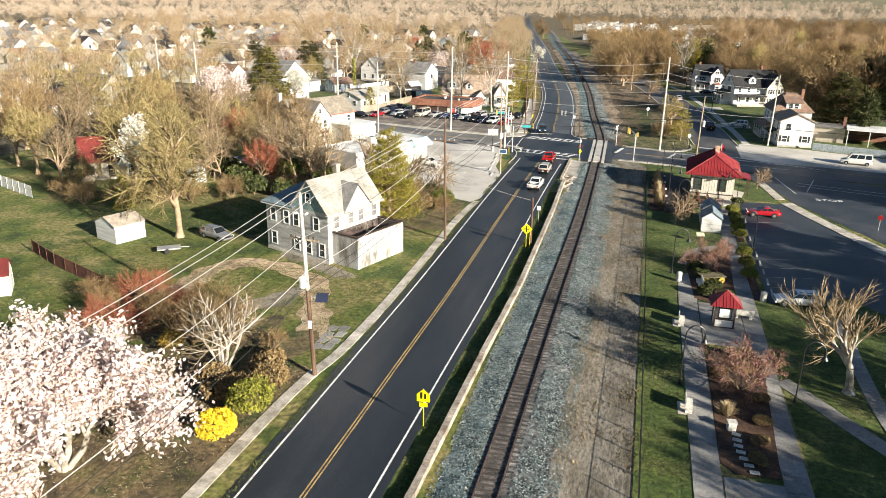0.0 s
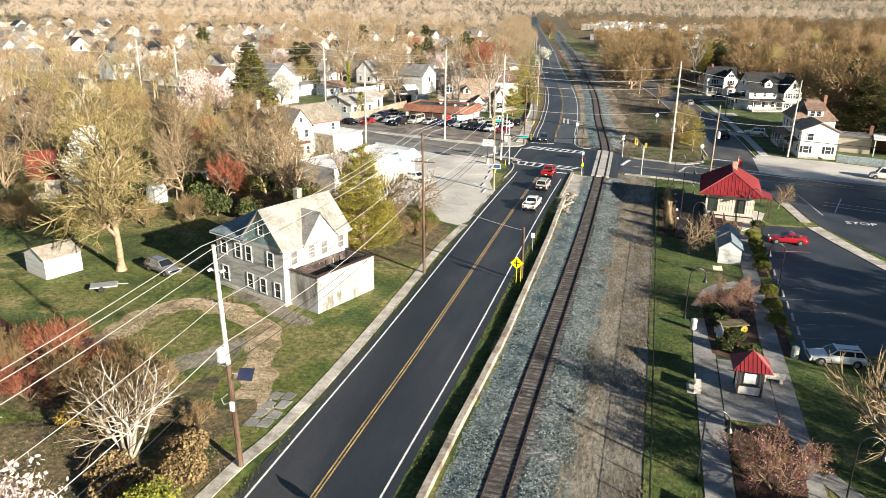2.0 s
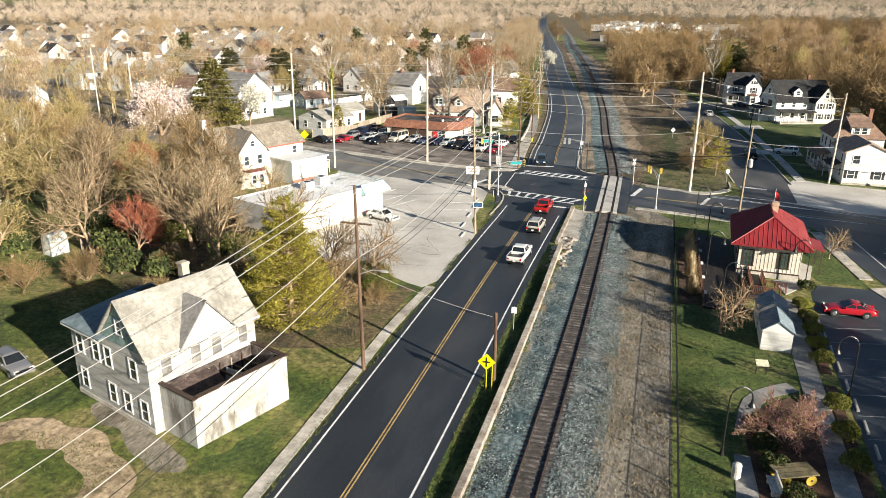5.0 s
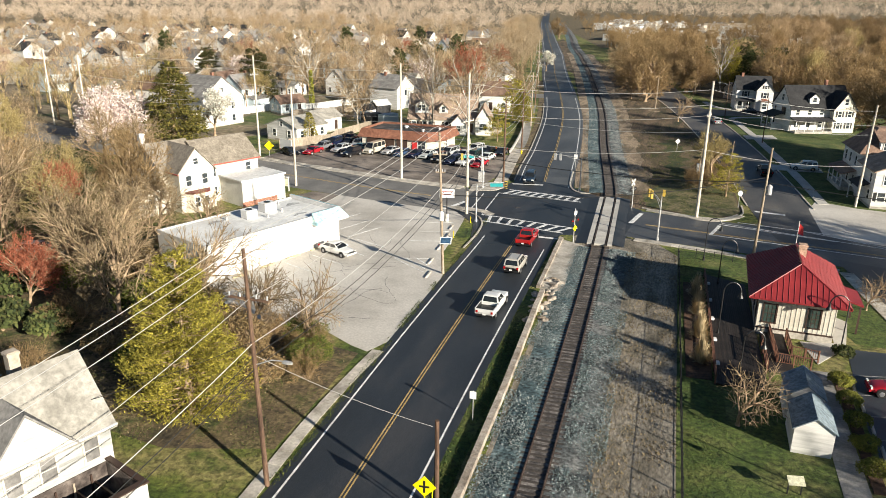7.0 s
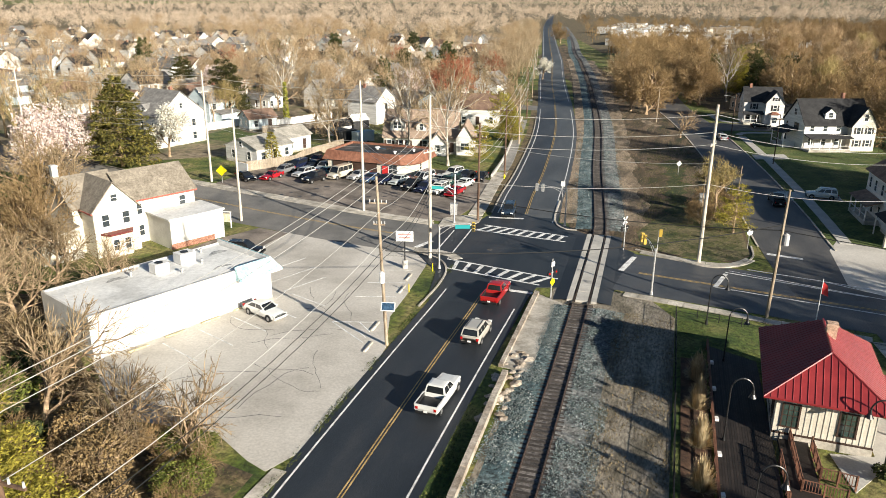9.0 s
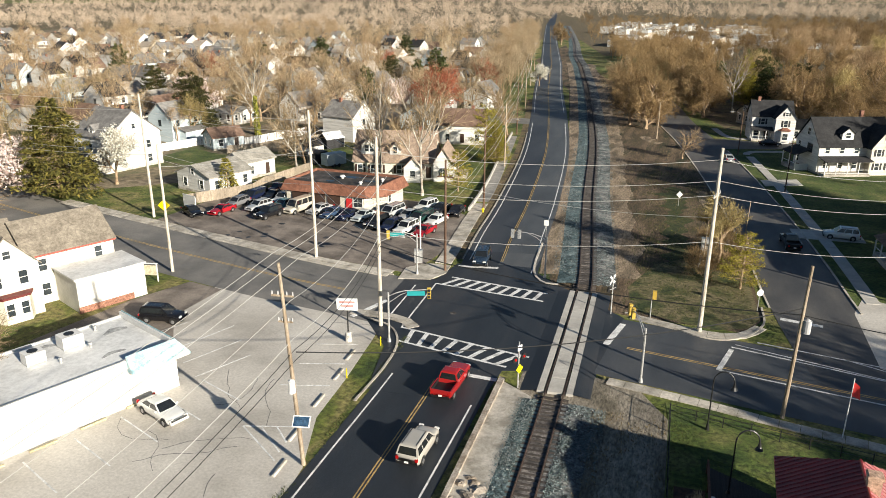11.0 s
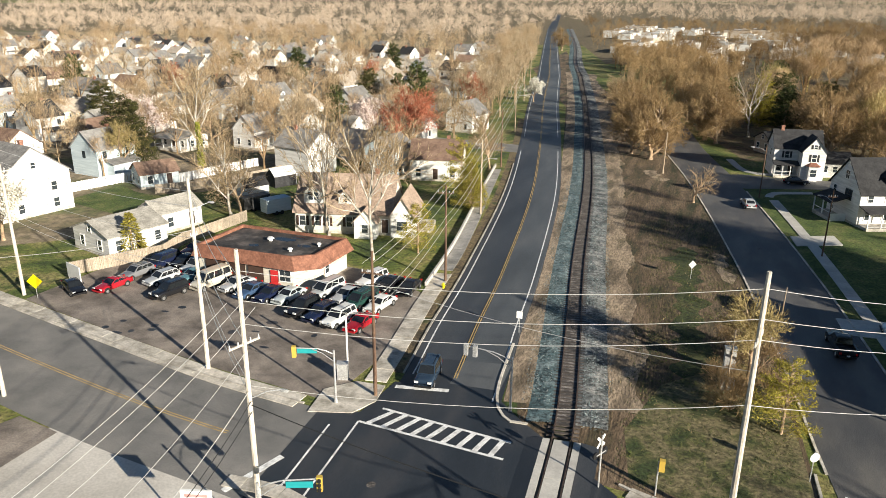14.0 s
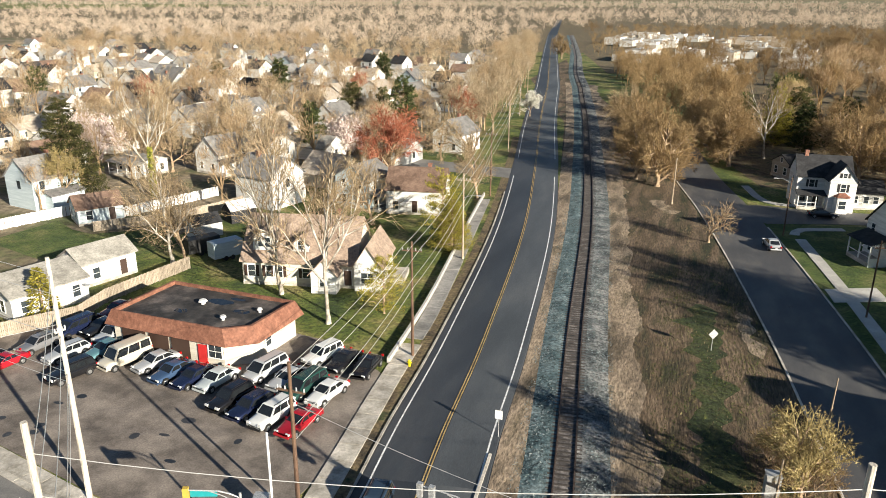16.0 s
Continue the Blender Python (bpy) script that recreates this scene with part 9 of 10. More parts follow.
def spaced(n, x0, x1, y0, y1, seed, gap, keep):
    """Places at least gap metres apart."""
    r = random.Random(seed)
    out = []
    for _ in range(n * 40):
        x, y = r.uniform(x0, x1), r.uniform(y0, y1)
        if keep(x, y) and all((x - a) ** 2 + (y - b) ** 2 > gap * gap for a, b in out):
            out.append((x, y))
            if len(out) == n:
                break
    return out


def scatter(n, x0, x1, y0, y1, seed, keep=lambda x, y: True):
    r = random.Random(seed)
    out = []
    while len(out) < n:
        x, y = r.uniform(x0, x1), r.uniform(y0, y1)
        if keep(x, y):
            out.append((x, y))
    return out


rail_x = lambda y: float(np.interp(y, [p[1] for p in RAILWAY], [p[0] for p in RAILWAY]))
east = lambda x, y: x > 14 + max(0, 305 - y) * 0.9 and not (x < 36 and y < 312)
wood("woods", spaced(70, 10, 210, 268, 385, 1, 13.5, east), TWIG_OAK, "brown leafless wood beyond the side street", 3, 3400, 16, 0.75)
wood("woods", scatter(30, 10, 230, 268, 380, 31, east), TWIG_WARM, "taller warm tan trees rising from the wood", 33, 2200, 19, 0.65)
wood("woods", scatter(20, 10, 230, 268, 400, 32, east), TWIG_BUD, "budding yellowish trees of the wood", 34, 2000, 16, 0.65)
wood("woods", scatter(26, 20, 260, 285, 560, 35), PINE, "dark evergreens within the wood", 36, 1500, 15, 1.6, 0)
wood("woods", spaced(300, 4, 420, 385, 640, 21, 14.5, lambda x, y: x > 8 - (y - 370) * 0.1 and not (x < 70 and 505 < y)), TWIG_SHADED, "brown leafless wood behind the first trees", 23, 760, 16, 1.1)
wood("woods", scatter(120, 40, 420, 385, 640, 24), TWIG_OAK, "warm tan trees of the deeper wood", 25, 560, 18, 1.0)
wood("woods", scatter(170, -70, 12, 300, 500, 41, lambda x, y: x > rail_x(y) + 17 and not (-2 < x < 10 and y < 316)), TWIG_OAK, "brown leafless trees along the far track", 42, 620, 11.5, 0.9)
off_road = lambda x, y: x < road_x(y) - (34 if y < 288 else 10)
wood("woods", spaced(400, -380, -30, 215, 560, 2, 8.5, lambda x, y: off_road(x, y) and (y > 250 or x < -120)), TWIG_PALE, "tan leafless trees among the far houses", 4, 420, 12, 0.85)
wood("woods", scatter(150, -380, -36, 232, 560, 52, off_road), TWIG_WARM, "tall warm tan trees standing over the far houses", 54, 700, 17, 0.65)
wood("woods", scatter(150, -130, -25, 288, 660, 55, lambda x, y: road_x(y) - 24 < x < road_x(y) - 8.5), TWIG_PALE, "row of pale leafless trees crowding the main road", 56, 640, 13.5, 0.75)
wood("woods", spaced(40, -160, -38, 208, 330, 57, 11.0, lambda x, y: off_road(x, y) and not (x > -56 and y < 226)), TWIG_WARM, "fine-twigged tan trees among the nearer houses", 58, 900, 12.5, 0.55)
wood("woods", scatter(200, -330, -112, 60, 230, 8), TWIG, "tan leafless trees among the western houses", 5, 420, 13, 1.0)
wood("woods", scatter(90, -300, -112, 60, 230, 18), TWIG_BUD, "budding trees among the western houses", 15, 380, 12.5, 1.0)
wood("woods", scatter(1150, -900, 10, 560, 1000, 9, lambda x, y: x < road_x(y) - 13), TWIG_HAZED, "leafless woods towards the horizon", 6, 170, 17, 1.6, 0)
wood("woods", scatter(1150, -110, 900, 560, 1000, 19, lambda x, y: x > rail_x(y) + 14 and not (x < 95 and y < 900)), TWIG_SHADED, "brown leafless woods towards the eastern horizon", 26, 170, 17, 1.6, 0)
wood("woods", scatter(1500, -1500, 1300, 1000, 1900, 10), TWIG_HAZED, "leafless woods along the horizon", 7, 110, 25, 3.0, 0)
wood("woods", scatter(1500, -2600, 2200, 1900, 4600, 16), TWIG_HAZED, "woods at the very horizon, paled for haze", 17, 60, 46, 6.0, 0)
wood("woods", scatter(330, -70, 130, 530, 980, 13, lambda x, y: x > rail_x(y) + 12), TWIG_OAK, "leafless trees between the far shops", 14, 240, 11, 1.4)
wood("woods", scatter(200, 48, 330, 140, 270, 11, lambda x, y: x > 62 and (y > 175 or x > 90)), TWIG, "leafless trees behind the eastern houses", 12, 420, 14, 1.0)


# ---- fences, walls, deck and small furniture ----
def board_fence(line, h, material, label, board=0.16, gap=0.02, step=2.4, rail=True, name="fence"):
    """A board fence along a line: posts and one panel of boards for each bay."""
    t = thing(name, label, "fence", line[0][0], line[0][1])
    o = Vector((*line[0], 0))
    for a, b in zip(line, line[1:]):
        a, b = Vector((*a, 0)) - o, Vector((*b, 0)) - o
        n = max(1, round((b - a).length / step))
        ang = math.degrees(math.atan2(b.y - a.y, b.x - a.x))
        for i in range(n):
            p, q = a.lerp(b, i / n), a.lerp(b, (i + 1) / n)
            part("post", M().cbox(p.x, p.y, h / 2 + 0.04, 0.11, 0.11, h + 0.08, ang), material, t)
            m = M()
            k = int((q - p).length / (board + gap))
            for j in range(k):
                c = p.lerp(q, (j + 0.5) / k)
                m.cbox(c.x, c.y, h / 2 + 0.03 + 0.02 * ((j * 7) % 3), board, 0.025, h - 0.05, ang)
            part("panel", m, material, t, kind="stuff")
    return t


board_fence([(-100, 92.0), (-91.0, 87.5), (-80.9, 83.4)], 1.8, VINYL, "white vinyl privacy fence behind the lawn", 0.5, 0.01)
board_fence([(-62, 64.0), (-55.9, 60.9), (-43.9, 55.9), (-29.9, 49.2)], 1.5, BROWNFENCE, "red-brown board fence across the yard")
board_fence([(-59.8, 100.3), (-60.4, 106.5), (-56, 114)], 1.7, FENCEWOOD, "weathered board fence behind the yard")
board_fence([(-64.5, 172.5), (-61.4, 176.5), (-57.6, 181.2), (-58.2, 186), (-55.6, 198)], 1.8, FENCEWOOD, "weathered board fence behind the dealer's lot")
board_fence([(-99.0, 195.5), (-95.6, 201.8), (-90.7, 211.8), (-89.4, 214.5)], 1.8, VINYL, "long white fence between gardens", 0.5, 0.01)
board_fence([(-81.0, 213.6), (-78.6, 219.0), (-73.5, 230.0)], 1.8, VINYL, "pale fence beside the blue garage", 0.5, 0.01)
board_fence([(-79.8, 207.0), (-71.2, 214.0), (-66.5, 224.0), (-62.5, 241.5)], 1.7, FENCEWOOD, "tan board fence between gardens")
board_fence([(-62.5, 241.5), (-51, 240.5)], 1.7, FENCEWOOD, "tan board fence between gardens")
board_fence([(-46.5, 209), (-50, 228)], 1.6, FENCEWOOD, "weathered grey wooden garden fence")

bf = thing("fence", "black metal rail fence between lawn and track", "fence", 9.35, 0)
for i in range(42):
    y = 30 + i * 2.45
    part("post", M().box(-0.04, y - 0.04, 0, 0.04, y + 0.04, 1.25).dome((0, y, 1.25), 0.05, 0.05, 0.06, 6, 2, 0.0), BLACK, bf)
    m = M().box(-0.015, y, 1.14, 0.015, y + 2.45, 1.165).box(-0.015, y, 0.17, 0.015, y + 2.45, 0.195)
    for j in range(1, 17):
        m.box(-0.009, y + j * 0.144 - 0.009, 0.2, 0.009, y + j * 0.144 + 0.009, 1.12)
    part("rail_panel", m, BLACK, bf, kind="stuff")
bf2 = thing("fence", "black post-and-rail fence along the station lawn", "fence", 9.35, 132.9)
for i in range(9):
    a, b = Vector((0, 0, 0)).lerp(Vector((17.5, -3.6, 0)), i / 9), Vector((0, 0, 0)).lerp(Vector((17.5, -3.6, 0)), (i + 1) / 9)
    part("post", M().cbox(a.x, a.y, 0.5, 0.07, 0.07, 1.0), BLACK, bf2)
    part("rail", M().tube(a + Vector((0, 0, 0.9)), b + Vector((0, 0, 0.9)), 0.025, 0.025, 5).tube(a + Vector((0, 0, 0.45)), b + Vector((0, 0, 0.45)), 0.02, 0.02, 5), BLACK, bf2)

# low concrete wall between road and track
lw = thing("retaining_wall", "low weathered concrete wall beside the track", "wall", 0, 0, kind="structure")
rng = random.Random(3)
y = 28.0
while y < 114.0:
    n = rng.uniform(2.6, 3.6)
    xm = lambda v: float(np.interp(v, [28, 52, 70, 98, 115], [-4.25, -3.95, -3.5, -3.6, -3.9]))
    dz = rng.uniform(-0.06, 0.06)
    x0, x1 = xm(y), xm(y + n)
    part("wall_block", M().prism([(x0 - 0.24, y + 0.02), (x0 + 0.24, y + 0.02), (x1 + 0.24, y + n - 0.02), (x1 - 0.24, y + n - 0.02)], -0.1, 0.55 + dz), WALLSTONE, lw)
    y += n
for i in range(46):
    yy = rng.uniform(110, 121.5)
    s = rng.uniform(0.15, 0.55)
    part("rubble", M().dome((rng.uniform(-4.6, -2.4), yy, 0.05), s, s * rng.uniform(0.6, 1.1), s * 0.5, 6, 3, -0.3, 0.25, rng), WALLSTONE, lw)
part("concrete_pad", M().prism([(-4.5, 118.2), (-1.9, 117.9), (-1.5, 132.4), (-4.6, 134.4)], -0.1, 0.1), CONCRETE, lw, "broken concrete pad at the crossing")
part("pad_kerb", M().prism([(-4.75, 118.2), (-4.35, 118.2), (-4.2, 134.4), (-4.7, 134.6)], -0.1, 0.32), WALLSTONE, lw)

# the station deck
dk = thing("deck", "dark timber deck, darkened for shade, beside the station house", "deck", 0, 0, kind="structure")
for i in range(22):
    x = 12.0 + i * 0.175
    part("board", M().box(x, 102.8, 0.18, x + 0.165, 126.5 - i * 0.09, 0.24), DECKWOOD, dk)
part("joists", M().box(12.0, 102.9, 0, 15.8, 103.1, 0.18).box(12.0, 114, 0, 15.8, 114.2, 0.18).box(12.0, 124.2, 0, 15.7, 124.4, 0.18), DECKWOOD, dk)
for i in range(12):
    yy = 103 + i * 2.1
    part("rail_post", M().box(11.88, yy - 0.05, 0, 12.0, yy + 0.05, 1.1), RAILWOOD, dk)
part("handrail", M().box(11.88, 103, 1.05, 12.0, 126, 1.12).box(11.9, 103, 0.55, 11.98, 126, 0.62), RAILWOOD, dk)
for i in range(5):
    yy = 105.0 + i * 4.3
    tl = thing("deck_lamp_box", "small white box light on the deck rail", "light box", 12.15, yy, 0.24, 8, "deck rail boxes")
    part("housing", M().box(-0.14, -0.2, 0.55, 0.14, 0.2, 0.75), TRIM_W, tl)
    part("post", M().box(-0.04, -0.04, 0, 0.04, 0.04, 0.55), BLACK, tl)
sr = thing("stair_rail", "red-brown timber ramp railing at the station corner", "railing", 0, 0)
for a, b in (((16.9, 113.2), (16.9, 107.6)), ((16.9, 107.6), (19.4, 107.2)), ((18.2, 112.6), (18.2, 109.2)), ((18.2, 109.2), (20.2, 108.8)), ((16.0, 106.0), (16.0, 110.5))):
    a, b = Vector((*a, 0)), Vector((*b, 0))
    n = max(2, int((b - a).length / 1.1))
    for i in range(n + 1):
        p = a.lerp(b, i / n)
        part("post", M().cbox(p.x, p.y, 0.6, 0.1, 0.1, 1.2), RAILWOOD, sr)
    m = M().tube(a + Vector((0, 0, 1.12)), b + Vector((0, 0, 1.12)), 0.05, 0.05, 4).tube(a + Vector((0, 0, 0.35)), b + Vector((0, 0, 0.35)), 0.04, 0.04, 4)
    k = int((b - a).length / 0.16)
    for i in range(k):
        p = a.lerp(b, (i + 0.5) / k)
        m.cbox(p.x, p.y, 0.72, 0.04, 0.04, 0.76)
    part("balusters", m, RAILWOOD, sr, kind="stuff")
part("ramp_floor", M().box(16.2, 106.2, 0, 18.1, 113.2, 0.28), DECKWOOD, sr)

# the park beds
def flower_bed(poly, label):
    b = solo("mulch_bed", M().prism(poly, -0.05, 0.07), MULCH, label, "flower bed", kind="structure")
    return b


flower_bed([(14.5, 43), (15.4, 41.9), (18.2, 42.1), (18.6, 49), (19.2, 59), (18.4, 60.6), (15.2, 60.2), (14.6, 57), (14.6, 50)], "dark mulch bed edged by the walk")
flower_bed([(14.3, 71.4), (16, 70.6), (18.3, 71.2), (18.6, 77.5), (19.0, 86), (17.5, 87.2), (14.8, 84.5), (13.9, 81)], "dark mulch bed with shrubs and an old cart")
flower_bed([(20.15, 72.5), (21.0, 72.5), (21.3, 90), (20.5, 90)], "narrow mulch strip along the car park")
flower_bed([(20.6, 92), (21.4, 92), (21.7, 107), (20.9, 107)], "narrow mulch strip along the car park")
flower_bed([(9.8, 103.5), (11.8, 103.5), (11.8, 124), (9.8, 124)], "dark bed of tall dry grass beside the deck")
for i in range(7):
    f = i / 6
    solo("stepping_stone", M().cbox(0, 0, 0.03, 0.62, 0.34, 0.06), CASTSTONE, "pale square stepping stone in the bed", "paving stone", pose(15.9 + 0.75 * f - 0.3 * math.sin(f * 3), 46.6 - 4.3 * f, 0.07, 0, 0, -15 + 20 * f), "stepping stones")
ln = thing("stone_lantern", "small pale stone block on the mulch bed", "stone block", 15.6, 47.2, 0.07, 10)
part("block", M().box(-0.28, -0.25, 0, 0.28, 0.25, 0.6), CASTSTONE, ln)
part("cap", M().box(-0.33, -0.3, 0.6, 0.33, 0.3, 0.68), CASTSTONE, ln)
wg = thing("hand_cart", "old wooden baggage cart with yellow wheels", "cart", 16.3, 76.6, 0.07, 25)
part("platform", M().box(-1.3, -0.7, 0.72, 1.3, 0.7, 0.82), surf("olive cart boards", [(0.12, 0.1, 0.05), (0.2, 0.17, 0.1)], 1.5, 0.8, 0.3, 14), wg)
part("slat_lines", M().box(-1.3, -0.24, 0.82, 1.3, -0.22, 0.83).box(-1.3, 0.22, 0.82, 1.3, 0.24, 0.83), TRIM_BROWN, wg)
for sx in (-0.85, 0.85):
    for sy in (-0.62, 0.62):
        w = part("wheel", M().tube((sx, sy - 0.04, 0.36), (sx, sy + 0.04, 0.36), 0.36, 0.36, 16), CARTYELLOW, wg)
        part("hub", M().tube((sx, sy - 0.07, 0.36), (sx, sy + 0.07, 0.36), 0.08, 0.08, 8), TRIM_BROWN, w)
    part("axle", M().tube((sx, -0.6, 0.36), (sx, 0.6, 0.36), 0.04, 0.04, 6).box(sx - 0.08, -0.4, 0.4, sx + 0.08, 0.4, 0.72), TRIM_BROWN, wg)
lt = thing("lectern_sign", "slanted information board on two legs", "information board", 15.9, 90.6, 0, 10)
part("board", M().slab((-0.5, -0.3, 0.85), (0.5, -0.3, 0.85), (0.5, 0.3, 1.15), (-0.5, 0.3, 1.15), 0.05), surf("cream notice", [(0.45, 0.44, 0.3), (0.55, 0.54, 0.4)], 2, 0.5, 0, 10), lt)
for s in (-0.4, 0.4):
    part("leg", M().cbox(s, 0, 0.48, 0.07, 0.07, 0.96), BLACK, lt)
for i in range(11):
    solo("wheel_stop", M().prof([(-0.12, 0), (0.12, 0), (0.08, 0.14), (-0.08, 0.14)], -0.9, 0.9, "y"), CONCRETE_NEW, "pale concrete wheel stop at a parking bay", "wheel stop", pose(22.2, 75.2 + i * 3.05, 0.02, 0, 0, -3), "wheel stops")
for i in range(12):
    part("bay_line", M().prism([(22.0, 73.7 + i * 3.05), (27.4, 74.7 + i * 3.05), (27.4, 74.82 + i * 3.05), (22.0, 73.82 + i * 3.05)], 0, 0.03), FADED_LINE, street)
for i, (x, y) in enumerate(((-16.6, 118.5), (-17.6, 122.5), (-18.0, 127.2), (-18.3, 131.5), (-18.8, 135.0))):
    solo("wheel_stop", M().prof([(-0.12, 0), (0.12, 0), (0.08, 0.14), (-0.08, 0.14)], -1.0, 1.0, "y"), CONCRETE, "concrete wheel stop along the shop lot", "wheel stop", pose(x, y, 0.02, 0, 0, 3), "wheel stops")
for i, (x, y) in enumerate(((-36.0, 112.6), (-34.7, 116.0), (-33.3, 119.4), (-32.0, 122.8))):
    solo("wheel_stop", M().prof([(-0.12, 0), (0.12, 0), (0.08, 0.14), (-0.08, 0.14)], -1.0, 1.0, "y"), surf("faded yellow concrete", [(0.4, 0.34, 0.2), (0.5, 0.43, 0.28)], 1.5, 0.8, 0.2, 12), "faded yellow wheel stop before the white shop", "wheel stop", pose(x, y, 0.02, 0, 0, -22), "wheel stops")
lotm = bpy.data.objects["lot_paving"]
def mark(a, b, w, z, material, parent, name="bay_line"):
    a, b = Vector((*a, 0)), Vector((*b, 0))
    t = (b - a).normalized()
    s = Vector((-t.y, t.x, 0)) * w / 2
    return part(name, M().prism([(a - s).xy[:], (b - s).xy[:], (b + s).xy[:], (a + s).xy[:]], 0, z), material, parent)


for i in range(6):
    a = Vector((-36.6, 111.0)) + Vector((1.33, 3.35)) * i
    mark(a + Vector((0.6, -0.2)), a + Vector((5.6, -2.2)), 0.12, 0.03, WHITE_LINE, lotm)
for a, b in (((-30.2, 127.8), (-27.7, 132.6)), ((-35.3, 131.5), (-32.7, 137.5)), ((-32.8, 129.6), (-30.2, 135.0)), ((-39.6, 133.1), (-37.7, 137.0)), ((-22.4, 128.6), (-18.2, 129.6)), ((-22.6, 132.4), (-18.6, 133.4)), ((-22.8, 136.2), (-19.0, 137.2))):
    mark(a, b, 0.11, 0.03, WHITE_LINE, lotm)
for a, b in (((-22.0, 122.4), (-18.0, 123.4)), ((-22.0, 122.4), (-17.4, 119.2)), ((-20.6, 122.7), (-17.6, 120.2)), ((-19.4, 123.0), (-17.7, 121.4))):
    mark(a, b, 0.12, 0.031, WHITE_LINE, lotm)
rc = random.Random(9)
for i in range(26):
    x, y = rc.uniform(-34, -17), rc.uniform(104, 142)
    pts = [Vector((x, y))]
    a = rc.uniform(0, 3.14)
    for k in range(7):
        a += rc.uniform(-0.5, 0.5)
        pts.append(pts[-1] + Vector((math.cos(a), math.sin(a))) * rc.uniform(0.5, 1.5))
    if all(-37 < p.x < -16.5 and 103 < p.y < 142 and (p.x + 38.2) * 0.926 - (p.y - 109.8) * 0.378 > 1.2 for p in pts):
        part("paving_crack", M().path([(p.x, p.y, 0.017) for p in pts], 0.016, 4), ASPHALT, lotm)

st_text = bpy.data.curves.new("road_word", "FONT")
st_text.body, st_text.size, st_text.extrude, st_text.align_x = "STOP", 1.7, 0.004, "CENTER"
sw = new("road_word", st_text)
sw.matrix_basis = pose(*lay(36.2, 116.2), 0.032, 0, 0, 2)
st_text.materials.append(WHITE_LINE)
tagged(sw, "white painted road word at the street end", "road marking", kind="structure")
for a, b in (((32.0, 119.5), (30.5, 130.5)), ((36.5, 130.0), (33.8, 121.0)), ((33.0, 125.2), (60, 117.5)), ((33.6, 127.0), (60, 119.5))):
    mark(a, b, 0.15, 0.035, WHITE_LINE, street, "lane_line")

# low white wall and posts on the far side of the crossing
ww_ = thing("garden_wall", "low pale wall beside the northern pavement", "wall", 0, 0, kind="structure")
WLL = smooth_line([(-20.7, 181.5), (-21.7, 195), (-23.0, 206), (-25.6, 226), (-27.6, 243)], 4.0)
for a, b in zip(WLL, WLL[1:]):
    v = Vector((b[0] - a[0], b[1] - a[1]))
    part("wall_block", M().cbox((a[0] + b[0]) / 2, (a[1] + b[1]) / 2, 0.3, v.length - 0.03, 0.28, 0.6, math.degrees(math.atan2(v.y, v.x))), CONCRETE_NEW, ww_)
for x, y in ((-16.9, 137.6), (-17.4, 131.2)):
    solo("marker_post", M().tube((0, 0, 0), (0, 0, 0.9), 0.06, 0.06, 8).dome((0, 0, 0.9), 0.06, 0.06, 0.06, 8, 2, 0.0), YELLOWSIGN, "short yellow marker post in the verge", "post", pose(x, y, 0), "marker posts")
hyd = solo("fire_hydrant", M().tube((0, 0, 0), (0, 0, 0.6), 0.14, 0.14, 10).dome((0, 0, 0.6), 0.16, 0.16, 0.16, 10, 3, 0.0).tube((-0.25, 0, 0.42), (0.25, 0, 0.42), 0.07, 0.07, 8), YELLOWSIGN, "yellow fire hydrant beside the pavement", "hydrant", pose(-18.5, 181.5, 0))
fl = thing("flagpole", "white flagpole with a drooping striped flag", "flagpole", 21.6, 133.0)
part("pole", M().tube((0, 0, 0), (0, 0, 5.2), 0.05, 0.035, 8), TRIM_W, fl)
part("flag", M().add([(0.04, 0, 4.9), (0.5, 0.12, 4.5), (0.62, -0.05, 3.5), (0.05, 0.05, 3.7), (0.3, 0.15, 4.1)], [(0, 1, 4), (1, 2, 4), (2, 3, 4), (3, 0, 4)]), SIGNRED, fl)
for i, (x, y, z) in enumerate(((-60.5, 169.5, 1.3),)):
    bb = thing("dealer_sign", "white sign board standing at the lot's edge", "sign", -62.2, 170.8, 0, -20)
    part("board", M().box(-1.6, -0.06, 0.5, 1.6, 0.06, 2.4), SIGNWHITE, bb)
    for s in (-1.4, 1.4):
        part("leg", M().cbox(s, 0, 0.25, 0.1, 0.1, 0.5), TRIM_W, bb)
os_ = thing("shop_sign", "cream wooden hanging sign beside the driveway", "sign", -48.8, 145.1, 0, 10)
part("board", M().box(-0.9, -0.05, 0.8, 0.9, 0.05, 2.0), surf("cream sign paint", [(0.5, 0.44, 0.3), (0.62, 0.56, 0.42)], 1.5, 0.6, 0.1, 12), os_)
part("top_rail", M().cbox(0, 0, 2.24, 2.3, 0.1, 0.1), TRIM_W, os_)
for s in (-1.0, 1.0):
    part("post", M().cbox(s, 0, 1.15, 0.12, 0.12, 2.3), TRIM_W, os_)
for x, y in ((-63.7, 151.0), (-60.0, 149.4), (-56.4, 147.9), (-52.5, 145.8), (-55.8, 145.7)):
    plant("dark_bush", x, y, x * 20, 1.4, "clipped dark hedge bush beside the cream house", "bush", "shrub", "hedge by the cream house")
tr = thing("boat_trailer", "small low trailer parked on the grass", "trailer", -46.2, 68.6, 0, 35)
part("frame", M().box(-1.3, -0.7, 0.45, 1.3, 0.7, 0.6).tube((1.3, 0, 0.5), (2.3, 0, 0.45), 0.05, 0.05, 6), GALV, tr)
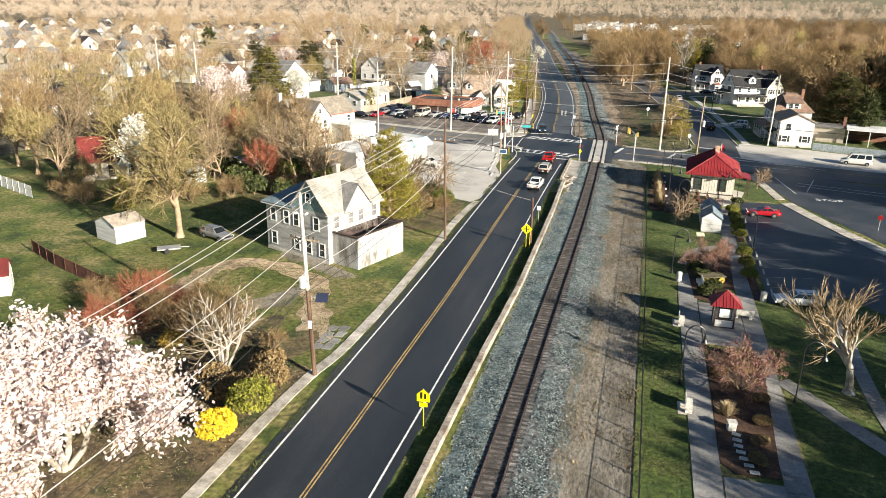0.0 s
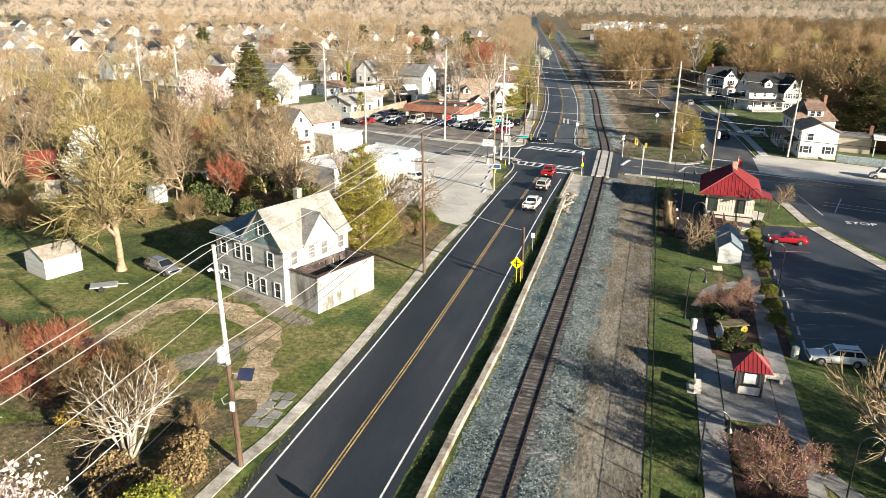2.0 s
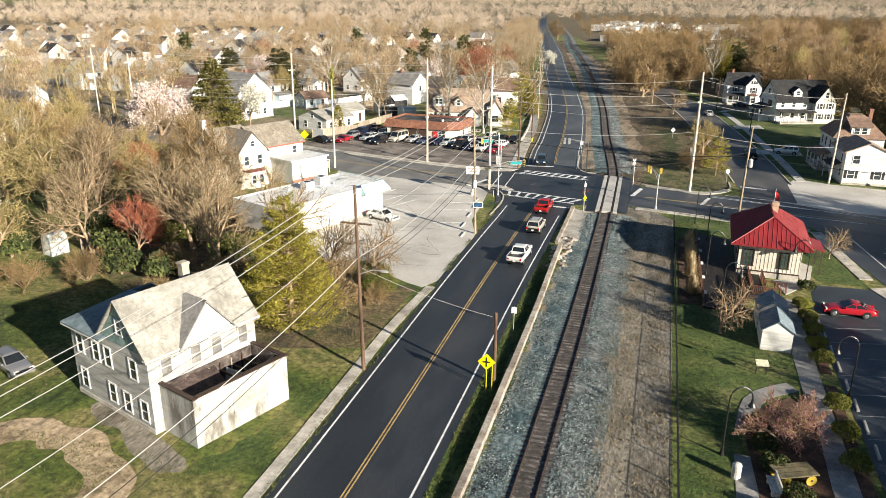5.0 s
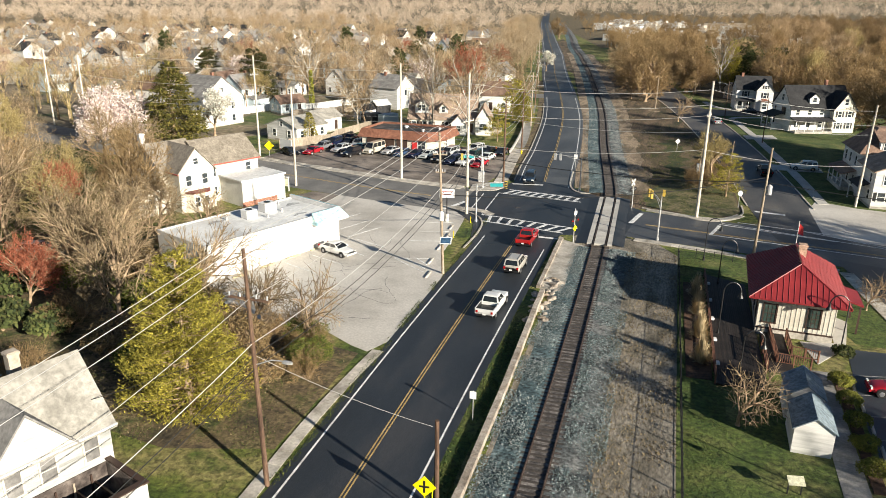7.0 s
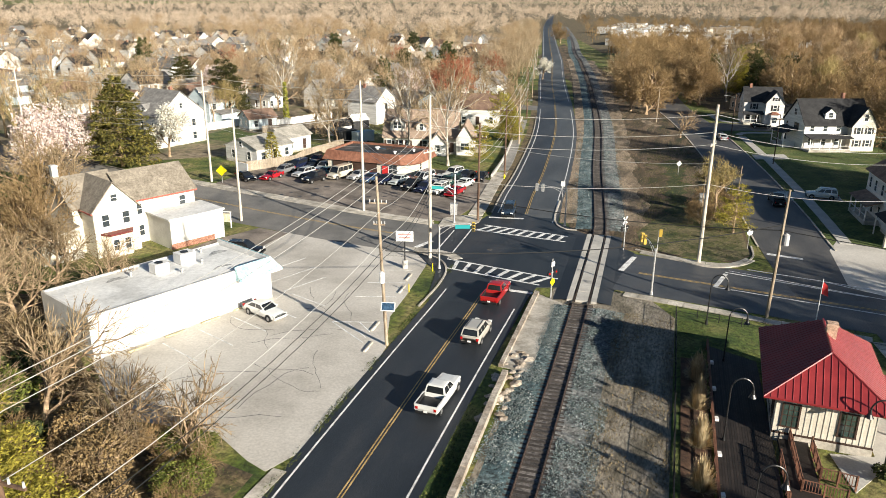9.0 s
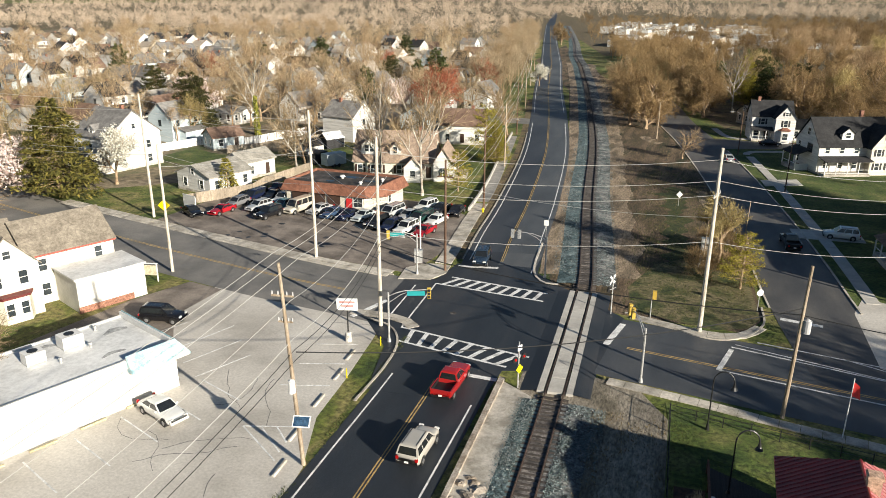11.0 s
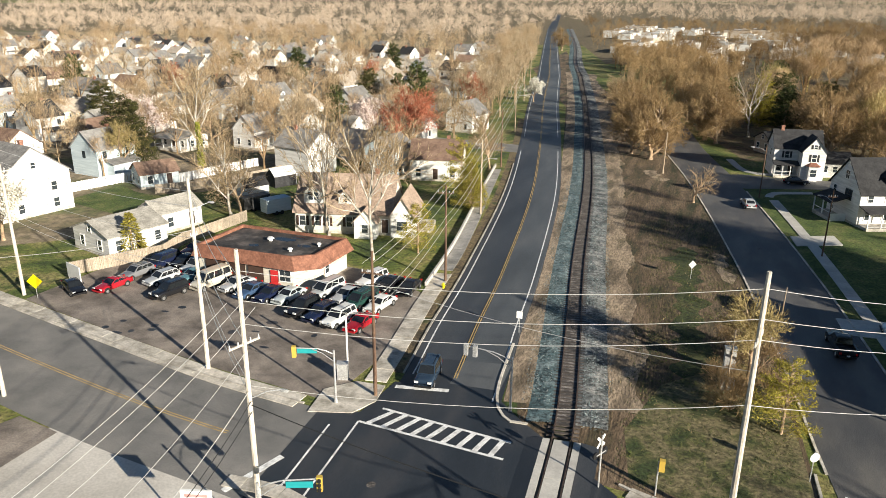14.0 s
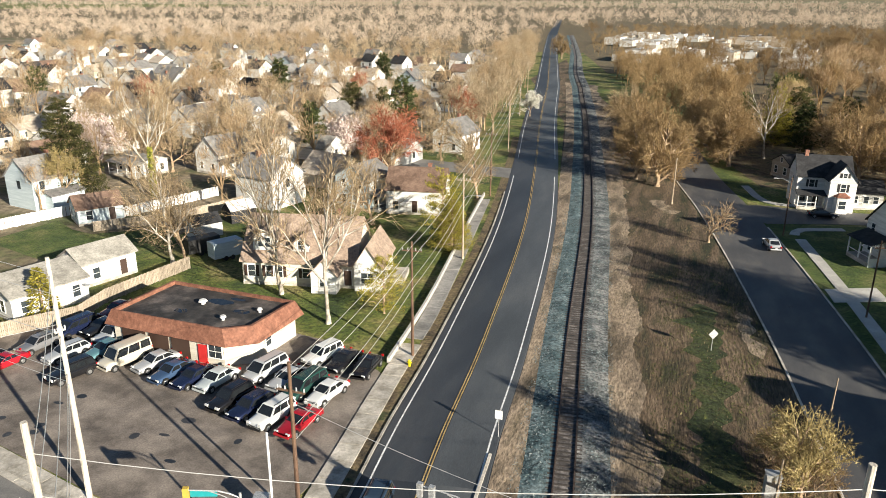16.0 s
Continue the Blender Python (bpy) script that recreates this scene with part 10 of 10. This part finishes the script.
for s in (-0.8, 0.8):
    part("wheel", M().tube((-0.2, s - 0.1, 0.3), (-0.2, s + 0.1, 0.3), 0.3, 0.3, 12), RUBBER, tr)
ps2 = thing("play_shed", "small white arched garden shed", "shed", -62.0, 98.6, 0, -15)
part("body", M().prof([(-0.9, 0), (0.9, 0), (0.9, 1.9), (0.5, 2.6), (-0.5, 2.6), (-0.9, 1.9)], -1.1, 1.1, "y"), SIDING_BLUE, ps2)
part("door", M().box(-0.45, -1.13, 0.05, 0.45, -1.1, 1.8), TRIM_W, ps2)
for x, y, rz, lab, wall, roof in ((-62.4, 210.4, 60, "white gambrel garden shed with dark roof", SIDING_W, SHINGLE_DARK), (-61.6, 218.6, 60, "black-sided garden shed with white roof", SHINGLE_DARK, ROOF_WHITE), (-56.8, 52.5, 40, "white shed with rust-red roof", SIDING_W, ROOF_REDDARK)):
    cottage_shed(lab, x, y, rz, 4.6, 3.2, 2.2, 1.2, wall, roof)
tlr = thing("covered_trailer", "black enclosed trailer behind the dealer's office", "trailer", -57.8, 203.6, 0, 60)
part("box", M().box(-2.4, -1.0, 0.5, 2.4, 1.0, 2.5), TRIM_BLACK, tlr)
for s in (-0.6, 0.4):
    part("wheel", M().tube((s, -1.05, 0.35), (s, 1.05, 0.35), 0.35, 0.35, 12), RUBBER, tlr)

bt_ = thing("box_trailer", "pale blue-grey box trailer behind the office", "trailer", -53.4, 202.8, 0, 60)
part("box", M().box(-2.2, -1.1, 0.5, 2.2, 1.1, 2.7), SIDING_BLUE, bt_)
for s in (-0.5, 0.5):
    part("wheel", M().tube((s, -1.12, 0.35), (s, 1.12, 0.35), 0.35, 0.35, 12), RUBBER, bt_)

rng = random.Random(31)
for i in range(16):
    x, y = rng.uniform(-50, -24), rng.uniform(161, 169) + (0.25 * (-24 + 50) * 0 if i % 2 else 0)
    a, b = rng.uniform(0.2, 0.7), rng.uniform(0.15, 0.45)
    part("oil_stain", M().prism([(x + a * math.cos(k * 0.52) * (1 + 0.4 * noise.noise((k, i, 1))), y + b * math.sin(k * 0.52) * (1 + 0.4 * noise.noise((k, i, 4)))) for k in range(12)], 0, 0.0245), ASPHALT, bpy.data.objects["car_lot"], "dark oil stain")
# ---- shade trees and ground cover ----
# mostly out of view: added so that their shade falls on park and track
for x, y, k, s in ((58, 30, "bare_a", 1.1), (62, 44, "bare_c", 1.1), (54, 46, "oak", 1.0), (66, 22, "pine", 1.0), (50, 20, "bare_b", 1.0), (64, 10, "bare_a", 1.1), (60, 0, "bare_b", 1.1), (48, 4, "bare_c", 1.0), (44, 34, "bare_b", 0.9),
                   (72, 34, "oak", 1.1), (51, 25, "pine", 1.1), (45, 24, "round_oak", 1.0), (40, 47.5, "oak", 0.8), (43, 12, "round_oak", 1.0), (49, 48, "round_oak", 1.0), (56, 30, "pine", 1.2), (56, -12, "pine", 1.0), (45, -10, "bare_a", 1.0), (60, 66, "oak", 1.3), (50, 60, "bare_a", 1.1), (68, 56, "oak", 1.3), (56, 12, "oak", 1.2), (52, 76, "bare_c", 1.1), (61, 76, "pine", 1.5),
                   (64, 109, "pine", 1.45), (68, 116, "pine", 1.3), (74, 106, "oak", 1.3), (80, 118, "oak", 1.3), (86, 108, "pine", 1.3), (70, 124, "oak", 1.1), (92, 122, "oak", 1.2)):
    plant(k, x, y, x * 37, s, "tall tree beyond the park, added for its shade", "tree", "tree", "trees beyond the park")


def tufts(name, material, label, n, area, seed, h=0.22, w=0.05, ground=lambda x, y: 0.01):
    """Blades of grass or dry stalks strewn over an area (a function that says yes or no)."""
    g = np.random.default_rng(seed)
    x0, x1, y0, y1, ok = area
    P = np.stack([g.uniform(x0, x1, n * 2), g.uniform(y0, y1, n * 2)], 1)
    # gathered in clumps of uneven density
    dens = np.array([noise.noise((a * 0.35, b * 0.35, seed)) for a, b in P]) * 2.2 + g.normal(0, 0.5, len(P))
    P = P[dens > -0.1]
    P = P[[bool(ok(a, b)) for a, b in P]][:n]
    k = len(P)
    gz = np.array([ground(u, v) for u, v in P])
    P = np.array([lay(u, v) for u, v in P])
    a = g.uniform(0, 6.28, k)
    hh = h * g.uniform(0.4, 1.3, k)
    ww = w * g.uniform(0.6, 1.4, k)
    lean = g.normal(0, 0.6, (k, 2)) * hh[:, None]
    b0 = np.stack([P[:, 0] - ww * np.cos(a), P[:, 1] - ww * np.sin(a), gz], 1)
    b1 = np.stack([P[:, 0] + ww * np.cos(a), P[:, 1] + ww * np.sin(a), gz], 1)
    t = np.stack([P[:, 0] + lean[:, 0], P[:, 1] + lean[:, 1], hh + gz], 1)
    v = np.stack([b0, b1, t], 1).reshape(-1, 3)
    me = bpy.data.meshes.new(name)
    me.vertices.add(len(v))
    me.vertices.foreach_set("co", v.ravel())
    me.loops.add(len(v))
    me.loops.foreach_set("vertex_index", np.arange(len(v)))
    me.polygons.add(k)
    me.polygons.foreach_set("loop_start", np.arange(0, len(v), 3))
    me.polygons.foreach_set("loop_total", np.full(k, 3))
    me.materials.append(material)
    me.update(calc_edges=True)
    tagged(new(name, me), label, "grass", kind="stuff")


BLADE = surf("green blades", [(0.025, 0.045, 0.008), (0.06, 0.08, 0.014), (0.12, 0.12, 0.03)], 0.5, 0.9, 0, 3.0, island=True)
BLADE_DRY = surf("dry blades", [(0.1, 0.075, 0.035), (0.18, 0.135, 0.07), (0.28, 0.22, 0.125)], 0.5, 0.9, 0, 3.0, island=True)
STONE = surf("loose stones", [(0.065, 0.09, 0.095), (0.155, 0.2, 0.205), (0.32, 0.345, 0.34)], 0.5, 0.9, 0, 3.0, island=True)
LEAFLITTER = surf("fallen leaves", [(0.1, 0.06, 0.03), (0.2, 0.14, 0.08), (0.4, 0.34, 0.26)], 0.5, 0.9, 0, 3.0, island=True)
west = lambda x, y: not (-38 < x < -18 and 68 < y < 84) and x < -17.3
tufts("lawn_grass", BLADE, "uneven spring grass of the western yards", 80000, (-60, -17.2, 30, 100, west), 1, 0.09, 0.035)
tufts("dry_grass", BLADE_DRY, "dry stalks in the western yards", 12000, (-60, -17.2, 30, 100, west), 2, 0.12, 0.04)
tufts("fallen_leaves", LEAFLITTER, "fallen leaves and petals on the bank", 9000, (-34, -17.2, 26, 50, west), 3, 0.05, 0.06)
tufts("verge_grass", BLADE, "rough grass of the road verge", 5000, (-5.6, -4.2, 30, 112, lambda x, y: True), 4, 0.15, 0.045)
tufts("verge_grass", BLADE, "rough grass of the pavement edge", 3500, (-15.4, -14.75, 30, 140, lambda x, y: True), 5, 0.14, 0.045)
tufts("lawn_grass", BLADE, "short grass of the station lawn", 22000, (9.5, 12.5, 38, 132, lambda x, y: True), 6, 0.07, 0.03)
tufts("lawn_grass", BLADE, "short grass of the park lawn", 16000, (20.3, 34, 36, 71, lambda x, y: True), 7, 0.07, 0.03)
tufts("dry_grass", BLADE_DRY, "dry stalks on the gravel strip", 9000, (3.2, 9.2, 40, 132, lambda x, y: True), 8, 0.14, 0.05)
tufts("corridor_grass", BLADE_DRY, "dry tussocks of the corridor", 7000, (-7, 17, 158, 262, lambda x, y: abs(x - float(np.interp(y, [158, 193, 230, 266], [-0.3, -4.2, -7.7, -12.2]))) > 3.2 and x < float(np.interp(y, [158, 180, 226, 250], [17, 16.8, 11.6, 7])) and x > float(np.interp(y, [158, 190, 227, 262], [-5, -7.8, -11.5, -17]))), 9, 0.18, 0.045)
tufts("corridor_grass", BLADE, "green tussocks of the corridor", 9000, (4, 17.4, 151, 215, lambda x, y: x < 17 - max(0, y - 180) * 0.12), 10, 0.14, 0.045)
tufts("loose_ballast", STONE, "loose stones of the ballast", 90000, (-3.4, 4.6, 34, 132, lambda x, y: abs(x - 0.35) > 1.25), 11, 0.08, 0.075, lambda x, y: float(np.interp(x - 0.35, (-3.3, -1.8, 2.1, 3.6), (0.0, 0.165, 0.165, 0.0))))
tufts("loose_ballast", STONE, "loose stones of the northern ballast", 26000, (-12, 3, 157, 250, lambda x, y: 1.3 < abs(x - float(np.interp(y, [158, 169, 193, 230, 266], [-0.3, -1.5, -4.2, -7.7, -12.2]))) < 3.9), 12, 0.08, 0.08, lambda x, y: float(np.interp(x - float(np.interp(y, [158, 169, 193, 230, 266], [-0.3, -1.5, -4.2, -7.7, -12.2])), (-3.3, -1.8, 2.1, 3.6), (0.0, 0.165, 0.165, 0.0))))

# ---- pavements, slab by slab ----
pw = thing("pavement", "old concrete pavement along the main road", "pavement", 0, 0, kind="structure")
WALKW = smooth_line([(-17.6, 20), (-17.1, 43), (-16.2, 50), (-15.85, 58), (-15.75, 68), (-15.85, 80), (-16.0, 90), (-15.6, 98), (-15.25, 102)], 2.0)
slabs(pw, WALKW, -0.5, 0.55, 1.5, 0.06, CONCRETE, 0.02)
rng = random.Random(12)
for i in range(4):
    for j in range(2):
        x, y = -18.5 + j * 1.0 + rng.uniform(-0.1, 0.1), 51.0 + i * 1.25 + j * 0.2 + rng.uniform(-0.1, 0.1)
        part("broken_slab", M().prism([(x - 0.45, y - 0.55), (x + 0.42 + rng.uniform(-0.1, 0.1), y - 0.5), (x + 0.46, y + 0.5 + rng.uniform(-0.15, 0.1)), (x - 0.4, y + 0.55)], -0.05, 0.03 + rng.uniform(0, 0.03)), WALK, pw, "cracked sunken slab")
pn = thing("pavement", "pale concrete pavement and apron before the dealer's lot", "pavement", 0, 0, kind="structure")
slabs(pn, smooth_line([(-85, 169.3), (-62.5, 163.6), (-45, 159.3), (-32, 156.2), (-21, 154.4)], 2.0), -1.0, 1.0, 2.0, 0.1, CONCRETE, 0.02)
slabs(pn, smooth_line([(-17.6, 159.5), (-18.0, 165), (-19.2, 178), (-19.7, 186)], 2.0), -1.2, 0.9, 2.2, 0.1, CONCRETE, 0.03)
slabs(pn, smooth_line([(-19.8, 187), (-20.1, 192), (-21.4, 203), (-24, 222), (-26.6, 241)], 2.0), -1.1, 0.7, 2.0, 0.1, WALK, 0.03)
part("corner_apron", M().prism([(-21.3, 153.4), (-17.6, 154.2), (-16.4, 156.4), (-16.6, 159), (-19.4, 159), (-21.6, 157)], -0.1, 0.1), CONCRETE, pn)
ps_ = thing("pavement", "pale concrete pavement on the southern side of the street", "pavement", 0, 0, kind="structure")
slabs(ps_, smooth_line([(4.2, 136.7), (12, 135.1), (18, 133.6), (27, 131.8)], 1.5), -0.55, 0.55, 1.5, 0.1, CONCRETE, 0.02)
slabs(ps_, smooth_line([(-15.7, 141.4), (-17.0, 142.6), (-19.5, 143.0), (-23, 143.0)], 0.7), 0.1, 1.4, 1.5, 0.1, CONCRETE, 0.02)
slabs(ps_, smooth_line([(29.6, 113), (32, 106), (36, 96), (41, 84), (49, 66)], 2.0), -0.9, 0.9, 1.8, 0.1, CONCRETE, 0.02)
slabs(ps_, smooth_line([(26.8, 131.6), (27.8, 124), (29.2, 114)], 2.0), -0.7, 0.7, 1.5, 0.1, CONCRETE, 0.02)
slabs(ps_, smooth_line([(5.4, 150.6), (9, 149.4), (13, 148.4), (15.6, 148.9), (17.6, 151.6)], 1.0), -0.3, 0.9, 1.5, 0.1, CONCRETE, 0.02)
pe = thing("pavement", "concrete pavement along the eastern side street", "pavement", 0, 0, kind="structure")
slabs(pe, smooth_line([(29.4, 160), (28.6, 174), (27.3, 190), (25.2, 212), (22.6, 233)], 2.0), -0.75, 0.75, 1.8, 0.1, CONCRETE_NEW, 0.02)
slabs(pe, smooth_line([(22.2, 233.6), (23.5, 236.4), (30, 238.2)], 1.0), -0.7, 0.7, 1.6, 0.1, CONCRETE_NEW, 0.02)
slabs(pe, smooth_line([(17.2, 262), (19.5, 252.5), (24, 250.2), (40, 252)], 1.0), -0.7, 0.7, 1.6, 0.1, CONCRETE_NEW, 0.02)
part("driveway", M().prism([(23.4, 208.5), (23.0, 212.5), (29, 214.5), (29.5, 210.5)], -0.1, 0.08), CONCRETE_NEW, pe)
part("driveway", M().prism([(24.5, 181), (24.3, 185), (33, 185.5), (33, 181)], -0.1, 0.08), CONCRETE_NEW, pe)
part("kerb", ribbon(M(), [p for p in SIDE if 156 < p[1] < 236], 4.3, 4.5, -0.1, 0.13), CONCRETE, pe)
part("kerb", ribbon(M(), [p for p in SIDE if 156 < p[1] < 300], -4.5, -4.3, -0.1, 0.1), CONCRETE, pe)
part("kerb", ribbon(M(), [p for p in CROSS if -100 < p[0] < -21], -6.1, -5.9, -0.1, 0.13), CONCRETE, pn)
part("kerb", ribbon(M(), [p for p in MAIN if 160 < p[1] < 250], -4.95, -4.75, -0.1, 0.13), CONCRETE, pn)
part("kerb", ribbon(M(), smooth_line([(-3.2, 156.6), (-4.6, 156.6), (-6.0, 158.2), (-6.9, 162), (-7.4, 170)], 0.8), -0.12, 0.12, -0.1, 0.14), CONCRETE, pn)
part("kerb", ribbon(M(), smooth_line([(4.6, 151.0), (8, 149.4), (12.6, 147.2), (15.8, 148.3), (17.9, 151.8), (18.1, 156)], 0.8), -0.1, 0.1, -0.1, 0.14), CONCRETE, ps_)
part("kerb", ribbon(M(), smooth_line([(-15.2, 128), (-15.0, 134), (-15.6, 138.6), (-17.6, 141.6), (-21, 142.9)], 0.8), -0.1, 0.1, -0.1, 0.13), CONCRETE, ps_)
pl = thing("pavement", "grey concrete park walks round the beds", "pavement", 0, 0, kind="structure")
slabs(pl, smooth_line([(13.6, 30), (13.6, 60), (13.65, 72), (14.0, 80)], 2.0), -0.92, 0.92, 1.8, 0.06, WALK, 0.015)
slabs(pl, smooth_line([(19.2, 30), (19.2, 50), (19.4, 70), (19.6, 88), (19.9, 100), (20.1, 109)], 2.0), -0.9, 0.75, 1.8, 0.06, WALK, 0.015)
slabs(pl, [(16.5, 61), (16.5, 70.6)], -1.9, 1.9, 1.9, 0.058, WALK, 0.015)
slabs(pl, [(16.5, 30), (16.5, 42.0)], -1.9, 1.9, 1.9, 0.058, WALK, 0.015)
slabs(pl, smooth_line([(14.0, 81.5), (15.2, 86.5), (18.2, 89.0)], 1.0), -0.8, 0.6, 1.5, 0.06, WALK, 0.015)
slabs(pl, smooth_line([(20.2, 55.8), (25.5, 47.8), (34, 36)], 2.0), -0.75, 0.75, 1.6, 0.06, WALK, 0.015)
slabs(pl, smooth_line([(27.6, 70), (26.8, 60), (27, 48), (30, 30)], 2.0), -0.6, 0.6, 1.6, 0.06, WALK, 0.015)
part("station_apron", M().prism([(20.2, 108.6), (23.0, 112.4), (24.2, 118), (22.6, 119.5), (22.2, 113), (19.4, 112.6)], -0.1, 0.06), CONCRETE_NEW, pl)
part("bench_pad", M().box(12.0, 64.0, -0.05, 12.7, 65.7, 0.055).box(12.0, 48.4, -0.05, 12.7, 50.2, 0.055), CONCRETE, pl)
sw2 = solo("seat_wall", M().prism([(28.0, 57.0), (28.5, 57.3), (29.6, 52.0), (29.0, 51.6)], 0, 0.45), CASTSTONE, "low pale stone seat wall under the park tree", "seat wall")
